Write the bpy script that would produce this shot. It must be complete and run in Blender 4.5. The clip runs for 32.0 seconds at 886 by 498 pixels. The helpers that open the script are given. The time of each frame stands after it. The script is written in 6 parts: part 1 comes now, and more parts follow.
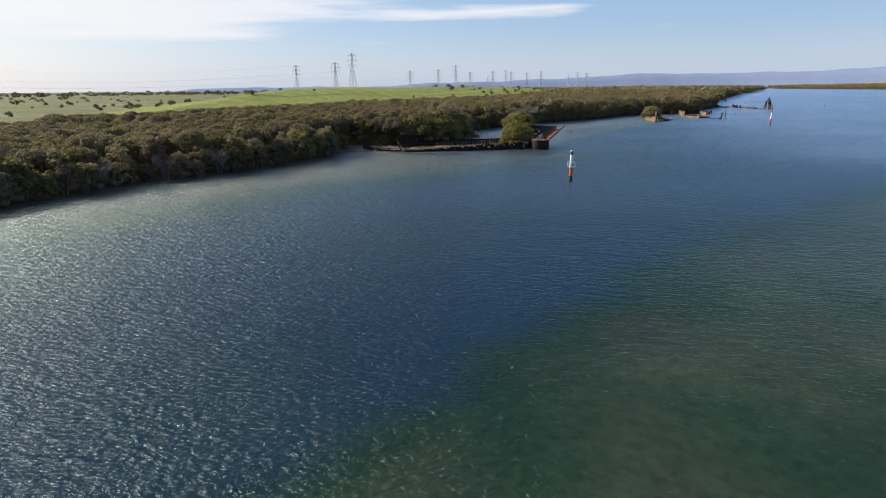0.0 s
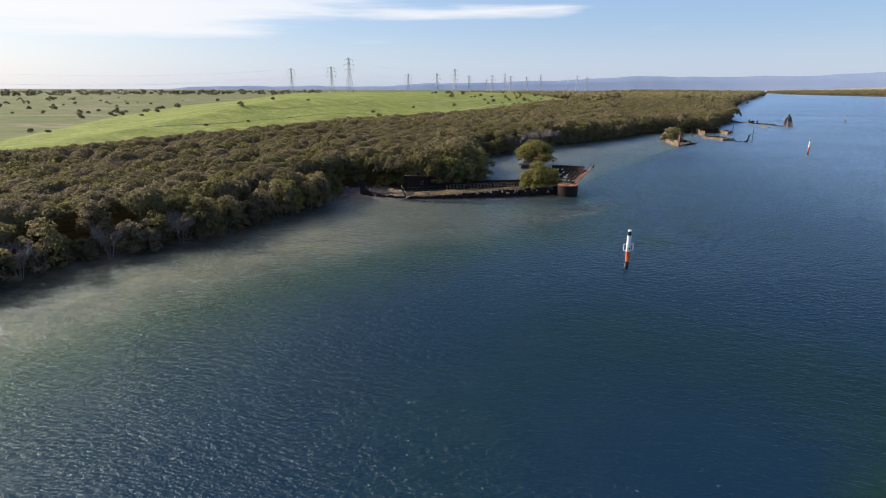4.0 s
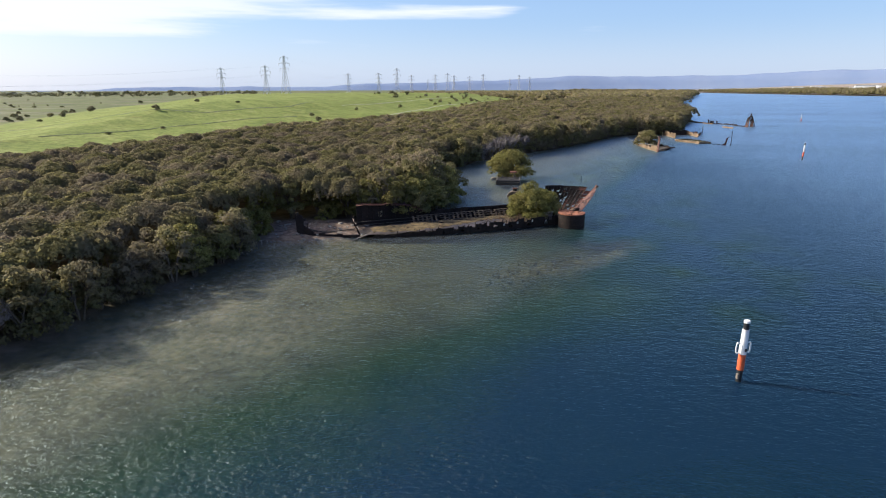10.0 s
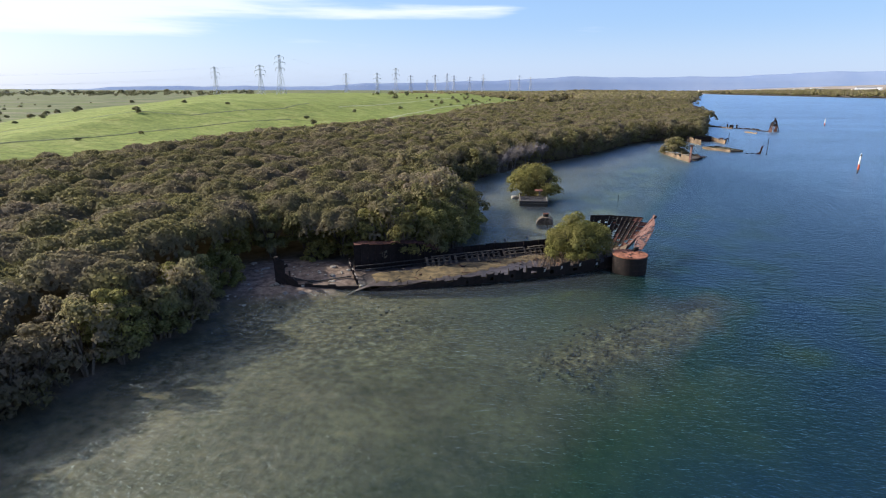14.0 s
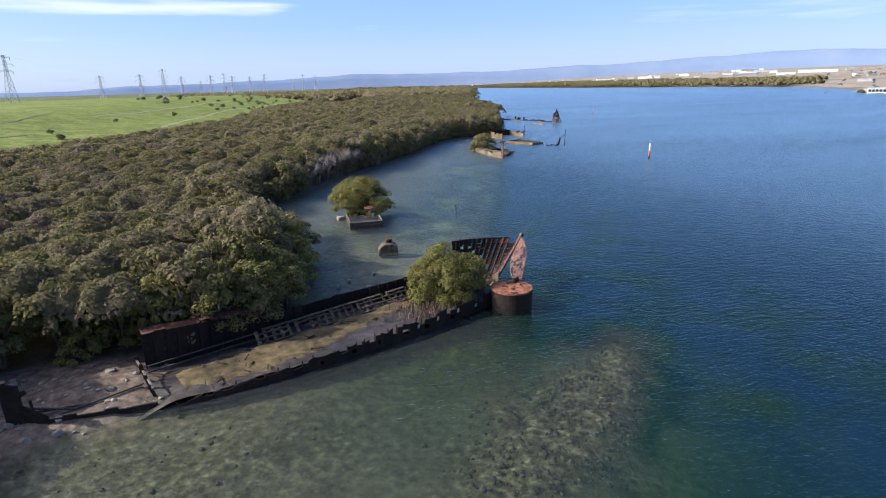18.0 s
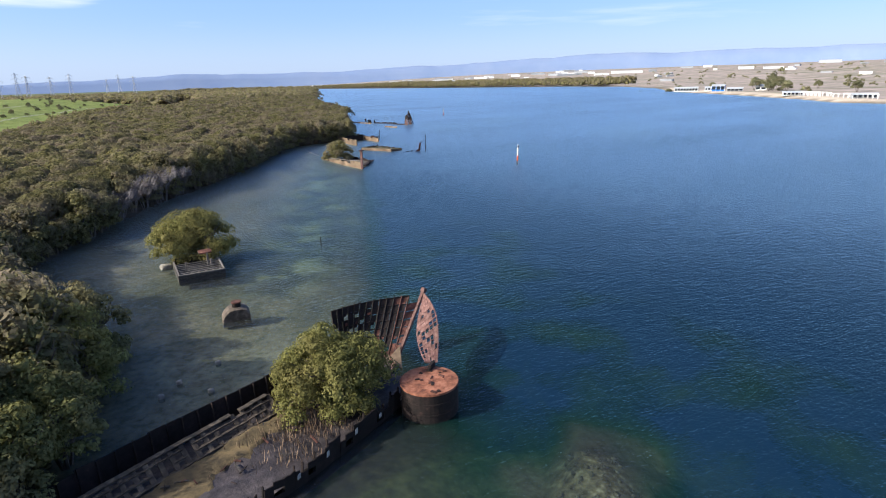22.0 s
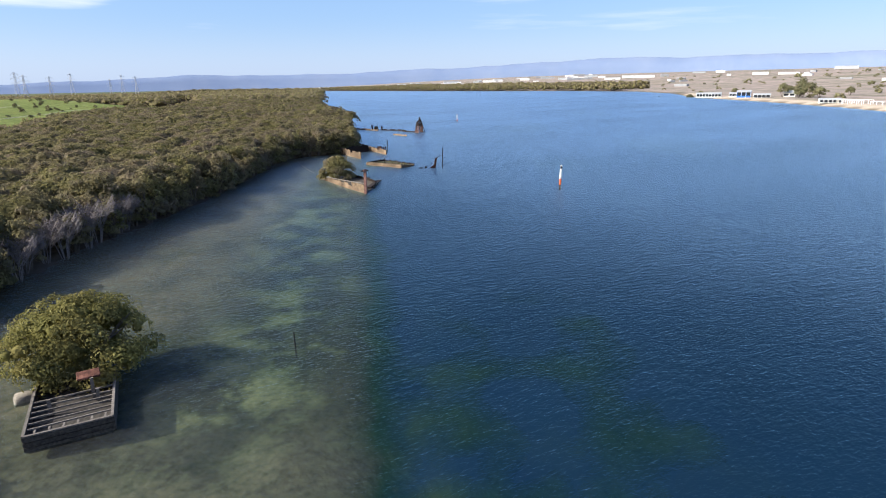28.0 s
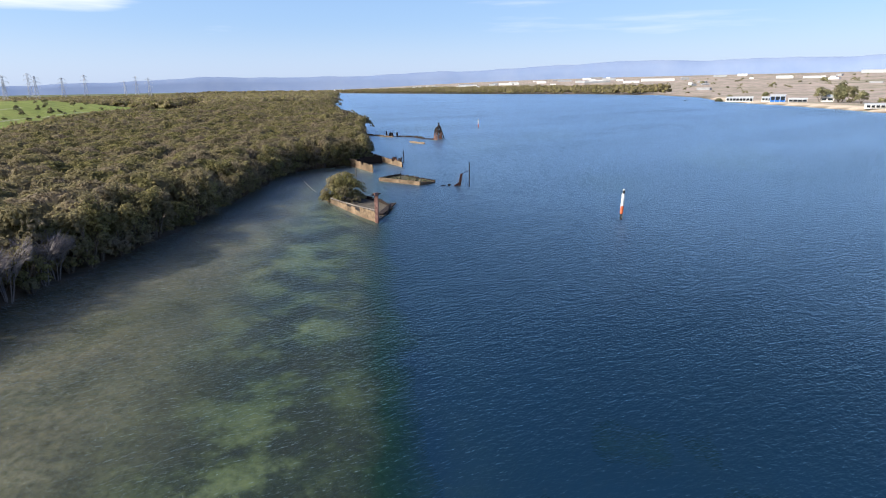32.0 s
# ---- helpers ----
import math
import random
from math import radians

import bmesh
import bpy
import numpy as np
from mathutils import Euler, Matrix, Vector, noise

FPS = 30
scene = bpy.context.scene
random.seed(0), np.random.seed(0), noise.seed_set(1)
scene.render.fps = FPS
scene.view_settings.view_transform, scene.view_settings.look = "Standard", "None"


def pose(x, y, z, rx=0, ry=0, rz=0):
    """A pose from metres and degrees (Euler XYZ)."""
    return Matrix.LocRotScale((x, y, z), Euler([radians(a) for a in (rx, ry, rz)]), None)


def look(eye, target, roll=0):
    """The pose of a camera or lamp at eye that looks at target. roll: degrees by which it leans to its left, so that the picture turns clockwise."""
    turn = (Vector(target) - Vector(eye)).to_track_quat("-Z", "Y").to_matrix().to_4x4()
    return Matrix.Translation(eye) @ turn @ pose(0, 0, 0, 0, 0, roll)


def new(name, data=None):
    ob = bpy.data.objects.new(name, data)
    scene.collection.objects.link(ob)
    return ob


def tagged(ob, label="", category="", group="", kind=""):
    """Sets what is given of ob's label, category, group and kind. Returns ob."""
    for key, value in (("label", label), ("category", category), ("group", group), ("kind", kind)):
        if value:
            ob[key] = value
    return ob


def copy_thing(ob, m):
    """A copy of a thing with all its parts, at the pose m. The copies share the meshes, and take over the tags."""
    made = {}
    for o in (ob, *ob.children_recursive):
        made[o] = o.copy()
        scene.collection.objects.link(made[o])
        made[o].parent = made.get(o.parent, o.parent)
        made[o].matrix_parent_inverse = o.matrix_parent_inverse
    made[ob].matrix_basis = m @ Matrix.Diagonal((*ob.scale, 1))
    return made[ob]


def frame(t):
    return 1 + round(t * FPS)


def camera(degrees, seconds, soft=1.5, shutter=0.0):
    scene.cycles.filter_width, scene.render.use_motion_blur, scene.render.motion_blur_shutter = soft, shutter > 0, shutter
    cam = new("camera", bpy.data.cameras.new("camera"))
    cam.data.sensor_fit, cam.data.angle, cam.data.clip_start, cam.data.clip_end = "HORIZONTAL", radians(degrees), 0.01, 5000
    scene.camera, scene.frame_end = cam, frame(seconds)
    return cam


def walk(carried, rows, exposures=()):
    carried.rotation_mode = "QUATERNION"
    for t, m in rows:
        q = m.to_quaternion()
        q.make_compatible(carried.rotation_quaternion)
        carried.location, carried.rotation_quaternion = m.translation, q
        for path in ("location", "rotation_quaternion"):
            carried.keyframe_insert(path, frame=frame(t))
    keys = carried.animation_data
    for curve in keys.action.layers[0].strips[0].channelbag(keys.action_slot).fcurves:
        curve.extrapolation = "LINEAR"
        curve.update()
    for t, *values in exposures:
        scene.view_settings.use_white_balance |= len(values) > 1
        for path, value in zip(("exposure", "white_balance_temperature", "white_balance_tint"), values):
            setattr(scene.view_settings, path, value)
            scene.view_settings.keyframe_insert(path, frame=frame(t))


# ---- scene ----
cam = camera(75.0, 32.0, soft=1.05)
PATH = [
    (0, (8.292, 14.929, 14.054), (8.116, 16.847, 13.516), -0.5),
    (1, (7.587, 20.799, 15.172), (7.413, 22.717, 14.634), -0.3),
    (2, (6.452, 26.292, 17.254), (6.281, 28.21, 16.716), -0.2),
    (3, (4.879, 31.384, 19.581), (4.714, 33.303, 19.041), -0.0),
    (3.5, (4.104, 33.995, 20.499), (3.942, 35.914, 19.96), 0.1),
    (5.5, (1.567, 44.754, 21.196), (1.41, 46.673, 20.656), 0.1),
    (6, (1.003, 47.162, 21.115), (0.855, 49.082, 20.575), 0.2),
    (6.5, (0.472, 49.482, 20.962), (0.379, 51.406, 20.422), 0.1),
    (7, (-0.077, 51.726, 20.844), (-0.103, 53.652, 20.303), -0.0),
    (7.5, (-0.615, 53.962, 20.774), (-0.593, 55.887, 20.233), -0.1),
    (8, (-1.083, 56.294, 20.746), (-1.059, 58.22, 20.205), -0.1),
    (9, (-1.787, 61.322, 20.799), (-1.761, 63.247, 20.258), -0.2),
    (10, (-2.45, 66.447, 20.801), (-2.42, 68.373, 20.262), -0.1),
    (11, (-3.037, 71.48, 20.996), (-3.006, 73.405, 20.456), -0.1),
    (12, (-3.651, 76.556, 21.22), (-3.619, 78.481, 20.681), -0.1),
    (13, (-4.419, 81.985, 21.34), (-4.385, 83.911, 20.801), 0.0),
    (13.5, (-4.767, 84.61, 21.406), (-4.731, 86.536, 20.867), 0.1),
    (15.5, (-5.849, 94.312, 21.401), (-5.754, 96.236, 20.862), -0.1),
    (16, (-6.14, 96.74, 21.368), (-5.975, 98.659, 20.829), -0.1),
    (16.5, (-6.396, 99.129, 21.388), (-6.124, 101.035, 20.847), -0.4),
    (17, (-6.612, 101.356, 21.516), (-6.184, 103.233, 20.973), -0.7),
    (17.5, (-6.869, 103.375, 21.703), (-6.305, 105.214, 21.156), -1.1),
    (18, (-7.154, 105.329, 21.892), (-6.458, 107.121, 21.34), -1.4),
    (18.5, (-7.284, 107.488, 22.03), (-6.452, 109.219, 21.472), -1.4),
    (19, (-7.102, 109.882, 22.095), (-6.151, 111.548, 21.532), -1.4),
    (19.5, (-6.619, 112.318, 22.108), (-5.576, 113.928, 21.543), -1.6),
    (20, (-5.909, 114.679, 22.112), (-4.799, 116.244, 21.547), -1.6),
    (20.5, (-5.022, 116.952, 22.132), (-3.902, 118.509, 21.566), -1.6),
    (21, (-3.987, 119.18, 22.16), (-2.859, 120.732, 21.596), -1.5),
    (22, (-1.546, 123.675, 22.194), (-0.409, 125.221, 21.631), -1.5),
    (23, (1.104, 128.165, 22.149), (2.246, 129.709, 21.59), -1.4),
    (24, (3.718, 132.601, 22.270), (4.864, 134.142, 21.710), -1.3),
    (24.5, (5.019, 134.877, 22.267), (6.166, 136.417, 21.707), -1.2),
    (25, (6.350, 137.180, 22.288), (7.499, 138.718, 21.728), -1.1),
    (25.5, (7.712, 139.484, 22.318), (8.860, 141.022, 21.758), -1.0),
    (27.5, (13.173, 149.024, 22.158), (14.304, 150.577, 21.601), -0.9),
    (28, (14.552, 151.460, 22.263), (15.675, 153.019, 21.710), -1.0),
    (28.5, (15.934, 153.868, 22.309), (17.028, 155.449, 21.757), -0.9),
    (29, (17.408, 156.390, 22.316), (18.498, 157.973, 21.764), -0.8),
    (29.5, (18.946, 159.032, 22.308), (20.036, 160.616, 21.758), -0.8),
    (30, (20.534, 161.807, 22.284), (21.624, 163.391, 21.736), -0.8),
    (31, (23.923, 167.740, 22.229), (25.011, 169.327, 21.684), -0.8),
    (32, (27.352, 173.939, 22.169), (28.439, 175.527, 21.625), -0.8),
]
EXPOSURES = [(0, 0.32, 7000, 10), (3, 0.36, 7000, 10), (8, 0.5, 6750, 10), (14, 0.57, 6350, 10), (18, 0.58, 6150, 10), (24, 0.58, 6200, 10), (32, 0.57, 6450, 10)]
walk(cam, [(t, look(eye, target, roll)) for t, eye, target, roll in PATH], EXPOSURES)

# ---- world, sun, exposure ----
SUN_AZ = math.atan2(0.29, -0.957)      # direction towards the sun, in plan
SUN_EL = radians(32.5)
world = bpy.data.worlds.new("world")
scene.world = world
world.use_nodes = True
wn, wl = world.node_tree.nodes, world.node_tree.links
wn.clear()
w_out = wn.new("ShaderNodeOutputWorld")
w_bg = wn.new("ShaderNodeBackground")
w_bg.inputs["Strength"].default_value = 0.1
sky = wn.new("ShaderNodeTexSky")
sky.sky_type = "NISHITA"
sky.sun_disc = False
sky.sun_elevation = SUN_EL
sky.sun_rotation = math.pi / 2 - SUN_AZ
sky.air_density, sky.dust_density, sky.ozone_density = 1.0, 1.1, 1.5
w_co = wn.new("ShaderNodeTexCoord")
w_map = wn.new("ShaderNodeMapping")
w_map.inputs["Scale"].default_value = (1.2, 1.2, 15.0)
w_map.inputs["Rotation"].default_value = (0.0, 0.0, 0.4)
w_n = wn.new("ShaderNodeTexNoise")
w_n.inputs["Scale"].default_value = 2.3
w_n.inputs["Detail"].default_value = 7.0
w_n.inputs["Roughness"].default_value = 0.55
w_xyz = wn.new("ShaderNodeSeparateXYZ")


def w_range(src, a, b, lo, hi):
    """A stretch of the sky, from lo at a to hi at b."""
    r = wn.new("ShaderNodeMapRange")
    r.interpolation_type = "SMOOTHSTEP"
    for key, value in (("From Min", a), ("From Max", b), ("To Min", lo), ("To Max", hi)):
        r.inputs[key].default_value = value
    wl.new(src, r.inputs["Value"])
    return r.outputs["Result"]


def w_math(op, a, b):
    m = wn.new("ShaderNodeMath")
    m.operation = op
    for i, v in enumerate((a, b)):
        if isinstance(v, float):
            m.inputs[i].default_value = v
        else:
            wl.new(v, m.inputs[i])
    return m.outputs["Value"]


wl.new(w_co.outputs["Generated"], w_map.inputs["Vector"])
wl.new(w_co.outputs["Generated"], w_xyz.inputs["Vector"])
wl.new(w_map.outputs["Vector"], w_n.inputs["Vector"])
# one long streak to the north-west, thinning towards the north-east, and faint wisps above
w_axis = w_math("ADD", w_math("MULTIPLY", w_xyz.outputs["X"], 0.03), 0.118)
w_off = w_math("ABSOLUTE", w_math("SUBTRACT", w_xyz.outputs["Z"], w_axis), 0.0)
w_wide = w_range(w_xyz.outputs["X"], -0.75, 0.15, 0.042, 0.012)
w_band = w_math("SUBTRACT", 1.0, w_math("DIVIDE", w_off, w_wide))
w_reach = w_range(w_xyz.outputs["X"], 0.28, 0.1, -0.8, 0.0)
w_streak = w_range(w_math("ADD", w_math("ADD", w_math("MULTIPLY", w_band, 0.34), w_reach), w_math("MULTIPLY", w_n.outputs["Fac"], 1.5)), 0.66, 1.12, 0.0, 0.95)
w_wisp = w_math("MULTIPLY", w_range(w_n.outputs["Fac"], 0.53, 0.74, 0.0, 0.65), w_range(w_xyz.outputs["Z"], 0.05, 0.16, 0.4, 1.0))
w_low = w_range(w_xyz.outputs["Z"], 0.11, 0.0, 0.0, 0.32)
w_cloud = w_math("MAXIMUM", w_math("MAXIMUM", w_streak, w_wisp), w_low)
w_haze = wn.new("ShaderNodeMix")
w_haze.data_type = "RGBA"
w_haze.inputs["Factor"].default_value = 0.5
w_high = wn.new("ShaderNodeMix")
w_high.data_type = "RGBA"
w_high.inputs["A"].default_value = (2.5, 4.45, 8.3, 1)
w_high.inputs["B"].default_value = (0.25, 1.1, 4.4, 1)
wl.new(w_range(w_xyz.outputs["Z"], 0.1, 0.36, 0.0, 1.0), w_high.inputs["Factor"])
wl.new(w_high.outputs["Result"], w_haze.inputs["B"])
w_mix = wn.new("ShaderNodeMix")
w_mix.data_type = "RGBA"
w_mix.inputs["B"].default_value = (6.6, 7.1, 8.1, 1)
w_dot = wn.new("ShaderNodeVectorMath")
w_dot.operation = "DOT_PRODUCT"
w_dot.inputs[1].default_value = (math.cos(SUN_AZ) * math.cos(SUN_EL), math.sin(SUN_AZ) * math.cos(SUN_EL), math.sin(SUN_EL))
wl.new(w_co.outputs["Generated"], w_dot.inputs[0])
w_sun = wn.new("ShaderNodeMix")
w_sun.data_type = "RGBA"
w_sun.inputs["B"].default_value = (9.0, 8.8, 8.4, 1)
wl.new(w_range(w_dot.outputs["Value"], 0.48, 1.0, 0.0, 0.42), w_sun.inputs["Factor"])
wl.new(sky.outputs["Color"], w_haze.inputs["A"])
wl.new(w_haze.outputs["Result"], w_mix.inputs["A"])
wl.new(w_cloud, w_mix.inputs["Factor"])
wl.new(w_mix.outputs["Result"], w_sun.inputs["A"])
# bright haze close round the sun
w_aureole = wn.new("ShaderNodeMix")
w_aureole.data_type = "RGBA"
w_aureole.inputs["B"].default_value = (36.0, 33.0, 28.0, 1)
wl.new(w_range(w_dot.outputs["Value"], 0.79, 1.0, 0.0, 0.85), w_aureole.inputs["Factor"])
wl.new(w_sun.outputs["Result"], w_aureole.inputs["A"])
wl.new(w_aureole.outputs["Result"], w_bg.inputs["Color"])
wl.new(w_bg.outputs["Background"], w_out.inputs["Surface"])

sun = new("sun", bpy.data.lights.new("sun", "SUN"))
sun.data.energy, sun.data.angle, sun.data.color = 5.0, radians(0.6), (1.0, 0.93, 0.82)
sun.matrix_world = look((0, 0, 0), (-math.cos(SUN_AZ) * math.cos(SUN_EL), -math.sin(SUN_AZ) * math.cos(SUN_EL), -math.sin(SUN_EL)))


# ---- small kit ----
def part(name, bm, material, parent=None, label="", smooth=False):
    me = bpy.data.meshes.new(name)
    bm.to_mesh(me)
    bm.free()
    me.materials.append(material)
    if smooth:
        me.polygons.foreach_set("use_smooth", [True] * len(me.polygons))
    ob = new(name, me)
    if parent is not None:
        ob.parent = parent
    if label:
        tagged(ob, label)
    return ob


def mesh_of(name, verts, faces, material, smooth=False):
    me = bpy.data.meshes.new(name)
    me.from_pydata(verts, [], faces)
    me.materials.append(material)
    if smooth:
        me.polygons.foreach_set("use_smooth", [True] * len(me.polygons))
    me.update()
    return me


def quads_mesh(name, verts, quads, material):
    """A mesh from an array of corners and an array of four-cornered faces."""
    me = bpy.data.meshes.new(name)
    me.vertices.add(len(verts))
    me.vertices.foreach_set("co", np.asarray(verts, np.float32).ravel())
    me.loops.add(len(quads) * 4)
    me.loops.foreach_set("vertex_index", np.asarray(quads, np.int32).ravel())
    me.polygons.add(len(quads))
    me.polygons.foreach_set("loop_start", np.arange(0, len(quads) * 4, 4, dtype=np.int32))
    me.update(calc_edges=True)
    me.materials.append(material)
    return me


def thing(name, x, y, z, rz=0.0):
    ob = new(name)
    ob.empty_display_size = 0.2
    ob.matrix_world = pose(x, y, z, 0, 0, rz)
    return ob


def add_box(bm, cx, cy, cz, sx, sy, sz, m=None, bevel=0.0):
    """A box by centre and sizes, turned by m if given."""
    mat = Matrix.Translation((cx, cy, cz)) @ (m or Matrix()) @ Matrix.Diagonal((sx, sy, sz, 1))
    r = bmesh.ops.create_cube(bm, size=1.0, matrix=mat)
    if bevel > 0:
        edges = {e for v in r["verts"] for e in v.link_edges}
        bmesh.ops.bevel(bm, geom=list(edges), offset=bevel, segments=1, affect="EDGES")


def add_bar(bm, a, b, r0, r1=None, sides=6):
    """A round bar from a to b."""
    a, b = Vector(a), Vector(b)
    d = b - a
    m = Matrix.Translation((a + b) / 2) @ d.to_track_quat("Z", "Y").to_matrix().to_4x4()
    bmesh.ops.create_cone(bm, cap_ends=True, segments=sides, radius1=r0, radius2=r0 if r1 is None else r1, depth=d.length, matrix=m)


def add_tube(bm, pts, r, sides=5):
    """A bent round bar through the points, in one piece."""
    pts = [Vector(p) for p in pts]
    rings = []
    for i, p in enumerate(pts):
        d = (pts[min(i + 1, len(pts) - 1)] - pts[max(i - 1, 0)]).normalized()
        a = d.orthogonal().normalized() if not rings else (axis - d * axis.dot(d)).normalized()
        axis = a
        b = d.cross(a)
        rings.append([bm.verts.new(p + (a * math.cos(t) + b * math.sin(t)) * r) for t in (math.tau * k / sides for k in range(sides))])
    for u, v in zip(rings, rings[1:]):
        for k in range(sides):
            bm.faces.new((u[k], u[(k + 1) % sides], v[(k + 1) % sides], v[k]))
    bm.faces.new(rings[0][::-1])
    bm.faces.new(rings[-1])


def add_beam(bm, a, b, w, h):
    """A square beam from a to b, w wide and h deep."""
    a, b = Vector(a), Vector(b)
    d = b - a
    m = Matrix.Translation((a + b) / 2) @ d.to_track_quat("X", "Z").to_matrix().to_4x4() @ Matrix.Diagonal((d.length, w, h, 1))
    bmesh.ops.create_cube(bm, size=1.0, matrix=m)


def add_plate(bm, corners, thick):
    """A four-cornered plate with thickness."""
    c = [Vector(p) for p in corners]
    n = (c[1] - c[0]).cross(c[3] - c[0]).normalized() * thick / 2
    top = [bm.verts.new(p + n) for p in c]
    bot = [bm.verts.new(p - n) for p in c]
    bm.faces.new(top)
    bm.faces.new(bot[::-1])
    for i in range(4):
        j = (i + 1) % 4
        bm.faces.new((top[j], top[i], bot[i], bot[j]))


# ---- materials ----
def material(name, color, rough=0.8, metal=0.0, spec=0.3):
    m = bpy.data.materials.new(name)
    m.use_nodes = True
    b = m.node_tree.nodes["Principled BSDF"]
    b.inputs["Base Color"].default_value = (*color, 1)
    b.inputs["Roughness"].default_value = rough
    b.inputs["Metallic"].default_value = metal
    b.inputs["Specular IOR Level"].default_value = spec
    return m


def varied(name, stops, scale=3.0, detail=6.0, rough=0.8, bump=0.0, bump_scale=None, metal=0.0, spec=0.3, island=0.0, per_object=0.0, second=0.0, stretch=(1, 1, 1)):
    """Colour from noise through a ramp, a second broader noise for stains, value shifts per piece, and bump."""
    m = material(name, (0.5, 0.5, 0.5), rough, metal, spec)
    n, l = m.node_tree.nodes, m.node_tree.links
    b = n["Principled BSDF"]
    co = n.new("ShaderNodeNewGeometry")
    mp = n.new("ShaderNodeMapping")
    mp.inputs["Scale"].default_value = stretch
    l.new(co.outputs["Position"], mp.inputs["Vector"])
    t = n.new("ShaderNodeTexNoise")
    t.inputs["Scale"].default_value, t.inputs["Detail"].default_value, t.inputs["Roughness"].default_value = scale, detail, 0.62
    l.new(mp.outputs["Vector"], t.inputs["Vector"])
    r = n.new("ShaderNodeValToRGB")
    el = r.color_ramp.elements
    while len(el) < len(stops):
        el.new(0.5)
    for e, (p, c) in zip(el, stops):
        e.position, e.color = p, (*c, 1)
    l.new(t.outputs["Fac"], r.inputs["Fac"])
    out = r.outputs["Color"]
    if second or island or per_object:
        value = None
        for amount, socket in ((second, "noise"), (island, "island"), (per_object, "object")):
            if not amount:
                continue
            if socket == "noise":
                t2 = n.new("ShaderNodeTexNoise")
                t2.inputs["Scale"].default_value, t2.inputs["Detail"].default_value = scale * 0.13, 3.0
                l.new(co.outputs["Position"], t2.inputs["Vector"])
                src = t2.outputs["Fac"]
            elif socket == "island":
                src = co.outputs["Random Per Island"]
            else:
                src = n.new("ShaderNodeObjectInfo").outputs["Random"]
            mr = n.new("ShaderNodeMapRange")
            mr.inputs["To Min"].default_value, mr.inputs["To Max"].default_value = 1 - amount, 1 + amount
            if socket == "noise":
                mr.inputs["From Min"].default_value, mr.inputs["From Max"].default_value = 0.3, 0.7
            l.new(src, mr.inputs["Value"])
            if value is None:
                value = mr.outputs["Result"]
            else:
                mu = n.new("ShaderNodeMath")
                mu.operation = "MULTIPLY"
                l.new(value, mu.inputs[0])
                l.new(mr.outputs["Result"], mu.inputs[1])
                value = mu.outputs["Value"]
        hs = n.new("ShaderNodeHueSaturation")
        l.new(out, hs.inputs["Color"])
        l.new(value, hs.inputs["Value"])
        out = hs.outputs["Color"]
    l.new(out, b.inputs["Base Color"])
    if bump:
        t3 = n.new("ShaderNodeTexNoise")
        t3.inputs["Scale"].default_value, t3.inputs["Detail"].default_value = bump_scale or scale * 2, 5.0
        l.new(mp.outputs["Vector"], t3.inputs["Vector"])
        bp = n.new("ShaderNodeBump")
        bp.inputs["Strength"].default_value, bp.inputs["Distance"].default_value = bump, 0.05
        l.new(t3.outputs["Fac"], bp.inputs["Height"])
        l.new(bp.outputs["Normal"], b.inputs["Normal"])
    return m


def leaf_material(name, dark, light, warm, bright=0.35):
    """Leaves: colour by clump, by tree and by leaf, partly letting light through."""
    m = bpy.data.materials.new(name)
    m.use_nodes = True
    n, l = m.node_tree.nodes, m.node_tree.links
    n.clear()
    o = n.new("ShaderNodeOutputMaterial")
    geo = n.new("ShaderNodeNewGeometry")
    big = n.new("ShaderNodeTexNoise")
    big.inputs["Scale"].default_value, big.inputs["Detail"].default_value = 0.16, 3.0
    l.new(geo.outputs["Position"], big.inputs["Vector"])
    mr = n.new("ShaderNodeMapRange")
    mr.inputs["From Min"].default_value, mr.inputs["From Max"].default_value = 0.4, 0.66
    l.new(big.outputs["Fac"], mr.inputs["Value"])
    c1 = n.new("ShaderNodeMix")
    c1.data_type = "RGBA"
    c1.inputs["A"].default_value, c1.inputs["B"].default_value = (*dark, 1), (*light, 1)
    l.new(geo.outputs["Random Per Island"], c1.inputs["Factor"])
    c2 = n.new("ShaderNodeMix")
    c2.data_type = "RGBA"
    c2.inputs["B"].default_value = (*warm, 1)
    l.new(c1.outputs["Result"], c2.inputs["A"])
    l.new(mr.outputs["Result"], c2.inputs["Factor"])
    oi = n.new("ShaderNodeObjectInfo")
    vr = n.new("ShaderNodeMapRange")
    vr.inputs["To Min"].default_value, vr.inputs["To Max"].default_value = 0.8, 1.2
    l.new(oi.outputs["Random"], vr.inputs["Value"])
    hs = n.new("ShaderNodeHueSaturation")
    l.new(c2.outputs["Result"], hs.inputs["Color"])
    l.new(vr.outputs["Result"], hs.inputs["Value"])
    p = n.new("ShaderNodeBsdfPrincipled")
    p.inputs["Roughness"].default_value = 0.65
    p.inputs["Specular IOR Level"].default_value = 0.08
    tr = n.new("ShaderNodeBsdfTranslucent")
    mx = n.new("ShaderNodeMixShader")
    mx.inputs["Fac"].default_value = bright
    l.new(hs.outputs["Color"], p.inputs["Base Color"])
    l.new(hs.outputs["Color"], tr.inputs["Color"])
    l.new(p.outputs["BSDF"], mx.inputs[1])
    l.new(tr.outputs["BSDF"], mx.inputs[2])
    l.new(mx.outputs["Shader"], o.inputs["Surface"])
    return m


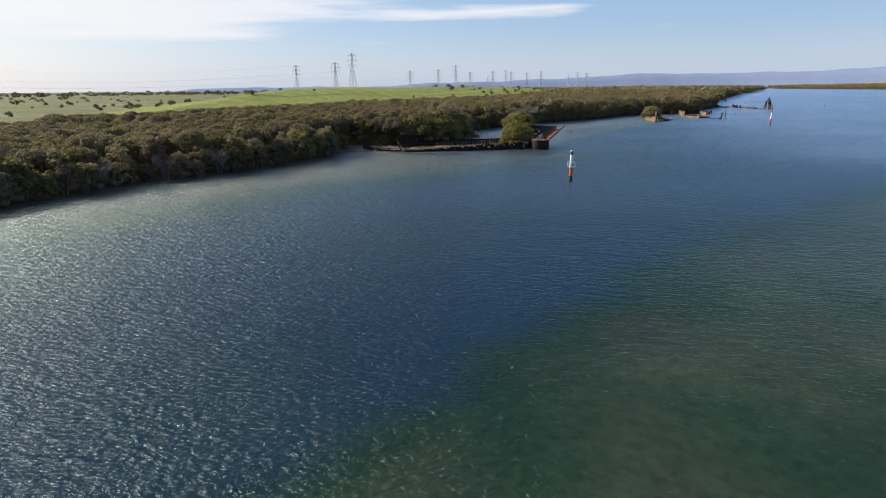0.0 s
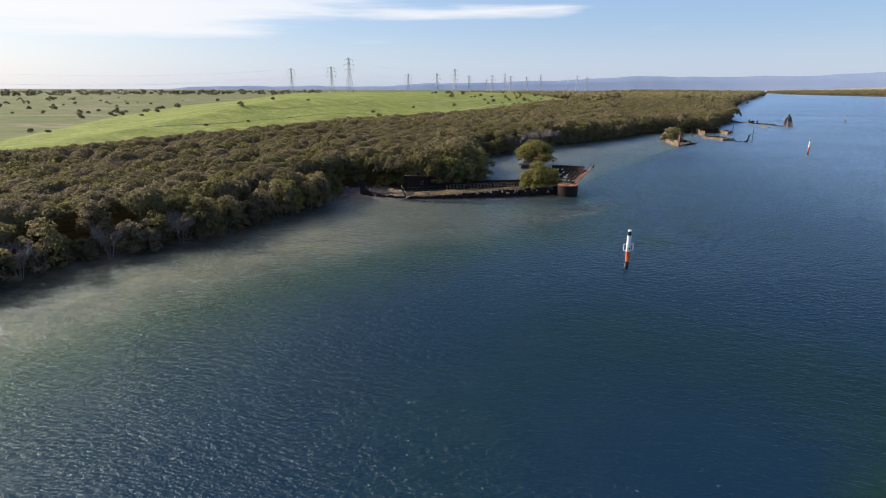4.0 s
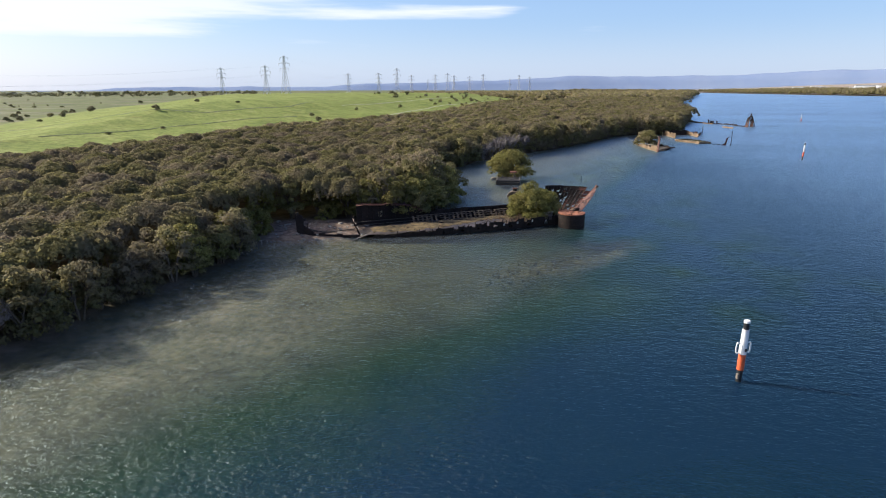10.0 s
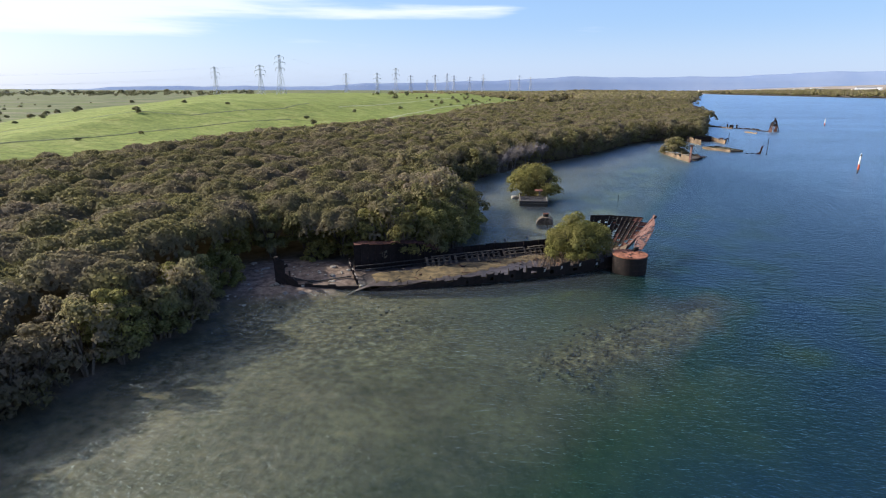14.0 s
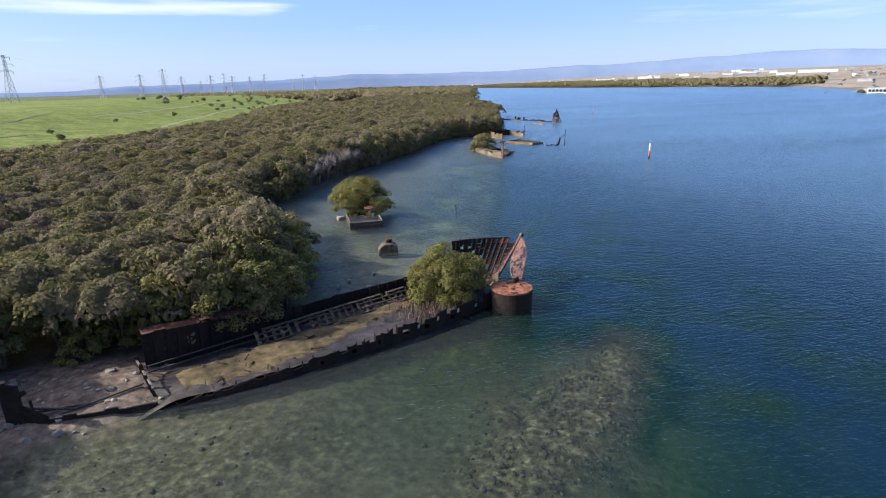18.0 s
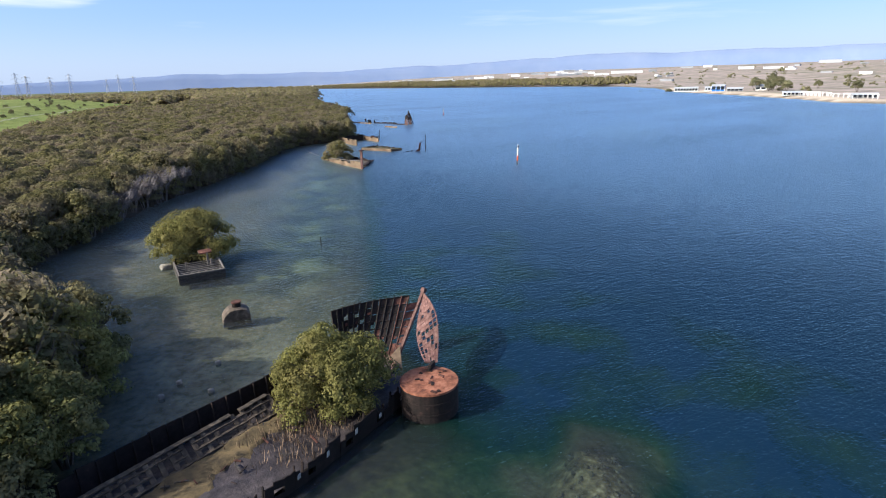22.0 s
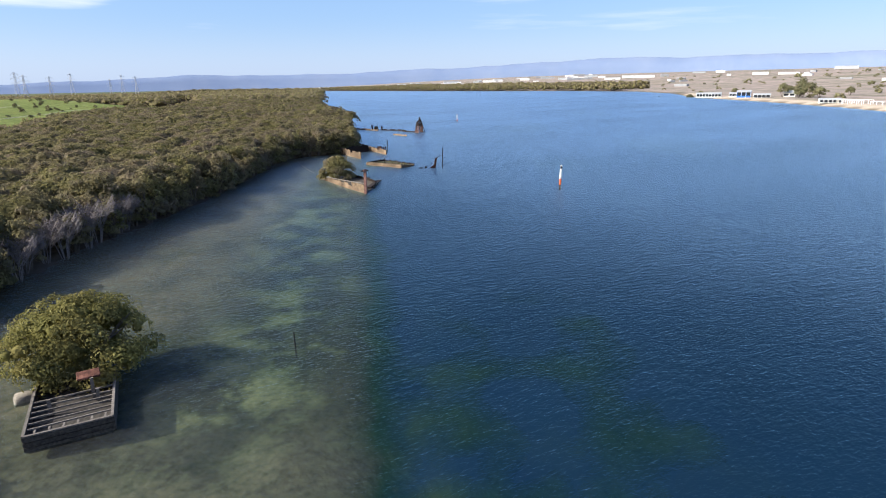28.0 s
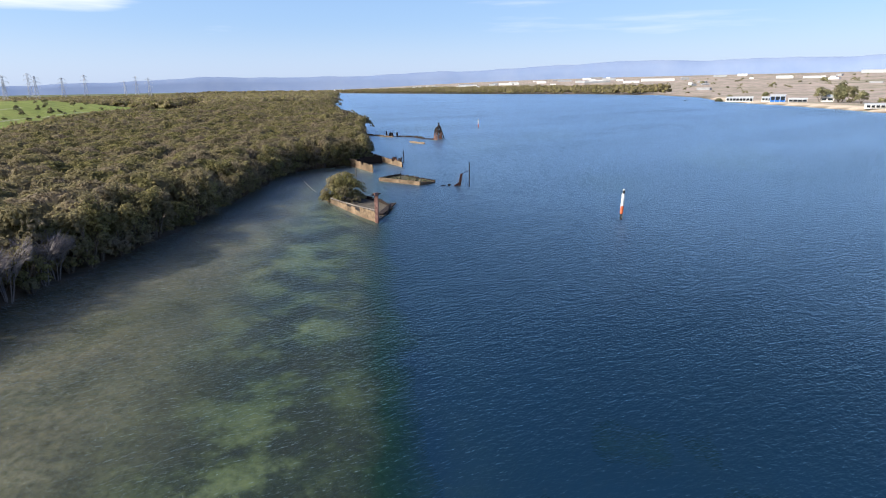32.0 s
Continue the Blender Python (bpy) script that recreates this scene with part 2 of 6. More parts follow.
MAT_LEAF = leaf_material("mangrove leaves", (0.125, 0.117, 0.05), (0.265, 0.24, 0.104), (0.232, 0.19, 0.132), 0.5)
MAT_LEAF_GREEN = leaf_material("green mangrove leaves", (0.13, 0.13, 0.04), (0.285, 0.272, 0.09), (0.225, 0.195, 0.07))
MAT_LEAF_OLIVE = leaf_material("dark olive mangrove leaves", (0.088, 0.09, 0.03), (0.205, 0.196, 0.07), (0.185, 0.16, 0.08), 0.25)
MAT_LEAF_GREY = leaf_material("grey shrub leaves", (0.15, 0.16, 0.085), (0.28, 0.275, 0.15), (0.25, 0.22, 0.13), 0.45)
MAT_BARK = varied("bark", [(0.3, (0.06, 0.045, 0.035)), (0.7, (0.17, 0.14, 0.11))], scale=9, bump=0.4, per_object=0.2)
MAT_DEADWOOD = varied("bare twigs", [(0.3, (0.13, 0.112, 0.106)), (0.7, (0.26, 0.228, 0.22))], scale=5, per_object=0.2)
MAT_RUST = varied("rust", [(0.25, (0.03, 0.014, 0.011)), (0.5, (0.085, 0.036, 0.026)), (0.62, (0.15, 0.065, 0.046)), (0.8, (0.23, 0.12, 0.09))], scale=2.2, bump=0.7, bump_scale=12, rough=0.85, metal=0.1, per_object=0.25, second=0.3)
MAT_RUST_RED = varied("red rust", [(0.25, (0.07, 0.036, 0.03)), (0.5, (0.165, 0.085, 0.07)), (0.75, (0.29, 0.18, 0.155))], scale=3.0, bump=0.6, bump_scale=14, rough=0.8, per_object=0.2, second=0.25)
MAT_ORANGE_RUST = varied("orange rust", [(0.28, (0.055, 0.02, 0.013)), (0.42, (0.12, 0.045, 0.026)), (0.55, (0.22, 0.085, 0.048)), (0.72, (0.33, 0.15, 0.095))], scale=1.6, bump=0.7, bump_scale=12, rough=0.85, per_object=0.15, second=0.35)
# dark iron rust, blackened further to carry shade on sunless sides
MAT_RUST_SHADED = varied("dark rust with shade in it", [(0.3, (0.009, 0.007, 0.006)), (0.6, (0.022, 0.014, 0.012)), (0.8, (0.065, 0.037, 0.028))], scale=2.6, bump=0.6, bump_scale=12, rough=0.85, per_object=0.3, second=0.3)
MAT_TIMBER = varied("grey timber", [(0.3, (0.07, 0.06, 0.05)), (0.7, (0.24, 0.21, 0.18))], scale=6, bump=0.5, per_object=0.25, stretch=(1, 1, 3))
MAT_PALE = varied("pale light through the hull", [(0.3, (0.26, 0.24, 0.21)), (0.7, (0.45, 0.43, 0.39))], scale=4, bump=0.4)
MAT_OCHRE = varied("weathered ochre planking", [(0.3, (0.07, 0.048, 0.032)), (0.55, (0.18, 0.125, 0.08)), (0.8, (0.27, 0.21, 0.15))], scale=1.6, bump=0.5, bump_scale=8, per_object=0.2, second=0.3)
MAT_OLDDECK = varied("old brown deck framing", [(0.3, (0.02, 0.016, 0.013)), (0.55, (0.062, 0.048, 0.035)), (0.78, (0.17, 0.135, 0.095))], scale=2.4, bump=0.6, bump_scale=10, per_object=0.25)
MAT_BEAM = varied("bleached grey beams", [(0.3, (0.085, 0.075, 0.065)), (0.7, (0.23, 0.205, 0.18))], scale=6, bump=0.5, per_object=0.2)
MAT_TIMBER_DARK = varied("dark wet timber", [(0.3, (0.02, 0.018, 0.016)), (0.7, (0.085, 0.075, 0.065))], scale=5, bump=0.5, per_object=0.25)
MAT_WHITE = varied("white paint", [(0.35, (0.72, 0.72, 0.7)), (0.7, (0.82, 0.82, 0.81))], scale=5, rough=0.45, spec=0.5)
MAT_ORANGE = varied("orange red paint", [(0.35, (0.55, 0.1, 0.04)), (0.7, (0.68, 0.15, 0.06))], scale=6, rough=0.5)
MAT_BLACK = varied("black paint", [(0.35, (0.012, 0.013, 0.015)), (0.7, (0.03, 0.03, 0.032))], scale=8, rough=0.6)
MAT_GALV = varied("galvanised steel", [(0.3, (0.3, 0.31, 0.33)), (0.7, (0.42, 0.43, 0.45))], scale=2, rough=0.5, metal=0.3)
MAT_PYLON = varied("weathered zinc lattice", [(0.3, (0.4, 0.42, 0.46)), (0.7, (0.5, 0.52, 0.56))], scale=2, rough=0.6)
MAT_STONE = varied("stones", [(0.3, (0.06, 0.05, 0.04)), (0.7, (0.22, 0.185, 0.15))], scale=2.5, bump=0.6, island=0.25, per_object=0.2)


# ---- plan ----
WEST_SHORE = [(-75, -200), (-66, 20), (-58, 60), (-53, 80), (-49.5, 90), (-47, 100), (-41, 107), (-36, 113), (-33, 124), (-29.5, 130), (-26.5, 137),
              (-27, 142), (-25, 145), (-19, 146.2), (-15, 148), (-13, 151.5), (-9.5, 157), (-5.5, 162.5), (-3, 169), (-2.2, 178), (-5, 190),
              (-7, 203), (-1, 216), (4.5, 223), (13, 238), (26, 254), (38, 267), (48, 280), (62, 299), (77, 321), (86, 328), (96, 328.5), (106, 331), (113, 341), (120, 357),
              (130, 380), (143, 405), (158, 432), (170, 465), (185, 520), (235, 640), (300, 785), (385, 985), (700, 1650), (990, 2330)]
EAST_SHORE = [(1000, 2330), (1000, 1700), (1012, 1300), (1045, 1060), (985, 860), (850, 690), (765, 622), (690, 560), (575, 410), (500, 325), (465, 292), (440, 200), (430, 0), (420, -300)]
MOUND = [(-112, 130), (-94, 182), (-86, 222), (-73, 262), (-52, 300), (-26, 352), (6, 425), (40, 560), (90, 690), (150, 850), (120, 930), (-120, 960), (-290, 880), (-330, 700), (-300, 590),
         (-235, 390), (-195, 290), (-165, 215), (-150, 150)]
SHELF = [(-52, 20), (-37, 62), (-24, 80), (-15, 91), (-9, 99), (1, 106), (10, 112), (19, 122), (25, 133), (24, 148), (24, 162), (29, 174), (36, 186), (40, 193), (47, 205), (57, 225), (66, 243), (80, 266), (96, 300), (112, 325), (150, 390), (215, 525), (330, 760), (700, 1600)]
RUBBLE = [(2, 131), (7, 126.5), (14, 130), (21, 136), (26, 142.5), (24, 145.5), (17, 142.5), (9, 138.5)]
REDFLAT = [(60, 560), (105, 600), (160, 760), (215, 960), (190, 1000), (150, 860), (95, 700)]
SHOAL = [(-30, 0), (-1, 32), (9, 46), (19, 61), (46, 89), (90, 130), (140, 100), (120, -60), (0, -80)]


def side(points, line):
    """Distance of each point from a closed outline, positive inside."""
    p = np.asarray(points, float)
    best = np.full(len(p), 1e12)
    inside = np.zeros(len(p), bool)
    for (ax, ay), (bx, by) in zip(line, line[1:] + line[:1]):
        dx, dy = bx - ax, by - ay
        t = np.clip(((p[:, 0] - ax) * dx + (p[:, 1] - ay) * dy) / (dx * dx + dy * dy + 1e-9), 0, 1)
        best = np.minimum(best, (p[:, 0] - ax - t * dx) ** 2 + (p[:, 1] - ay - t * dy) ** 2)
        if dy:
            cross = (ay > p[:, 1]) != (by > p[:, 1])
            inside ^= cross & (p[:, 0] < ax + (p[:, 1] - ay) * dx / dy)
    return np.sqrt(best) * np.where(inside, 1, -1)


WEST_LAND = WEST_SHORE + [(1600, 4990), (-4990, 4990), (-4990, -200)]
EAST_LAND = EAST_SHORE + [(420, -4990), (4990, -4990), (4990, 4990), (1600, 4990)]
SHELF_LAND = SHELF + [(690, 1650), (-500, 1650), (-500, -100), (-66, -100)]


def smooth(a, b, v):
    t = np.clip((v - a) / (b - a), 0, 1)
    return t * t * (3 - 2 * t)


def waves(p, size, seed):
    """Soft random relief between -1 and 1."""
    r = np.random.RandomState(seed)
    out = np.zeros(len(p))
    for i in range(7):
        a, f, ph = r.uniform(0, math.tau), r.uniform(0.6, 1.8) / size, r.uniform(0, math.tau)
        out += np.sin((p[:, 0] * math.cos(a) + p[:, 1] * math.sin(a)) * f * math.tau + ph)
    return out / 4


def relief(p):
    """Height of the ground or the bed at each point of the plan, and its zones."""
    p = np.asarray(p, float)
    west, east = side(p, WEST_LAND), side(p, EAST_LAND)
    mound, shelf, shoal = side(p, MOUND), side(p, SHELF_LAND), side(p, SHOAL)
    land = np.maximum(west, east)
    wobble = waves(p, 14, 3) * 0.9
    shore = land + wobble * 1.1 + 0.7 * waves(p, 4.5, 4)
    z_land = 0.05 + 0.35 * smooth(0, 6, shore) + 0.6 * smooth(10, 80, shore) + 0.08 * waves(p, 6, 5)
    z_land += np.where(mound > -6, 2.0 * smooth(-6, 8, mound) + 11.5 * smooth(4, 120, mound) + 0.35 * waves(p, 60, 8) * smooth(0, 40, mound), 0)
    z_land += np.where(east > 0, 1.3 * smooth(-4, 12, east) + 54 * smooth(100, 1950, east) + 0.5 * waves(p, 120, 9) * smooth(30, 200, east), 0)
    off = np.maximum(-shore, 0)
    z_shelf = -0.2 - 0.4 * smooth(0, 5, off) - 0.45 * smooth(4, 30, off) + 0.16 * waves(p, 11, 11) * smooth(2, 10, off)
    z_shelf = z_shelf - 0.6 * np.exp(-((p[:, 0] - 4) ** 2 + (p[:, 1] - 140) ** 2) / 130.0)
    z_shelf = z_shelf - 0.12 * np.exp(-((p[:, 0] + 17) ** 2 + (p[:, 1] - 138) ** 2) / 110.0)
    z_shelf = z_shelf - (0.4 + 0.2 * waves(p, 8, 73)) * smooth(26, 9, shelf) * smooth(175, 205, p[:, 1])
    z_deep = -5.5 + 0.5 * waves(p, 40, 12) + 1.5 * smooth(150, 70, p[:, 1] - 0.35 * p[:, 0])
    z_shoal = -2.1 + 0.3 * waves(p, 15, 13)
    z_bed = z_shelf + (z_deep - z_shelf) * smooth(-1.5, 1.0, (-shelf + 0.8 * waves(p, 9, 14)) / (12 - 8.2 * smooth(135, 178, p[:, 1])))
    z_bed = np.maximum(z_bed, z_deep + (z_shoal - z_deep) * smooth(-2, 4.5, shoal + 1.5 * waves(p, 12, 75)))
    terrace = smooth(-34, -15, shelf + 5 * waves(p, 17, 71)) * smooth(104, 124, p[:, 1]) * smooth(215, 180, p[:, 1])
    z_bed = np.maximum(z_bed, z_deep + (-3.8 + 1.25 * waves(p, 11, 72) + 0.6 * waves(p, 5, 76) - z_deep) * terrace)
    bars = smooth(0.1, 0.9, waves(p * np.array([1.0, 0.45]) + p[:, ::-1] * np.array([-0.55, 0.2]), 75, 77)) * smooth(230, 330, p[:, 1] + 0.2 * p[:, 0])
    z_bed = np.maximum(z_bed, z_deep + (-2.1 - z_deep) * bars)
    far_shelf = z_deep + (-0.3 - z_deep) * smooth(30, 0, off)
    z_bed = np.maximum(z_bed, z_deep + (-0.95 + 0.18 * waves(p, 4, 52) - z_deep) * smooth(-6, 2, side(p, RUBBLE) + 1.5 * waves(p, 6, 53)))
    z_bed = np.where(p[:, 0] > 330, np.maximum(z_bed, far_shelf), z_bed)
    spit = smooth(8.5, 4, np.hypot((p[:, 0] + 21) / 1.4, p[:, 1] - 151)) * 0.25
    z = np.where(shore > 0, z_land, z_bed)
    z = z + np.where(shore > -2, spit, 0)
    return z, {"grass": smooth(-5, 3, mound + 2.2 * waves(p, 9, 21)), "dry": smooth(-2, 12, east), "sand": np.clip(smooth(0.02, 0.2, spit), 0, 1), "under": smooth(0.0, -0.55, z), "rubble": np.maximum(smooth(-3, 2, side(p, RUBBLE) + 1.5 * waves(p, 5, 51)), 0.85 * np.exp(-((p[:, 0] + 13) ** 2 / 300.0 + (p[:, 1] - 138) ** 2 / 110.0))), "weed": smooth(16, 3, np.abs(shelf - 8)) * smooth(178, 200, p[:, 1]), "algae": np.maximum(np.exp(-(((p[:, 0] - 10) * 0.958 + (p[:, 1] - 148) * 0.287) / 14.0) ** 2 - (((p[:, 1] - 148) * 0.958 - (p[:, 0] - 10) * 0.287) / 6.5) ** 2), 0.45 * smooth(14, 2, shelf) * smooth(172, 196, p[:, 1])), "brink": smooth(5.5, 1.0, off) * 0.8, "silt": 0.85 * np.exp(-((p[:, 0] - 9) / 9.5) ** 2 - ((p[:, 1] - 169) / 9.0) ** 2), "red": smooth(-12, 12, side(p, REDFLAT)), "beach": np.where((p[:, 1] < 640) & (p[:, 0] > 300), smooth(-2, 1, east) * smooth(30, 16, east + 4 * waves(p, 30, 41)), 0), "plain": smooth(8, 40, west) * smooth(-105, -150, p[:, 0] - 0.25 * np.maximum(0, p[:, 1] - 300)), "dune": np.where(mound > -9, smooth(8, 3, np.abs(mound - 6 + 2 * waves(p, 20, 61))), 0)}


def stretch_axis(fine_a, fine_b, step, lo, hi, grow=1.13):
    v = list(np.arange(fine_a, fine_b + step, step))
    d, x = step, v[-1]
    while x < hi:
        d *= grow
        x += d
        v.append(min(x, hi))
    d, x, low = step, v[0], []
    while x > lo:
        d *= grow
        x -= d
        low.append(max(x, lo))
    return np.array(low[::-1] + v)


def sheet(name, xs, ys, mat, flat=None):
    gx, gy = np.meshgrid(xs, ys)
    p = np.column_stack([gx.ravel(), gy.ravel()])
    z, zones = relief(p)
    nx = len(xs)
    i = (np.arange(len(ys) - 1)[:, None] * nx + np.arange(nx - 1)[None]).ravel()
    quads = np.column_stack([i, i + 1, i + nx + 1, i + nx])
    me = quads_mesh(name, np.column_stack([p, z if flat is None else np.full(len(p), flat)]), quads, mat)
    me.polygons.foreach_set("use_smooth", [True] * len(quads))
    zones["depth"] = np.maximum(0, -z)
    # sky reflection painted by place: stronger or weaker over parts of the river
    zones["mirror_by_place"] = 0.58 + 0.14 * smooth(100, 210, p[:, 1] - 0.25 * p[:, 0]) + 0.22 * smooth(250, 420, np.hypot(p[:, 0], p[:, 1])) + 0.65 * smooth(40, 105, p[:, 0] - 0.15 * (p[:, 1] - 150)) * smooth(95, 145, p[:, 1])
    zones["calm"] = (0.62 + 0.38 * smooth(65, 140, p[:, 1] - 0.3 * p[:, 0])) * (1 - 0.45 * smooth(1.8, 0.6, -z))
    for key, value in zones.items():
        me.attributes.new(key, "FLOAT", "POINT").data.foreach_set("value", np.asarray(value, np.float32))
    return new(name, me)


def ground_material():
    m = material("ground", (0.1, 0.1, 0.1), 0.95, 0, 0.15)
    n, l = m.node_tree.nodes, m.node_tree.links
    b = n["Principled BSDF"]
    geo = n.new("ShaderNodeNewGeometry")

    def noisy(scale, detail, stops, stretch=None, turn=0.5):
        t = n.new("ShaderNodeTexNoise")
        t.inputs["Scale"].default_value, t.inputs["Detail"].default_value, t.inputs["Roughness"].default_value = scale, detail, 0.65
        src = geo.outputs["Position"]
        if stretch:
            mp = n.new("ShaderNodeMapping")
            mp.vector_type = "TEXTURE"
            mp.inputs["Scale"].default_value = stretch
            mp.inputs["Rotation"].default_value = (0, 0, turn)
            l.new(src, mp.inputs["Vector"])
            src = mp.outputs["Vector"]
        l.new(src, t.inputs["Vector"])
        r = n.new("ShaderNodeValToRGB")
        el = r.color_ramp.elements
        while len(el) < len(stops):
            el.new(0.5)
        for e, (q, c) in zip(el, stops):
            e.position, e.color = q, (*c, 1)
        l.new(t.outputs["Fac"], r.inputs["Fac"])
        return r.outputs["Color"]

    def blend(a, c, zone, scale=None):
        at = n.new("ShaderNodeAttribute")
        at.attribute_name = zone
        mx = n.new("ShaderNodeMix")
        mx.data_type = "RGBA"
        l.new(at.outputs["Fac"], mx.inputs["Factor"])
        l.new(a, mx.inputs["A"])
        l.new(c, mx.inputs["B"])
        return mx.outputs["Result"]

    def times(a, c, f=1.0):
        mx = n.new("ShaderNodeMix")
        mx.data_type, mx.blend_type = "RGBA", "MULTIPLY"
        mx.inputs["Factor"].default_value = f
        l.new(a, mx.inputs["A"])
        l.new(c, mx.inputs["B"])
        return mx.outputs["Result"]

    mud = noisy(0.5, 6, [(0.3, (0.06, 0.05, 0.038)), (0.7, (0.15, 0.125, 0.095))])
    grass = noisy(0.09, 9, [(0.3, (0.11, 0.142, 0.033)), (0.5, (0.165, 0.205, 0.048)), (0.62, (0.215, 0.24, 0.07)), (0.78, (0.28, 0.28, 0.135))])
    tracks = noisy(0.05, 5, [(0.55, (1, 1, 1)), (0.585, (0.72, 0.66, 0.6)), (0.6, (1.25, 1.2, 1.15)), (0.62, (1, 1, 1))], (2.2, 0.45, 1))
    tufts = noisy(0.55, 8, [(0.32, (0.6, 0.62, 0.55)), (0.55, (1, 1, 1)), (0.75, (1.2, 1.15, 1.0))])
    grass = times(times(grass, tracks), tufts)
    dry = noisy(0.014, 9, [(0.34, (0.14, 0.155, 0.09)), (0.42, (0.26, 0.23, 0.17)), (0.48, (0.33, 0.27, 0.24)), (0.54, (0.38, 0.315, 0.28)), (0.58, (0.24, 0.21, 0.17)), (0.64, (0.15, 0.155, 0.1)), (0.72, (0.4, 0.355, 0.315))], (5.0, 0.8, 1), 2.1)
    dry = times(dry, noisy(0.05, 8, [(0.35, (0.6, 0.62, 0.58)), (0.55, (1, 1, 1)), (0.7, (1.2, 1.15, 1.1))]))
    sand = noisy(1.4, 7, [(0.35, (0.085, 0.062, 0.048)), (0.55, (0.185, 0.138, 0.108)), (0.7, (0.29, 0.225, 0.18))])
    dune = noisy(0.2, 8, [(0.35, (0.2, 0.22, 0.09)), (0.6, (0.42, 0.4, 0.27))])
    bed = noisy(0.2, 9, [(0.3, (0.07, 0.064, 0.044)), (0.5, (0.145, 0.122, 0.088)), (0.7, (0.21, 0.173, 0.128))])
    patches = noisy(0.17, 6, [(0.43, (0.01, 0.02, 0.016)), (0.48, (0.05, 0.062, 0.034)), (0.53, (0.18, 0.185, 0.1)), (0.6, (0.33, 0.31, 0.18))])
    bed = blend(bed, patches, "weed")
    drift = noisy(0.045, 4, [(0.35, (0.6, 0.66, 0.5)), (0.55, (1, 1, 1)), (0.7, (1.2, 1.12, 1.0))])
    bed = times(bed, drift)
    algae = noisy(0.9, 8, [(0.34, (0.012, 0.02, 0.009)), (0.5, (0.05, 0.062, 0.02)), (0.62, (0.1, 0.108, 0.035)), (0.75, (0.15, 0.145, 0.06))])
    bed = blend(bed, algae, "algae")
    bed = blend(bed, noisy(0.7, 7, [(0.35, (0.06, 0.046, 0.02)), (0.6, (0.15, 0.115, 0.05)), (0.75, (0.21, 0.165, 0.085))]), "brink")
    bed = blend(bed, noisy(0.5, 6, [(0.35, (0.19, 0.16, 0.122)), (0.65, (0.31, 0.27, 0.212))]), "silt")
    weed = noisy(1.3, 7, [(0.34, (0.55, 0.6, 0.5)), (0.5, (1, 1, 1)), (0.66, (1.28, 1.25, 1.15))])
    bed = times(bed, weed)
    plain = noisy(0.02, 9, [(0.34, (0.04, 0.05, 0.034)), (0.44, (0.11, 0.135, 0.045)), (0.5, (0.07, 0.085, 0.036)), (0.57, (0.17, 0.165, 0.1)), (0.65, (0.045, 0.055, 0.036))], (2.5, 1, 1), 0.0)
    shell = noisy(0.4, 6, [(0.35, (0.43, 0.355, 0.27)), (0.65, (0.58, 0.49, 0.38))])
    c = blend(mud, plain, "plain")
    c = blend(c, dune, "dune")
    c = blend(c, grass, "grass")
    c = blend(c, dry, "dry")
    c = blend(c, sand, "sand")
    c = blend(c, shell, "beach")
    c = blend(c, noisy(0.06, 8, [(0.35, (0.12, 0.075, 0.06)), (0.65, (0.24, 0.15, 0.11))]), "red")
    rubble = noisy(1.4, 9, [(0.36, (0.02, 0.018, 0.01)), (0.48, (0.085, 0.07, 0.038)), (0.58, (0.17, 0.138, 0.08)), (0.68, (0.34, 0.3, 0.2))])
    c = blend(c, blend(bed, rubble, "rubble"), "under")
    l.new(c, b.inputs["Base Color"])
    t = n.new("ShaderNodeTexNoise")
    t.inputs["Scale"].default_value, t.inputs["Detail"].default_value = 1.5, 8
    l.new(geo.outputs["Position"], t.inputs["Vector"])
    bp = n.new("ShaderNodeBump")
    bp.inputs["Strength"].default_value, bp.inputs["Distance"].default_value = 0.6, 0.25
    l.new(t.outputs["Fac"], bp.inputs["Height"])
    l.new(bp.outputs["Normal"], b.inputs["Normal"])
    return m


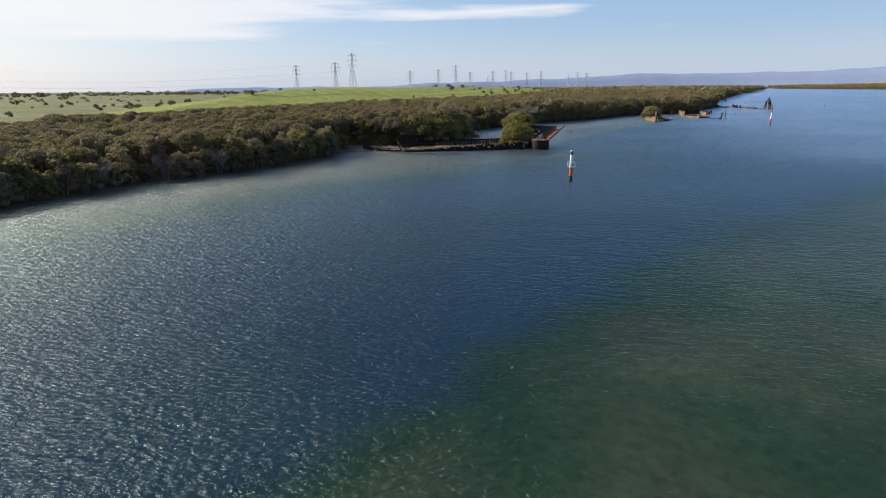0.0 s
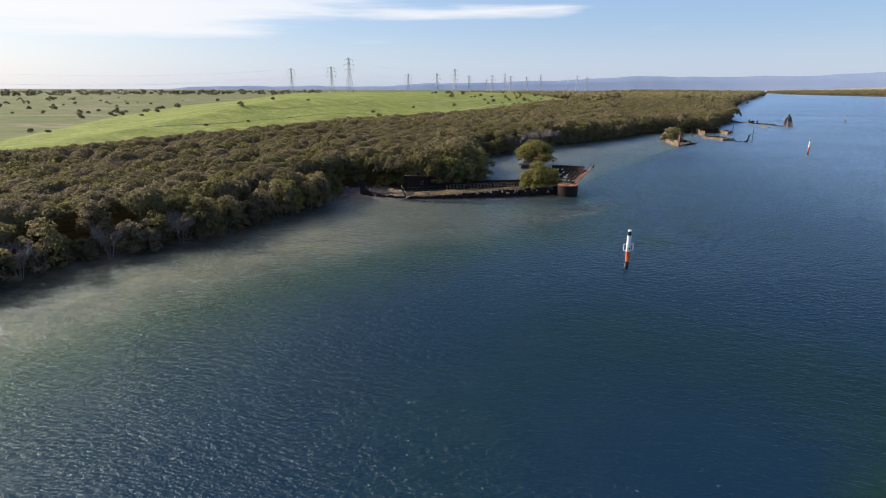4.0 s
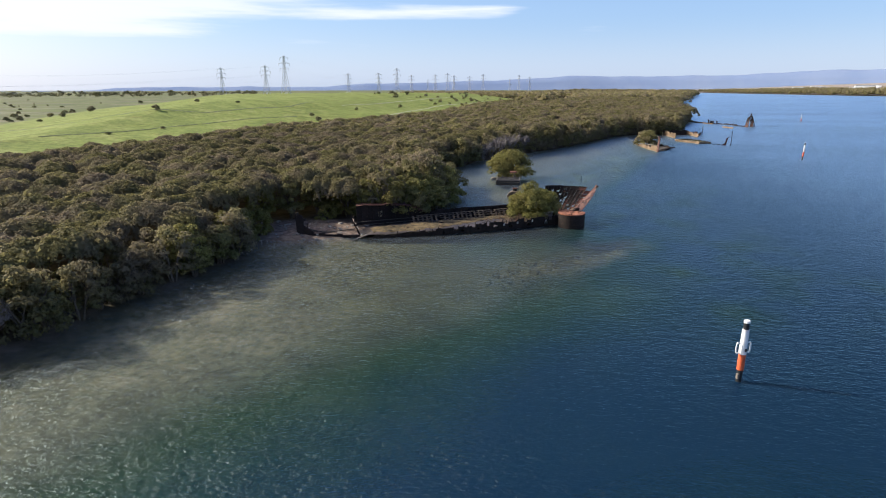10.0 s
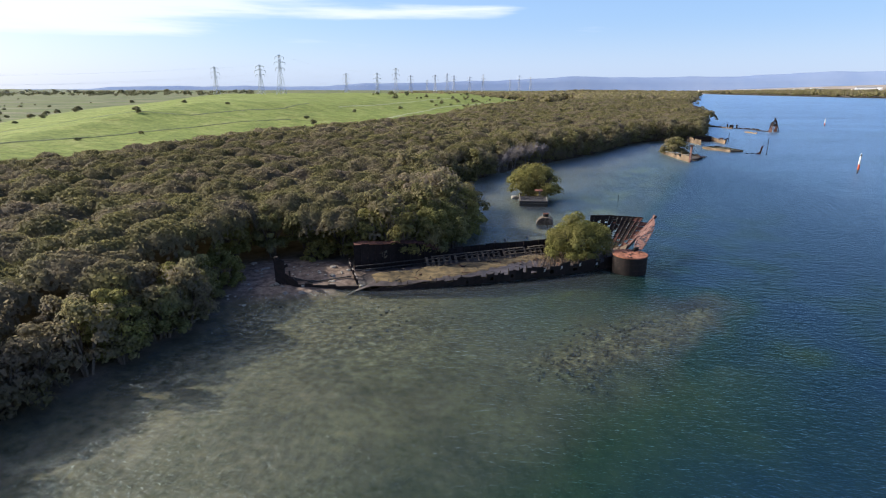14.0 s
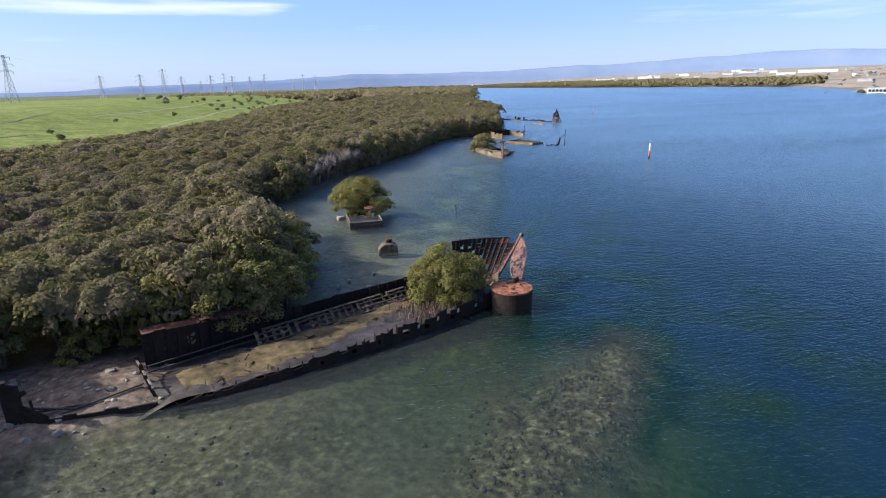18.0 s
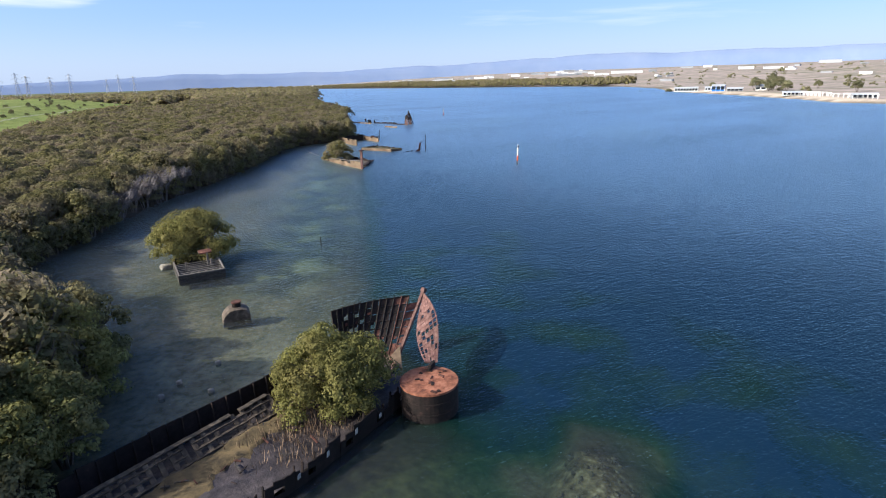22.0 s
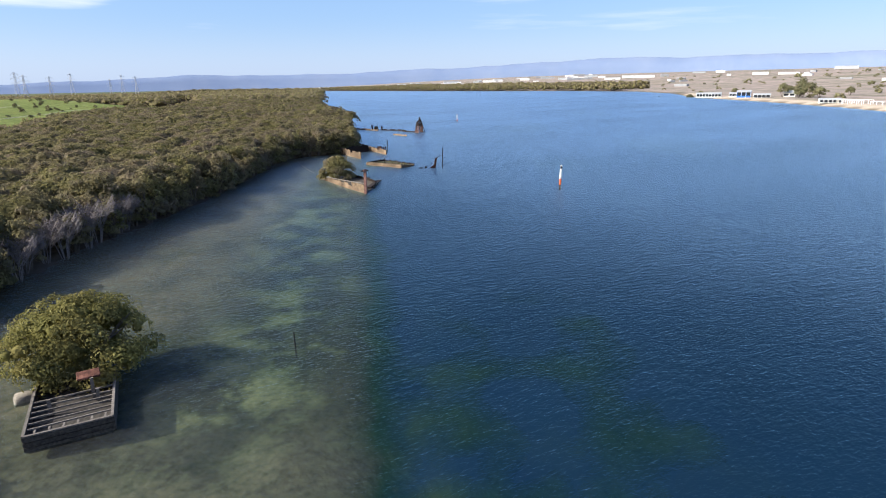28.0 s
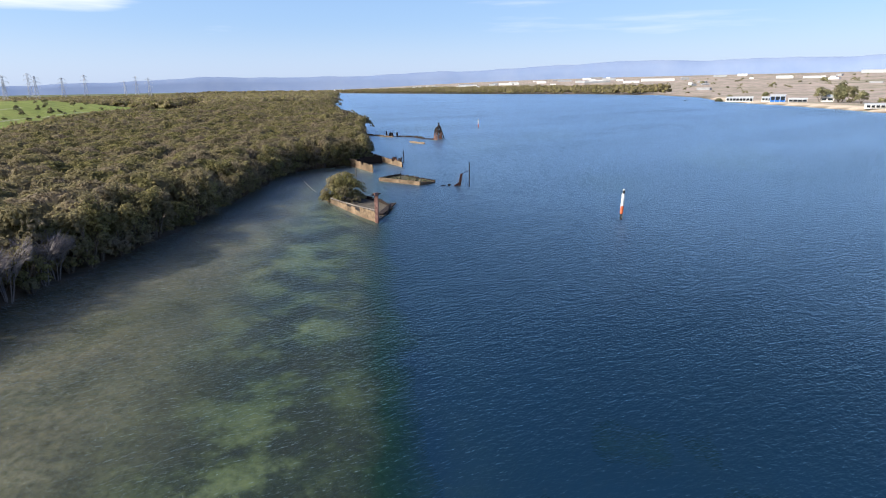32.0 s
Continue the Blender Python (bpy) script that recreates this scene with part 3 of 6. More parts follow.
def water_material():
    """A rippled mirror over water that hides its bed more the deeper it is."""
    m = bpy.data.materials.new("water")
    m.use_nodes = True
    n, l = m.node_tree.nodes, m.node_tree.links
    n.clear()
    o = n.new("ShaderNodeOutputMaterial")
    geo = n.new("ShaderNodeNewGeometry")
    bumps = None
    for scale, dist, stretch in ((0.2, 0.16, (1, 1.6, 1)), (0.8, 0.28, (1, 2.1, 1)), (2.4, 0.23, (1, 1.8, 1))):
        mp = n.new("ShaderNodeMapping")
        mp.inputs["Scale"].default_value = stretch
        mp.inputs["Rotation"].default_value = (0, 0, 0.62)
        l.new(geo.outputs["Position"], mp.inputs["Vector"])
        t = n.new("ShaderNodeTexNoise")
        t.inputs["Scale"].default_value, t.inputs["Detail"].default_value, t.inputs["Roughness"].default_value = scale, 3.0, 0.55
        t.inputs["Distortion"].default_value = 0.3
        l.new(mp.outputs["Vector"], t.inputs["Vector"])
        bp = n.new("ShaderNodeBump")
        bp.inputs["Strength"].default_value, bp.inputs["Distance"].default_value = 1.0, dist
        l.new(t.outputs["Fac"], bp.inputs["Height"])
        if bumps:
            l.new(bumps, bp.inputs["Normal"])
        bumps = bp.outputs["Normal"]
    at = n.new("ShaderNodeAttribute")
    at.attribute_name = "depth"
    k = n.new("ShaderNodeMath")
    k.operation = "MULTIPLY"
    k.inputs[1].default_value = -0.3
    l.new(at.outputs["Fac"], k.inputs[0])
    ex = n.new("ShaderNodeMath")
    ex.operation = "EXPONENT"
    l.new(k.outputs["Value"], ex.inputs[0])
    clear = n.new("ShaderNodeBsdfTransparent")
    rgb = n.new("ShaderNodeCombineColor")
    for channel, rate in (("Red", -0.3), ("Green", -0.17), ("Blue", -0.25)):
        fade = n.new("ShaderNodeMath")
        fade.operation = "MULTIPLY"
        fade.inputs[1].default_value = rate
        l.new(at.outputs["Fac"], fade.inputs[0])
        passed = n.new("ShaderNodeMath")
        passed.operation = "EXPONENT"
        l.new(fade.outputs["Value"], passed.inputs[0])
        l.new(passed.outputs["Value"], rgb.inputs[channel])
    l.new(rgb.outputs["Color"], clear.inputs["Color"])
    body = n.new("ShaderNodeBsdfDiffuse")
    tint = n.new("ShaderNodeValToRGB")
    tint.color_ramp.elements.new(0.38).color = (0.005, 0.027, 0.018, 1)
    tint.color_ramp.elements[0].position, tint.color_ramp.elements[0].color = 0.15, (0.058, 0.061, 0.06, 1)
    tint.color_ramp.elements[2].position, tint.color_ramp.elements[2].color = 0.66, (0.004, 0.021, 0.05, 1)
    sc = n.new("ShaderNodeMath")
    sc.operation = "MULTIPLY"
    sc.inputs[1].default_value = 0.16
    l.new(at.outputs["Fac"], sc.inputs[0])
    l.new(sc.outputs["Value"], tint.inputs["Fac"])
    l.new(tint.outputs["Color"], body.inputs["Color"])
    mix = n.new("ShaderNodeMixShader")
    l.new(ex.outputs["Value"], mix.inputs["Fac"])
    l.new(body.outputs["BSDF"], mix.inputs[1])
    l.new(clear.outputs["BSDF"], mix.inputs[2])
    gl = n.new("ShaderNodeBsdfGlossy")
    gl.inputs["Roughness"].default_value = 0.3
    gl.inputs["Color"].default_value = (0.72, 0.9, 1.0, 1)
    l.new(bumps, gl.inputs["Normal"])
    lw = n.new("ShaderNodeLayerWeight")
    lw.inputs["Blend"].default_value = 0.5
    po = n.new("ShaderNodeMath")
    po.operation = "POWER"
    po.inputs[1].default_value = 7.0
    l.new(lw.outputs["Facing"], po.inputs[0])
    fr = n.new("ShaderNodeMapRange")
    fr.inputs["To Min"].default_value, fr.inputs["To Max"].default_value = 0.022, 1.0
    l.new(po.outputs["Value"], fr.inputs["Value"])
    # the painted strength of the reflection scales the mirror
    mirror_gain = n.new("ShaderNodeAttribute")
    mirror_gain.attribute_name = "mirror_by_place"
    l.new(mirror_gain.outputs["Fac"], fr.inputs["To Max"])
    half = n.new("ShaderNodeMix")
    half.data_type = "VECTOR"
    ws = n.new("ShaderNodeMapping")
    ws.inputs["Scale"].default_value = (0.35, 1.0, 1)
    ws.inputs["Rotation"].default_value = (0, 0, -0.75)
    l.new(geo.outputs["Position"], ws.inputs["Vector"])
    wt = n.new("ShaderNodeTexNoise")
    wt.inputs["Scale"].default_value, wt.inputs["Detail"].default_value = 0.022, 5.0
    l.new(ws.outputs["Vector"], wt.inputs["Vector"])
    wr = n.new("ShaderNodeMapRange")
    wr.inputs["From Min"].default_value, wr.inputs["From Max"].default_value = 0.35, 0.65
    wr.inputs["To Min"].default_value, wr.inputs["To Max"].default_value = 0.36, 0.58
    l.new(wt.outputs["Fac"], wr.inputs["Value"])
    calm = n.new("ShaderNodeAttribute")
    calm.attribute_name = "calm"
    damp = n.new("ShaderNodeMath")
    damp.operation = "MULTIPLY"
    l.new(wr.outputs["Result"], damp.inputs[0])
    l.new(calm.outputs["Fac"], damp.inputs[1])
    l.new(damp.outputs["Value"], half.inputs["Factor"])
    l.new(geo.outputs["Normal"], half.inputs["A"])
    l.new(bumps, half.inputs["B"])
    l.new(half.outputs["Result"], lw.inputs["Normal"])
    top = n.new("ShaderNodeMixShader")
    l.new(fr.outputs["Result"], top.inputs["Fac"])
    l.new(mix.outputs["Shader"], top.inputs[1])
    l.new(gl.outputs["BSDF"], top.inputs[2])
    l.new(top.outputs["Shader"], o.inputs["Surface"])
    return m


GX = stretch_axis(-70, 130, 1.5, -4900, 4900, 1.045)
GY = stretch_axis(25, 335, 1.5, -4900, 4900, 1.045)
tagged(sheet("ground", GX, GY, ground_material()), "muddy shore, grassy mound and dry river plain", "ground", kind="structure")
tagged(sheet("water", stretch_axis(-60, 120, 1.6, -4850, 4850, 1.06), stretch_axis(25, 335, 1.6, -4850, 4850, 1.06), water_material(), 0.0), "rippled blue-green tidal river water with a shallow weedy shelf", "water", kind="structure")


def level(x, y):
    return float(relief([(x, y)])[0][0])


# distant range along the northern and eastern horizon, with the haze painted on
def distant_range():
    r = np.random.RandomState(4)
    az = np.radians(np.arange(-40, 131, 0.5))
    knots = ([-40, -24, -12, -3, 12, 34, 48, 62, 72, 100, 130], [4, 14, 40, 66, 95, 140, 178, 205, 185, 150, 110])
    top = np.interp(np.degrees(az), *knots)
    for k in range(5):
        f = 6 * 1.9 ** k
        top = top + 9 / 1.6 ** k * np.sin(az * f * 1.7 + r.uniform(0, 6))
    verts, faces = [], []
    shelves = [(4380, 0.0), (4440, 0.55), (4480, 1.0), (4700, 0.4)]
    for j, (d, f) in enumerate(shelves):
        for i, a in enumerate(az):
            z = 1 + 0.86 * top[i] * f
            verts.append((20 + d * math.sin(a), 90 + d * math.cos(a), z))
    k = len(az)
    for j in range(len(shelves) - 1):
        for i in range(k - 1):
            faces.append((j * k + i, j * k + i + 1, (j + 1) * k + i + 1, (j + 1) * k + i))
    # the pale blue is air haze put into the base colour
    mat = varied("ranges with blue haze in the colour", [(0.3, (0.165, 0.225, 0.36)), (0.7, (0.21, 0.265, 0.385))], scale=0.004, detail=7, rough=1.0, spec=0.0)
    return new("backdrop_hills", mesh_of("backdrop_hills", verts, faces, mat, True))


tagged(distant_range(), "range of hills along the horizon, coloured with blue haze", "hills", kind="structure")


# ---- mangroves ----
def leaf_quads(r, centres, radii, count, size, up=0.35):
    """Pointed leaf sprays over the outer side of round clumps: corners and faces."""
    k = len(centres) * count
    c = np.repeat(centres, count, 0)
    rad = np.repeat(radii, count)
    d = r.normal(size=(k, 3))
    d[:, 2] += up
    d /= np.linalg.norm(d, axis=1)[:, None]
    d[:, 2] = np.where(d[:, 2] < -0.45, -d[:, 2], d[:, 2])
    p = c + d * (rad * r.uniform(0.82, 1.1, k))[:, None] * np.array([1, 1, 0.85])
    nrm = d + r.normal(size=(k, 3)) * 0.32
    nrm /= np.linalg.norm(nrm, axis=1)[:, None]
    a = np.cross(nrm, r.normal(size=(k, 3)))
    a /= np.linalg.norm(a, axis=1)[:, None] + 1e-9
    b = np.cross(nrm, a)
    s = (size * r.uniform(0.65, 1.35, k))[:, None]
    lift = nrm * s * 0.12
    v = np.stack([p - a * s, p - b * s * 0.55 + lift, p + a * s, p + b * s * 0.55 + lift], 1).reshape(-1, 3)
    return v, np.arange(4 * k).reshape(-1, 4)


def core_quads(centres, radii, f=0.78):
    """A dim inner body for each clump, as a squat six-sided block."""
    ring = np.array([(math.cos(a), math.sin(a)) for a in np.arange(4) * math.tau / 4 + 0.4])
    shape = np.concatenate([np.column_stack([ring * 0.75, np.full(4, -0.5)]), np.column_stack([ring * 0.8, np.full(4, 0.5)])])
    faces = np.array([(0, 1, 5, 4), (1, 2, 6, 5), (2, 3, 7, 6), (3, 0, 4, 7), (4, 5, 6, 7), (3, 2, 1, 0)])
    v = (centres[:, None] + shape[None] * (radii * f)[:, None, None]).reshape(-1, 3)
    q = (faces[None] + 8 * np.arange(len(centres))[:, None, None]).reshape(-1, 4)
    return v, q


def clumps_of(r, radius, low, high, n, size):
    """Centres and radii of the leaf clumps of one crown: an uneven dome from low to high."""
    a = r.uniform(0, math.tau, n)
    t = np.sqrt(r.uniform(0, 1, n))
    ph = r.uniform(0, math.tau, 3)
    lobe = 1 + 0.13 * np.sin(2 * a + ph[0]) + 0.1 * np.sin(3 * a + ph[1]) + 0.06 * np.sin(5 * a + ph[2])
    rr = np.minimum(radius * (1 - size * 0.6) * t * lobe, radius * 0.95)
    h = np.sqrt(np.clip(1 - (t * 0.96) ** 2, 0, 1))
    z = low + (high - low) * h * r.uniform(0.55, 1.0, n)
    rad = radius * size * r.uniform(0.6, 1.3, n)
    return np.column_stack([rr * np.cos(a), rr * np.sin(a), z]), rad


def dome_of(r, radius, low, high, n, size):
    """Clumps spread evenly over the outside of one rounded crown."""
    k = np.arange(n) + r.uniform(0.2, 0.8, n)
    up = 1 - 0.96 * k / n
    a = k * 2.39996 + r.uniform(0, math.tau)
    flat = np.sqrt(1 - up ** 2)
    lobe = 1 + 0.14 * np.sin(2 * a + r.uniform(0, 6)) + 0.1 * np.sin(3 * a + r.uniform(0, 6))
    out = radius * flat * lobe * r.uniform(0.85, 1.05, n)
    z = low + (high - low) * up * r.uniform(0.86, 1.06, n)
    return np.column_stack([out * np.cos(a), out * np.sin(a), z]), radius * size * r.uniform(0.75, 1.35, n)


def joined(parts_):
    vs, qs, base = [], [], 0
    for v, q in parts_:
        vs.append(v)
        qs.append(q + base)
        base += len(v)
    return np.concatenate(vs), np.concatenate(qs)


def crown_mesh(seed, radius, low, high, n, count, leaf, mat, size=0.3):
    r = np.random.RandomState(seed)
    c, rad = clumps_of(r, radius, low, high, n, size)
    skirt, srad = clumps_of(r, radius * 1.02, low - 0.5, low + 0.9, n // 2, size * 0.8)
    c, rad = np.concatenate([c, skirt]), np.concatenate([rad, srad])
    v, q = joined([leaf_quads(r, c, rad, count, leaf), core_quads(c, rad, 0.46)])
    return quads_mesh("crown", v, q, mat)


def limbs_mesh(seed, radius, high, mat, stems=5, twigs=3, thick=0.13, name="trunk"):
    """Several leaning stems that fork into limbs."""
    r = random.Random(seed)
    bm = bmesh.new()
    for i in range(stems):
        a = math.tau * i / stems + r.uniform(-0.4, 0.4)
        p0 = Vector((0.25 * math.cos(a), 0.25 * math.sin(a), -0.25))
        p1 = Vector((radius * 0.3 * math.cos(a), radius * 0.3 * math.sin(a), high * r.uniform(0.3, 0.42)))
        add_bar(bm, p0, p1, thick, thick * 0.75, 5)
        for j in range(twigs):
            b = a + r.uniform(-0.9, 0.9)
            p2 = p1 + Vector((radius * 0.42 * math.cos(b), radius * 0.42 * math.sin(b), high * r.uniform(0.2, 0.42)))
            add_bar(bm, p1, p2, thick * 0.7, thick * 0.3, 4)
    me = bpy.data.meshes.new(name)
    bm.to_mesh(me)
    bm.free()
    me.materials.append(mat)
    return me


def twig_crown(seed, radius, high, mat):
    """A bare crown: limbs forking into many fine twigs."""
    r = random.Random(seed)
    bm = bmesh.new()
    for i in range(12):
        a = math.tau * i / 12 + r.uniform(-0.4, 0.4)
        p1 = Vector((radius * 0.3 * math.cos(a), radius * 0.3 * math.sin(a), high * r.uniform(0.3, 0.5)))
        for j in range(5):
            b = a + r.uniform(-0.9, 0.9)
            p2 = p1 + Vector((radius * 0.4 * math.cos(b), radius * 0.4 * math.sin(b), high * r.uniform(0.15, 0.38)))
            add_bar(bm, p1, p2, 0.04, 0.022, 3)
            for k in range(9):
                c = b + r.uniform(-1.3, 1.3)
                p3 = p2 + Vector((radius * 0.3 * math.cos(c), radius * 0.3 * math.sin(c), high * r.uniform(-0.02, 0.2)))
                add_bar(bm, p2, p3, 0.024, 0.011, 3)
    me = bpy.data.meshes.new("twigs")
    bm.to_mesh(me)
    bm.free()
    me.materials.append(mat)
    return me


def tree_of(name, crown, trunk, label, group=""):
    ob = new(name)
    ob.empty_display_size = 0.3
    c = new("crown", crown)
    t = new("trunk", trunk)
    c.parent = t.parent = ob
    return tagged(ob, label, "tree", group)


def along(line, step, y0, y1):
    """Points at even steps along a line, with the direction, where y lies between y0 and y1."""
    out = []
    for (ax, ay), (bx, by) in zip(line, line[1:]):
        length = math.hypot(bx - ax, by - ay)
        for i in range(int(length / step) + 1):
            f = min(1, (i + 0.5) * step / length)
            x, y = ax + (bx - ax) * f, ay + (by - ay) * f
            if y0 <= y <= y1:
                out.append((x, y, (bx - ax) / length, (by - ay) / length))
    return out


EDGE = "mangroves along the water's edge"
kinds = []
for i, (rad, low, high) in enumerate(((2.5, 1.1, 5.9), (2.9, 1.2, 6.6), (2.3, 0.9, 5.2), (2.7, 1.3, 6.9), (1.9, 0.6, 4.2))):
    kinds.append(tree_of("mangrove_tree", crown_mesh(10 + i, rad, low, high, 26, 52, 0.18, MAT_LEAF), limbs_mesh(20 + i, rad, high, MAT_BARK), "bushy olive-green mangrove with dark crooked stems on the muddy edge", EDGE))
bare_kinds = [tree_of("bare_mangrove", twig_crown(40 + i, 2.4, 5.4, MAT_DEADWOOD), limbs_mesh(44 + i, 2.3, 5.0, MAT_DEADWOOD, 6, 3, 0.05), "leafless grey mangrove with fine bare twigs at the shore", "bare mangroves") for i in range(2)]
rnd = random.Random(5)
edge_spots = []
shore_walk = along(WEST_SHORE, 2.7, 62, 425)
for i, (x, y, dx, dy) in enumerate(shore_walk):
    if -27.3 < x < -10 and 141 < y < 160:
        continue
    bare = 92 < y < 112 and i % 4 == 0 or 234 < y < 258 and i % 3 != 0
    off = rnd.uniform(0.3, 1.5) - (0.4 if bare else 0)
    px, py = x - dy * off, y + dx * off
    edge_spots.append((px, py, bare))
    if i % 2 == 0 and y < 300:
        off += 3.4
        edge_spots.append((x - dy * off, y + dx * off, False))
first, first_bare = [True] * len(kinds), [True] * 2
for px, py, bare in edge_spots:
    k = rnd.randrange(2) if bare else rnd.randrange(len(kinds))
    s = rnd.uniform(0.95, 1.2) * (1.28 if 150 < py < 212 else 0.82 if py < 140 else 1.08)
    place = pose(px, py, level(px, py) - 0.05, rnd.uniform(-4, 4), rnd.uniform(-4, 4), rnd.uniform(0, 360))
    src, used = (bare_kinds, first_bare) if bare else (kinds, first)
    if used[k]:
        ob, used[k] = src[k], False
        ob.matrix_world = place
    else:
        ob = copy_thing(src[k], place)
    ob.scale = (s, s, s * rnd.uniform(0.92, 1.08))


def raise_domes(h, x0, y0, step, centres, radii, base, rise):
    """Lift a height grid to the tops of round crowns, taking the highest at each place."""
    ny, nx = h.shape
    for (cx, cy), rad, b, up in zip(centres, radii, base, rise):
        i0, i1 = max(0, int((cx - rad - x0) / step)), min(nx, int((cx + rad - x0) / step) + 2)
        j0, j1 = max(0, int((cy - rad - y0) / step)), min(ny, int((cy + rad - y0) / step) + 2)
        if i0 >= i1 or j0 >= j1:
            continue
        dx = x0 + step * np.arange(i0, i1) - cx
        dy = y0 + step * np.arange(j0, j1) - cy
        q = (dx[None] ** 2 + dy[:, None] ** 2) / rad ** 2
        top = np.where(q < 1, b + up * np.sqrt(np.maximum(0, 1 - q)), -9.0)
        h[j0:j1, i0:i1] = np.maximum(h[j0:j1, i0:i1], top)


def forest(name, label, y0, y1, step, radius, high, grid, clump, density, leaf, inset, seed, x_max=1e9):
    """Woods between the shore and the mound: a closed canopy of domed crowns, knobbly with clumps and thick with leaves."""
    r = np.random.RandomState(seed)
    gx, gy = np.meshgrid(np.arange(-330, 1100, step), np.arange(y0, y1, step * 0.9))
    p = np.column_stack([gx.ravel(), gy.ravel()]) + r.uniform(-0.45, 0.45, (gx.size, 2)) * step
    p = p[p[:, 0] < x_max]
    west, mound = side(p, WEST_LAND), side(p, MOUND)
    keep = (west > inset) & (mound < 1.5) & (p[:, 0] > -115 + np.maximum(0, p[:, 1] - 150) * 0.02) & ~((p[:, 0] > -29) & (p[:, 0] < -9) & (p[:, 1] > 143) & (p[:, 1] < 156))
    keep &= ~((p[:, 1] > 300) & (p[:, 0] < -60)) & (side(p, REDFLAT) < 0)
    p, mound = p[keep], mound[keep]
    z0 = relief(p)[0]
    s = r.uniform(0.78, 1.22, len(p)) * (1 - 0.45 * smooth(-14, -2, mound)) * np.where(p[:, 1] < 138, 0.84, 1.0)
    x_lo, y_lo = p[:, 0].min() - radius * 1.5, p[:, 1].min() - radius * 1.5
    nx, ny = int((p[:, 0].max() - x_lo + radius * 1.5) / grid) + 1, int((p[:, 1].max() - y_lo + radius * 1.5) / grid) + 1
    h = np.full((ny, nx), -9.0)
    raise_domes(h, x_lo, y_lo, grid, p, radius * r.uniform(0.8, 1.25, len(p)), z0 + high * (0.22 + 0.44 * s), high * (0.08 + 0.26 * s))
    cx, cy = np.meshgrid(np.arange(x_lo, x_lo + nx * grid, clump), np.arange(y_lo, y_lo + ny * grid, clump))
    c = np.column_stack([cx.ravel(), cy.ravel()]) + r.uniform(-0.5, 0.5, (cx.size, 2)) * clump
    ci = np.clip(((c - (x_lo, y_lo)) / grid).astype(int), 0, (nx - 1, ny - 1))
    c = c[h[ci[:, 1], ci[:, 0]] > 0]
    knobs = np.zeros((ny, nx))
    raise_domes(knobs, x_lo, y_lo, grid, c, clump * r.uniform(0.6, 0.95, len(c)), r.uniform(0, 0.2, len(c)) * clump, clump * r.uniform(0.35, 0.6, len(c)))
    covered = h > 0
    h = h + knobs
    fall_y, fall_x = np.gradient(np.where(covered, h, z0.mean() + high * 0.4), grid)
    gx, gy = np.meshgrid(x_lo + grid * np.arange(nx), y_lo + grid * np.arange(ny))
    number = np.full(ny * nx, -1)
    number[covered.ravel()] = np.arange(covered.sum())
    number = number.reshape(ny, nx)
    quads = np.stack([number[:-1, :-1], number[:-1, 1:], number[1:, 1:], number[1:, :-1]], -1).reshape(-1, 4)
    quads = quads[(quads >= 0).all(1)]
    shell = np.column_stack([gx[covered], gy[covered], h[covered] - 0.12])
    # leaves over the canopy
    nrm = np.column_stack([-fall_x[covered], -fall_y[covered], np.ones(covered.sum())])
    steep = np.minimum(np.linalg.norm(nrm, axis=1), 3.0)
    k = r.choice(len(shell), int(density * len(shell) * grid * grid * 1.3), p=steep / steep.sum())
    nrm = nrm[k] / np.linalg.norm(nrm[k], axis=1)[:, None]
    q = shell[k] + r.uniform(-0.5, 0.5, (len(k), 3)) * np.array([grid, grid, 0])
    q[:, 2] += -(nrm[:, 0] * (q[:, 0] - shell[k, 0]) + nrm[:, 1] * (q[:, 1] - shell[k, 1])) / np.maximum(nrm[:, 2], 0.35) + 0.12
    q += nrm * (r.uniform(-0.4, 0.75, len(k)) * leaf)[:, None]
    lean = nrm + r.normal(size=(len(k), 3)) * 0.42
    lean /= np.linalg.norm(lean, axis=1)[:, None]
    a = np.cross(lean, r.normal(size=(len(k), 3)))
    a /= np.linalg.norm(a, axis=1)[:, None] + 1e-9
    b = np.cross(lean, a)
    size = (leaf * r.uniform(0.6, 1.4, len(k)))[:, None]
    lift = lean * size * 0.15
    v = np.stack([q - a * size, q - b * size * 0.6 + lift, q + a * size, q + b * size * 0.6 + lift], 1).reshape(-1, 3)
    v, f = joined([(shell, quads), (v, np.arange(len(v)).reshape(-1, 4))])
    ob = new(name, quads_mesh(name, v, f, MAT_LEAF))
    return tagged(ob, label, "mangroves", kind="stuff")


forest("mangrove_wood", "dense olive-brown mangrove wood behind the shore", 55, 262, 3.9, 3.2, 6.3, 0.5, 1.25, 24, 0.19, 4.6, 31)
forest("mangrove_wood", "dense olive-brown mangrove wood beside the river", 262, 430, 4.6, 3.7, 6.5, 0.8, 1.7, 9, 0.32, 4.2, 32)
forest("mangrove_wood", "distant mangrove wood along the river", 430, 760, 7.0, 5.8, 6.4, 1.8, 3.2, 1.7, 0.75, 2.0, 33)
forest("mangrove_wood", "distant mangrove wood reaching to the plain", 760, 1500, 14, 11.0, 6.2, 4.0, 6.5, 0.4, 1.5, 2.0, 34, 800)


# ---- the large wreck ----
def wreck_half(u):
    """Half the beam of the hull along its length."""
    return float(np.interp(u, [-27, -24, -20, -16, -11, -5, 4, 9, 13, 17, 20, 22], [0.3, 1.7, 2.9, 3.7, 4.4, 4.9, 4.9, 4.6, 4.1, 2.8, 1.5, 0.5]))


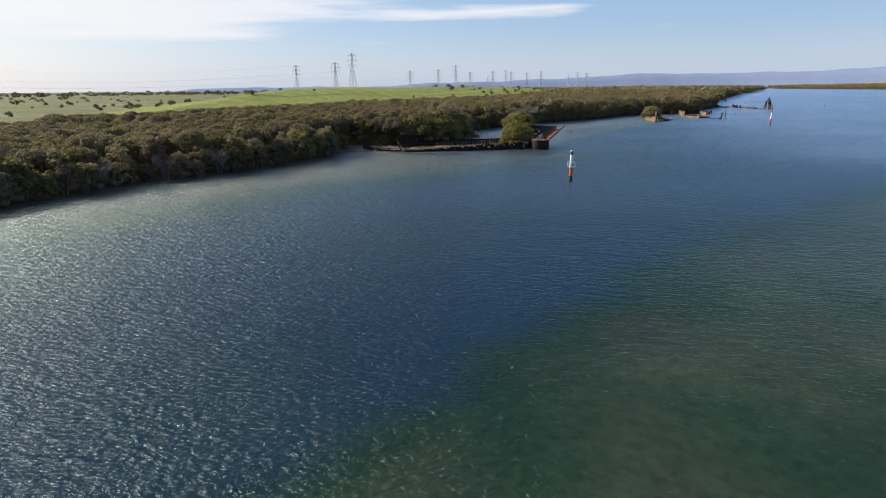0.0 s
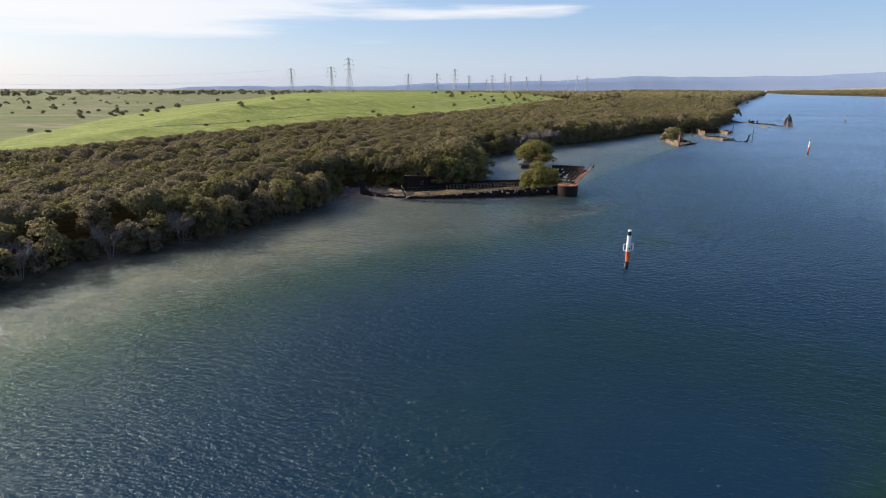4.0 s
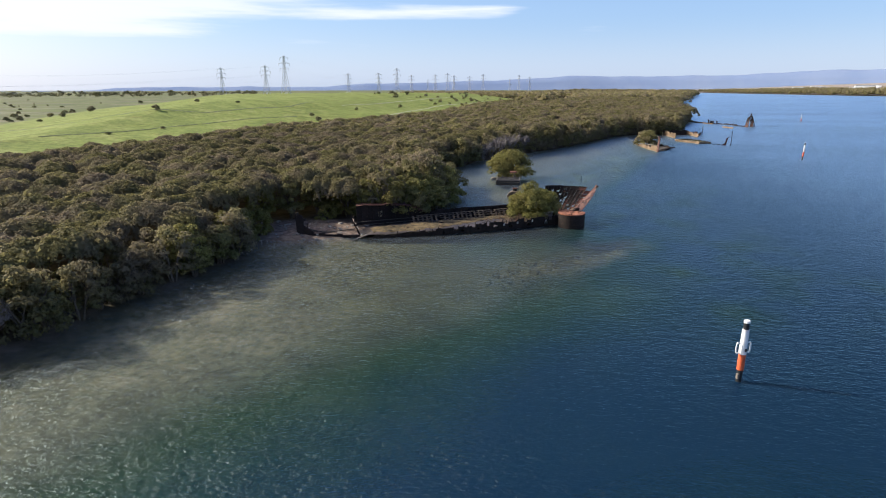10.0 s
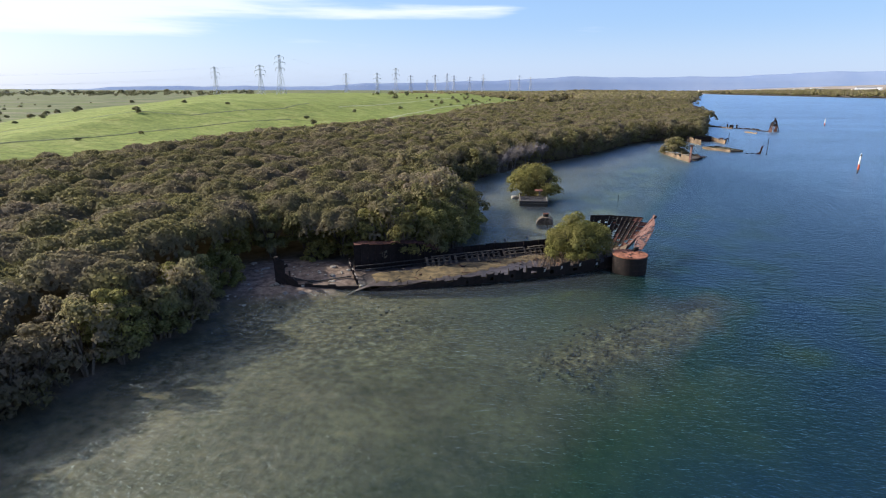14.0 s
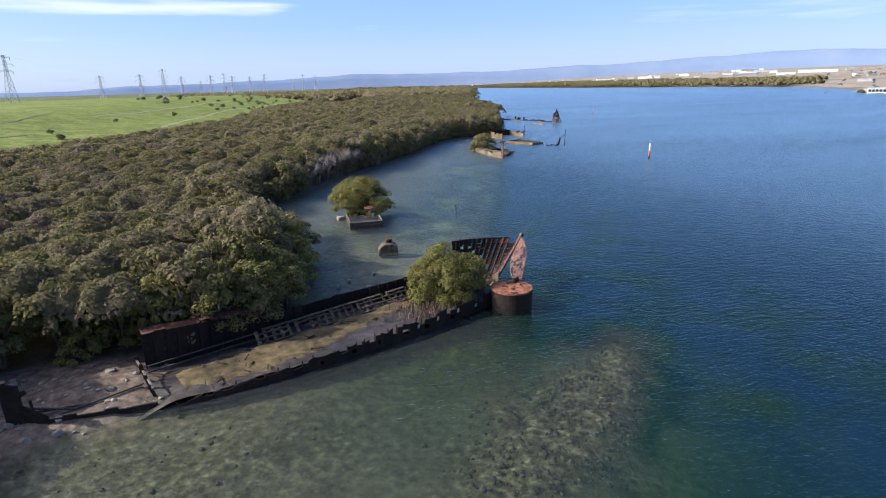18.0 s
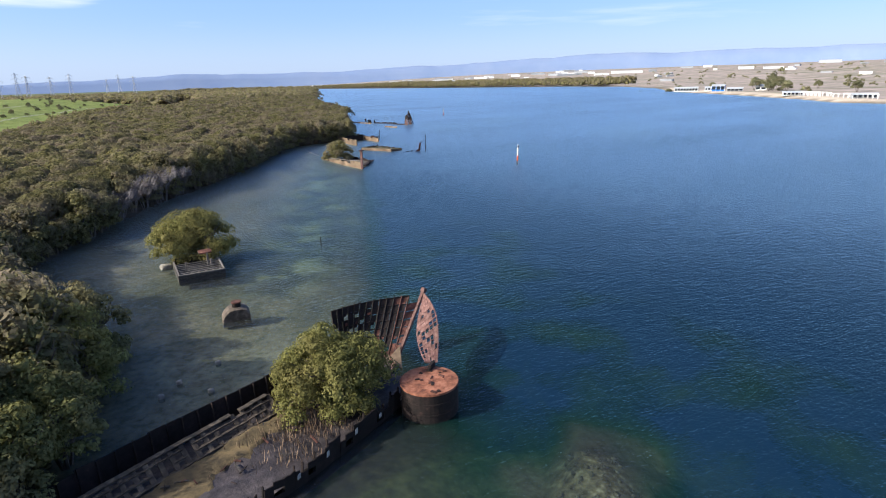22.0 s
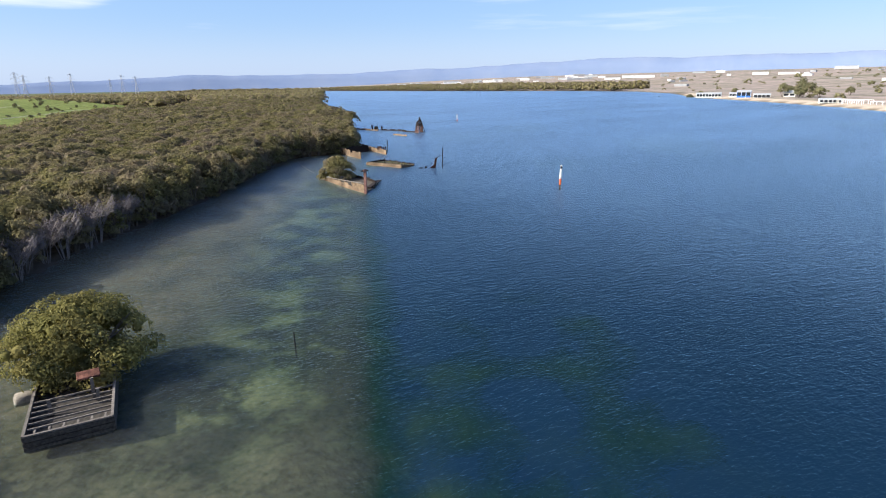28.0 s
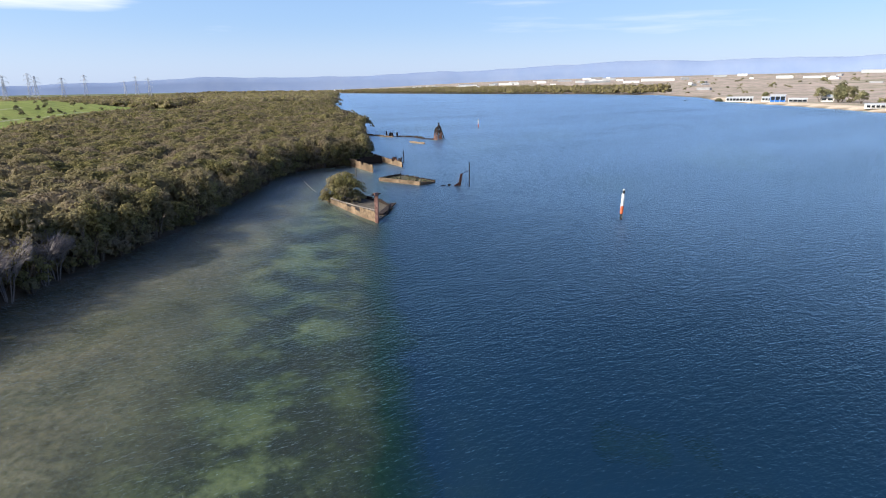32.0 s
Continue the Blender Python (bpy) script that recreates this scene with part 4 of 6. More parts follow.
def shipwreck():
    r = random.Random(11)
    ship = thing("shipwreck", 4, 155, 0, 16.7)
    tagged(ship, "long rusted iron ship hull, broken open and filled with mud", "shipwreck")
    # starboard wall: riveted plates with torn tops, frames standing proud inside
    u, i = -17.5, 0
    edge = lambda a: float(np.interp(a, [-17.5, -12, -6, 0, 6, 12, 15.5], [0.3, 0.7, 1.05, 1.45, 1.65, 1.6, 1.35])) + 0.07 * math.sin(a * 2.3) + 0.06 * math.sin(a * 5.1 + 1)
    while u < 15.5:
        w = r.choice((0.3, 0.45, 0.6, 0.75))
        notch = r.choice((1.0, 0.97, 0.93, 0.8, 0.62))
        ha, hb = edge(u) * notch * r.uniform(0.96, 1.0), edge(u + w) * notch * r.uniform(0.93, 1.0)
        va, vb = -wreck_half(u), -wreck_half(u + w)
        bm = bmesh.new()
        low_a, low_b = va + 0.3, vb + 0.3
        if i % 6 == 3 and ha > 0.9:
            # a plate with a hole rusted through below its rim
            cut0, cut1 = 0.58, 0.78
            for g0, g1 in ((0.0, cut0), (cut1, 1.0)):
                add_plate(bm, [(u, low_a + (va - low_a) * g0, -0.9 + (ha + 0.9) * g0), (u + w, low_b + (vb - low_b) * g0, -0.9 + (hb + 0.9) * g0), (u + w, low_b + (vb - low_b) * g1, -0.9 + (hb + 0.9) * g1), (u, low_a + (va - low_a) * g1, -0.9 + (ha + 0.9) * g1)], 0.06)
        else:
            add_plate(bm, [(u, low_a, -0.9), (u + w, low_b, -0.9), (u + w, vb, hb), (u, va, ha)], 0.06)
        # the wall's outer side lies away from the sun; its colour holds that shade
        part("hull_plate", bm, MAT_RUST_SHADED, ship)
        # pale plates stand in for light seen through small holes
        if i % 5 == 2 and u > 1:
            bm = bmesh.new()
            add_plate(bm, [(u + 0.05, va - 0.05, ha * 0.55), (u + 0.3, va - 0.05, ha * 0.6), (u + 0.28, va - 0.06, ha * 0.85), (u + 0.08, va - 0.06, ha * 0.8)], 0.02)
            part("light_patch", bm, MAT_PALE, ship, "pale patch standing for light seen through the hull")
        if i % 2 == 0:
            bm = bmesh.new()
            add_beam(bm, (u, va + 0.34, -0.2), (u, va + 0.08, edge(u) + r.uniform(-0.1, 0.22)), 0.07, 0.12)
            part("rib", bm, MAT_RUST_SHADED, ship)
        u += w
        i += 1
    # port wall amidships
    u = -8.0
    while u < 13.0:
        w = 1.05
        h = float(np.interp(u, [-8, -4, 4, 13], [1.5, 1.75, 1.8, 1.9])) * r.uniform(0.95, 1.04)
        va, vb = wreck_half(u) + 0.08, wreck_half(u + w) + 0.08
        bm = bmesh.new()
        add_plate(bm, [(u, va - 0.2, -0.8), (u + w, vb - 0.2, -0.8), (u + w, vb, h), (u, va, h)], 0.07)
        part("hull_plate", bm, MAT_RUST_SHADED, ship)
        bm = bmesh.new()
        add_beam(bm, (u + 0.1, va - 0.32, -0.2), (u + 0.1, va - 0.12, h + r.uniform(0.0, 0.12)), 0.08, 0.18)
        part("rib", bm, MAT_RUST_SHADED, ship)
        u += w
    # mud and planking that fill the hull
    us = np.arange(-20, 15.5, 0.5)
    verts, faces = [], []
    k = 15
    for a in us:
        half = wreck_half(a)
        for j in range(k):
            f = j / (k - 1)
            v = -half * 0.96 + f * (half * 1.9)
            z = 0.62 * smooth(4.6, 0.5, np.array([v]))[0] + 0.1 + 0.11 * math.sin(a * 1.3 + v * 2.1) + r.uniform(-0.05, 0.05)
            z *= float(np.interp(a, [-20, -15, -8, 15], [0.5, 0.7, 1, 1.05]))
            z -= 0.9 * float(smooth(-16.5, -20.0, np.array([a + 0.8 * math.sin(v * 1.7)]))[0])
            verts.append((a, v, z))
    for i in range(len(us) - 1):
        for j in range(k - 1):
            faces.append((i * k + j, (i + 1) * k + j, (i + 1) * k + j + 1, i * k + j + 1))
    mud = varied("wet purple-grey mud", [(0.3, (0.018, 0.015, 0.015)), (0.5, (0.045, 0.037, 0.036)), (0.66, (0.075, 0.062, 0.06)), (0.8, (0.15, 0.135, 0.13))], scale=1.3, bump=0.8, bump_scale=7, second=0.35, rough=0.5)
    fill = new("mud_fill", mesh_of("mud_fill", verts, faces, mud, True))
    fill.parent = ship
    # a crust of ochre sand and rotten planking along the mud
    crust = varied("ochre crust of rotten planking", [(0.3, (0.022, 0.017, 0.009)), (0.5, (0.085, 0.062, 0.03)), (0.64, (0.14, 0.1, 0.047)), (0.8, (0.09, 0.07, 0.042))], scale=1.1, bump=0.9, bump_scale=8, second=0.35)
    verts, faces = [], []
    us = np.arange(-16.6, 8.5, 0.35)
    for a in us:
        wob = 0.3 * math.sin(a * 1.9) + 0.2 * math.sin(a * 4.3 + 1)
        lo = float(np.interp(a, [-16.6, -12, -6, 0, 8.5], [-2.2, -3.7, -3.4, -1.2, 0.4])) + wob
        hi = float(np.interp(a, [-18.5, -9, 8.5], [1.2, 1.25, 1.95])) + 0.15 * math.sin(a * 3.1)
        for j in range(9):
            f = j / 8
            v = lo + (hi - lo) * f
            base = 0.62 * smooth(4.6, 0.5, np.array([v]))[0] + 0.1 + 0.11 * math.sin(a * 1.3 + v * 2.1)
            base *= float(np.interp(a, [-20, -15, -8, 15], [0.5, 0.7, 1, 1.05]))
            base -= 0.9 * float(smooth(-16.5, -20.0, np.array([a + 0.8 * math.sin(v * 1.7)]))[0])
            verts.append((a, v, base + (0.1 + r.uniform(-0.03, 0.03) if 0 < j < 8 else -0.08)))
    for i in range(len(us) - 1):
        for j in range(8):
            faces.append((i * 9 + j, (i + 1) * 9 + j, (i + 1) * 9 + j + 1, i * 9 + j + 1))
    top = new("crust", mesh_of("crust", verts, faces, crust, True))
    top.parent = ship
    # rusted scraps and timbers lying in the mud
    for i in range(44):
        a, v = r.uniform(-17, 9), r.uniform(-3.6, 1.0)
        if abs(v) > wreck_half(a) - 0.5:
            continue
        z = 0.62 * float(smooth(4.6, 0.5, np.array([v]))[0]) + 0.2
        bm = bmesh.new()
        q = r.uniform(0, 3.1)
        l_ = r.uniform(0.1, 0.55)
        add_beam(bm, (a - l_ * math.cos(q), v - l_ * math.sin(q), z), (a + l_ * math.cos(q), v + l_ * math.sin(q), z + r.uniform(-0.05, 0.12)), r.uniform(0.05, 0.12), r.uniform(0.04, 0.08))
        part("scrap", bm, (MAT_RUST, MAT_RUST_SHADED, MAT_TIMBER_DARK, MAT_TIMBER_DARK)[i % 4], ship)
    # fallen deck framing that leans along the middle
    n = 22
    for i in range(n + 1):
        f = i / n
        a = -9.6 + 16.2 * f
        base, top_ = (a, 1.1 + 0.75 * f, 0.72), (a + 0.12, 2.3 + 0.75 * f, 1.5)
        if i in (6, 17):
            continue
        bm = bmesh.new()
        add_beam(bm, base, top_, 0.3, 0.1)
        part("deck_beam", bm, MAT_OLDDECK, ship)
    for g, (v0, z0) in enumerate(((1.1, 0.72), (1.55, 1.02), (2.0, 1.3), (2.32, 1.52))):
        for i in range(n):
            if g and r.random() < 0.14:
                continue
            f0, f1 = i / n, (i + 1) / n
            bm = bmesh.new()
            add_beam(bm, (-9.6 + 16.2 * f0, v0 + 0.75 * f0, z0), (-9.6 + 16.2 * f1 + 0.06, v0 + 0.75 * f1, z0 + r.uniform(-0.04, 0.04)), 0.36 if g in (0, 3) else 0.28, 0.08)
            part("deck_stringer", bm, MAT_OLDDECK, ship)
    # raised stern wall on the landward side, with its torn red deck edge
    u = -18.0
    while u < -7.6:
        w = 0.87
        h = float(np.interp(u, [-18, -13.5, -10, -7.6], [3.45, 3.5, 2.9, 1.9])) * r.uniform(0.96, 1.03)
        va, vb = 3.85 + 0.1 * math.sin(u), 3.85 + 0.1 * math.sin(u + w)
        bm = bmesh.new()
        add_plate(bm, [(u, va - 0.1, -0.4), (u + w, vb - 0.1, -0.4), (u + w, vb, h), (u, va, h)], 0.09)
        part("stern_plate", bm, MAT_RUST_SHADED, ship)
        bm = bmesh.new()
        add_beam(bm, (u, va - 0.28, 0.1), (u, va - 0.14, h * 0.98), 0.1, 0.16)
        part("rib", bm, MAT_RUST_SHADED, ship)
        if u < -8.0:
            bm = bmesh.new()
            add_plate(bm, [(u, va - 0.75 + 0.12 * r.random(), h + 0.0), (u + w, vb - 0.75 + 0.12 * r.random(), h + 0.0), (u + w, vb + 0.45, h + 0.08), (u, va + 0.45, h + 0.08)], 0.07)
            part("deck_edge", bm, MAT_RUST, ship, "torn red-rusted deck edge")
        u += w
    for z in (0.65, 1.15):
        bm = bmesh.new()
        add_beam(bm, (-18.2, 2.3, z), (-9.4, 2.55, z + 0.1), 0.12, 0.1)
        part("stringer", bm, MAT_TIMBER_DARK, ship)
    # bulkhead frame near the stern
    for v, z1 in ((-0.6, 0.9), (0.4, 1.3), (1.6, 1.75), (3.0, 1.9)):
        bm = bmesh.new()
        add_beam(bm, (-18.4, v, -0.1), (-18.7, v + 0.15, z1), 0.16, 0.2)
        part("frame_post", bm, MAT_RUST_SHADED, ship)
    bm = bmesh.new()
    add_beam(bm, (-18.5, -0.8, 0.7), (-18.7, 3.3, 1.55), 0.14, 0.12)
    part("frame_rail", bm, MAT_TIMBER, ship)
    # sternpost and the low wall that runs to it
    bm = bmesh.new()
    add_plate(bm, [(-27.2, 1.0, -0.3), (-26.2, 0.6, -0.3), (-26.25, 0.9, 3.0), (-27.3, 1.3, 3.3)], 0.24)
    add_plate(bm, [(-26.2, 0.6, -0.3), (-24.8, -0.4, -0.3), (-25.0, -0.3, 0.8), (-26.2, 0.7, 1.6)], 0.1)
    add_box(bm, -27.0, 1.15, 3.25, 0.35, 0.5, 0.4)
    add_beam(bm, (-26.6, 0.9, 1.2), (-25.4, 0.2, 0.7), 0.16, 0.2)
    add_beam(bm, (-26.5, 1.0, 2.2), (-25.9, 0.7, 2.5), 0.14, 0.3)
    add_beam(bm, (-25.7, 0.4, -0.2), (-25.75, 0.5, 1.9), 0.13, 0.16)
    part("sternpost", bm, MAT_RUST_SHADED, ship)
    u = -25.0
    while u < -18.6:
        w = 0.8
        bm = bmesh.new()
        h = r.uniform(0.28, 0.5) * float(np.interp(u, [-25, -18.6], [1.5, 0.75]))
        v0 = float(np.interp(u, [-25, -18.6], [-0.3, -2.4]))
        v1 = float(np.interp(u + w, [-25, -18.6], [-0.3, -2.4]))
        add_plate(bm, [(u, v0 + 0.1, -0.5), (u + w, v1 + 0.1, -0.5), (u + w, v1, h), (u, v0, h)], 0.12)
        part("hull_plate", bm, MAT_RUST_SHADED, ship)
        u += w
    for a, b in (((-26.3, 1.2, 0.75), (-22.5, 0.6, 0.35)), ((-26.2, 1.4, 1.05), (-23.3, 0.2, 0.45)), ((-24.2, 0.2, 0.4), (-18.8, 0.9, 0.5)), ((-25.4, 2.4, 0.3), (-23.4, 3.3, 0.5))):
        bm = bmesh.new()
        add_beam(bm, a, b, 0.13, 0.12)
        part("fallen_beam", bm, MAT_TIMBER_DARK, ship)

    # port side of the bow: frames and strakes with most plates rusted through
    def side_at(f, g):
        """Along f from the break to the stem, up g from the water to the rail."""
        a0, a1 = Vector((14.0, 3.7, 0.7)), Vector((14.35, 4.45, 4.72))
        b0, b1 = Vector((16.9, 0.5, 0.5)), Vector((20.7, 1.75, 4.55))
        bulge = math.sin(math.pi * f) * 0.55
        return a0.lerp(b0, f).lerp(a1.lerp(b1, f), g) + Vector((0, bulge, 0))
    cols, rows = 12, 8
    for i in range(cols + 1):
        bm = bmesh.new()
        add_tube(bm, [side_at(i / cols, j / rows) + Vector((0, -0.05, 0)) for j in range(rows + 1)] + ([side_at(i / cols, 1.0 + r.uniform(0.0, 0.05))] if i % 3 else []), 0.055, 4)
        part("bow_frame", bm, MAT_RUST_SHADED if i < 11 else MAT_RUST, ship)
    for j in range(rows + 1):
        for i in range(cols):
            if 0 < j < rows and r.random() < 0.12:
                continue
            bm = bmesh.new()
            sag = Vector((0, 0, r.uniform(-0.05, 0.03)))
            add_beam(bm, side_at(i / cols, j / rows), side_at((i + 1) / cols, j / rows) + sag, 0.06, 0.07 if j < rows else 0.14)
            part("bow_strake", bm, MAT_RUST_SHADED if j > 2 else MAT_RUST, ship)
    for j in range(rows):
        for i in range(cols):
            keep = 0.95 if i < 2 or j == rows - 1 else {0: 0.9, 1: 0.75, 2: 0.62, 3: 0.6, 4: 0.72, 5: 0.8, 6: 0.85}[j]
            whole = r.random() < keep
            d = lambda: r.uniform(0.0, 0.3) if not whole else r.uniform(-0.02, 0.06)
            u0, u1 = (i + d()) / cols, (i + 1 - d()) / cols
            g0, g1 = (j + d()) / rows, (j + 1 - d()) / rows
            if not whole:
                # only a corner of the plate is left
                if r.random() < 0.45:
                    continue
                g0, g1 = (j + 0.55) / rows, (j + 1) / rows
            bm = bmesh.new()
            off = Vector((0.0, 0.05, 0))
            add_plate(bm, [p + off for p in (side_at(u0, g0), side_at(u1, g0 + d() * 0.03), side_at(u1, g1), side_at(u0, g1 - d() * 0.04))], 0.04)
            part("bow_plate", bm, MAT_RUST_SHADED if r.random() < (0.85 if j > 2 else 0.4) else MAT_RUST, ship)
    # the torn web between the last frame and the stem
    foot, head = Vector((16.8, 0.05, 0.6)), Vector((22.1, 1.4, 4.5))
    for j in range(rows - 1):
        g0, g1 = j / rows, (j + 1) / rows
        bm = bmesh.new()
        add_plate(bm, [side_at(1, g0), foot.lerp(head, g0), foot.lerp(head, g1 - 0.02), side_at(1, g1 - r.uniform(0.0, 0.05))], 0.04)
        part("bow_plate", bm, MAT_RUST, ship)
    for i, j, w, h in ((2, 5, 0.5, 0.5), (4, 5, 0.4, 0.4), (6, 6, 0.6, 0.35), (8, 2, 0.7, 0.5)):
        bm = bmesh.new()
        a, b = side_at((i + 0.2) / cols, (j + 0.2) / rows), side_at((i + 0.2 + w) / cols, (j + 0.25) / rows)
        c, d = side_at((i + 0.15 + w) / cols, (j + 0.2 + h) / rows), side_at((i + 0.25) / cols, (j + 0.15 + h) / rows)
        off = Vector((0, -0.1, 0))
        add_plate(bm, [p + off for p in (a, b, c, d)], 0.03)
        part("loose_plate", bm, MAT_RUST, ship)
    # stem bar and the red starboard strip that hangs down to the platform
    bm = bmesh.new()
    stem = [Vector(p) for p in ((22.3, 1.4, 4.6), (20.6, 1.0, 3.3), (18.6, 0.5, 1.8), (16.7, 0.0, 0.5), (15.4, -0.1, -0.2))]
    for p, q in zip(stem, stem[1:]):
        add_beam(bm, p, q, 0.26, 0.3)
    add_box(bm, 22.4, 1.45, 4.65, 0.4, 0.35, 0.35, Matrix.Rotation(0.6, 4, "Y"))
    part("stem", bm, MAT_RUST_RED, ship)
    for z_, u_ in ((1.05, 16.9), (0.85, 15.6), (0.7, 14.6)):
        bm = bmesh.new()
        add_plate(bm, [(u_ - 1.2, -1.6, z_ - 0.35), (u_, -0.5, z_ - 0.3), (u_ + 0.8, 0.35, z_ + 0.45), (u_ - 0.6, 0.2, z_ + 0.1)], 0.06)
        part("bow_floor", bm, MAT_OCHRE, ship)

    def strip_at(f, g):
        outer = Vector((22.1, 1.25, 4.5)).lerp(Vector((16.1, -4.7, 2.2)), f) + Vector((1.0, -0.35, 0.95)) * math.sin(math.pi * f) * 0.6
        inner = Vector((22.1, 1.2, 4.35)).lerp(Vector((15.55, -4.05, 2.2)), f) + Vector((-0.75, 0.2, -0.35)) * math.sin(math.pi * f)
        return inner.lerp(outer, g)
    rows, cols = 16, 5
    for j in range(cols + 1):
        bm = bmesh.new()
        add_tube(bm, [strip_at(i / rows, j / cols) for i in range(rows + 1)], 0.06, 4)
        part("strip_frame", bm, MAT_RUST_RED, ship)
    for i in range(1, rows + 1):
        bm = bmesh.new()
        add_beam(bm, strip_at(i / rows, 0), strip_at(i / rows, 1 + r.uniform(-0.08, 0.1)), 0.08, 0.08)
        part("strip_rib", bm, MAT_RUST_RED, ship)
        for j in range(cols):
            if r.random() < (0.88 if i < 6 else 0.62):
                bm = bmesh.new()
                add_plate(bm, [strip_at((i - 1) / rows, j / cols), strip_at(i / rows, j / cols), strip_at(i / rows, (j + 1) / cols), strip_at((i - 1) / rows, (j + 1) / cols)], 0.04)
                part("strip_plate", bm, MAT_RUST_RED, ship)
    return ship


shipwreck()


def dead_reeds():
    """Brown dead stems thick on the mud round the foot of the bow tree."""
    r = random.Random(17)
    verts, faces = [], []
    for i in range(900):
        u, v = r.gauss(6.2, 2.0), r.gauss(-1.6, 1.5)
        if abs(v) > wreck_half(u) - 0.3 or u > 10:
            continue
        x, y = 4 + u * 0.958 - v * 0.287, 155 + u * 0.287 + v * 0.958
        h, a = r.uniform(0.25, 0.9), r.uniform(0, 6.3)
        dx, dy = 0.02 * math.cos(a), 0.02 * math.sin(a)
        lx, ly = r.uniform(-0.25, 0.25), r.uniform(-0.25, 0.25)
        k = len(verts)
        for s_, t_ in ((-1, 0), (1, 0), (1, 1), (-1, 1)):
            verts.append((x + s_ * dx + lx * t_, y + s_ * dy + ly * t_, 0.5 + h * t_))
        faces.append((k, k + 1, k + 2, k + 3))
    mat = varied("dead stems", [(0.3, (0.09, 0.06, 0.04)), (0.7, (0.27, 0.19, 0.12))], scale=3, island=0.3)
    return tagged(new("dead_reeds", mesh_of("dead_reeds", verts, faces, mat)), "brown dead stems standing in the mud of the wreck", "reeds", kind="stuff")


dead_reeds()


def caisson():
    ob = thing("mooring_platform", 18.75, 153.3, 0)
    tagged(ob, "round rusted steel platform standing in the water by the bow", "platform")
    bm = bmesh.new()
    bmesh.ops.create_cone(bm, cap_ends=True, segments=40, radius1=2.0, radius2=2.0, depth=3.6, matrix=Matrix.Translation((0, 0, 0.3)))
    # near-black colour stands in for the shade on the drum's side
    part("drum", bm, MAT_RUST_SHADED, ob)
    bm = bmesh.new()
    bmesh.ops.create_cone(bm, cap_ends=True, segments=40, radius1=2.05, radius2=2.03, depth=0.14, matrix=Matrix.Translation((0, 0, 2.16)))
    part("top", bm, MAT_ORANGE_RUST, ob, "orange-red rusted top")
    for z in (0.6, 1.4):
        bm = bmesh.new()
        bmesh.ops.create_cone(bm, cap_ends=True, segments=40, radius1=2.03, radius2=2.03, depth=0.1, matrix=Matrix.Translation((0, 0, z)))
        part("hoop", bm, MAT_RUST_SHADED, ob)
    r = random.Random(3)
    for i in range(16):
        a, d = r.uniform(0, 6.28), r.uniform(0.3, 1.8)
        bm = bmesh.new()
        add_box(bm, d * math.cos(a), d * math.sin(a), 2.26, r.uniform(0.1, 0.5), r.uniform(0.06, 0.25), 0.07, Matrix.Rotation(r.uniform(0, 3), 4, "Z"), 0.015)
        part("rust_flake", bm, MAT_RUST if i % 3 else MAT_RUST_SHADED, ob)
    bm = bmesh.new()
    add_box(bm, 1.1, 1.25, 2.45, 0.7, 0.3, 0.4, Matrix.Rotation(0.5, 4, "Z"), 0.04)
    add_bar(bm, (0.7, 1.0, 2.3), (1.5, 1.5, 2.6), 0.09)
    part("bollard", bm, MAT_RUST_SHADED, ob)


caisson()


def solo_tree(x, y, z, seed, radius, low, high, n, count, leaf, mat, label, thick=0.13):
    ob = tree_of("mangrove_tree", crown_mesh(seed, radius, low, high, n, count, leaf, mat, 0.24), limbs_mesh(seed, radius, high, MAT_BARK, 5, 3, thick), label)
    ob.matrix_world = pose(x, y, z)
    return ob


solo_tree(13.5, 157.6, 0.55, 71, 4.0, 0.6, 5.1, 70, 300, 0.095, MAT_LEAF_GREEN, "bright green mangrove growing out of the wrecked hull")
solo_tree(15.8, 203.2, 0.2, 72, 5.3, 0.9, 5.8, 90, 230, 0.12, MAT_LEAF_GREEN, "spreading mangrove growing out of a sunken timber hulk")
solo_tree(75.9, 280.3, 0.3, 73, 4.3, 0.6, 4.9, 60, 130, 0.15, MAT_LEAF, "round mangrove growing in the rusted iron hull")
solo_tree(82.7, 324.6, 0, 74, 2.0, 1.6, 2.7, 18, 40, 0.2, MAT_LEAF, "small leaning mangrove alone in the shallows", 0.09)
solo_tree(-19.7, 157.4, 0.3, 75, 1.9, 0.5, 2.6, 30, 70, 0.12, MAT_LEAF_GREEN, "small bright green mangrove on the bank by the stern")
solo_tree(-16.3, 158.6, 0.3, 76, 2.6, 1.2, 6.2, 46, 70, 0.14, MAT_LEAF_GREEN, "leafy mangrove leaning over the stern of the wreck")
solo_tree(-11.5, 161.2, 0.3, 77, 3.1, 2.0, 8.0, 64, 150, 0.115, MAT_LEAF_OLIVE, "tall mangrove overhanging the wrecked hull")
solo_tree(-7.0, 163.0, 0.2, 78, 3.3, 2.0, 8.4, 64, 150, 0.115, MAT_LEAF_OLIVE, "tall dark mangrove overhanging the wrecked hull")
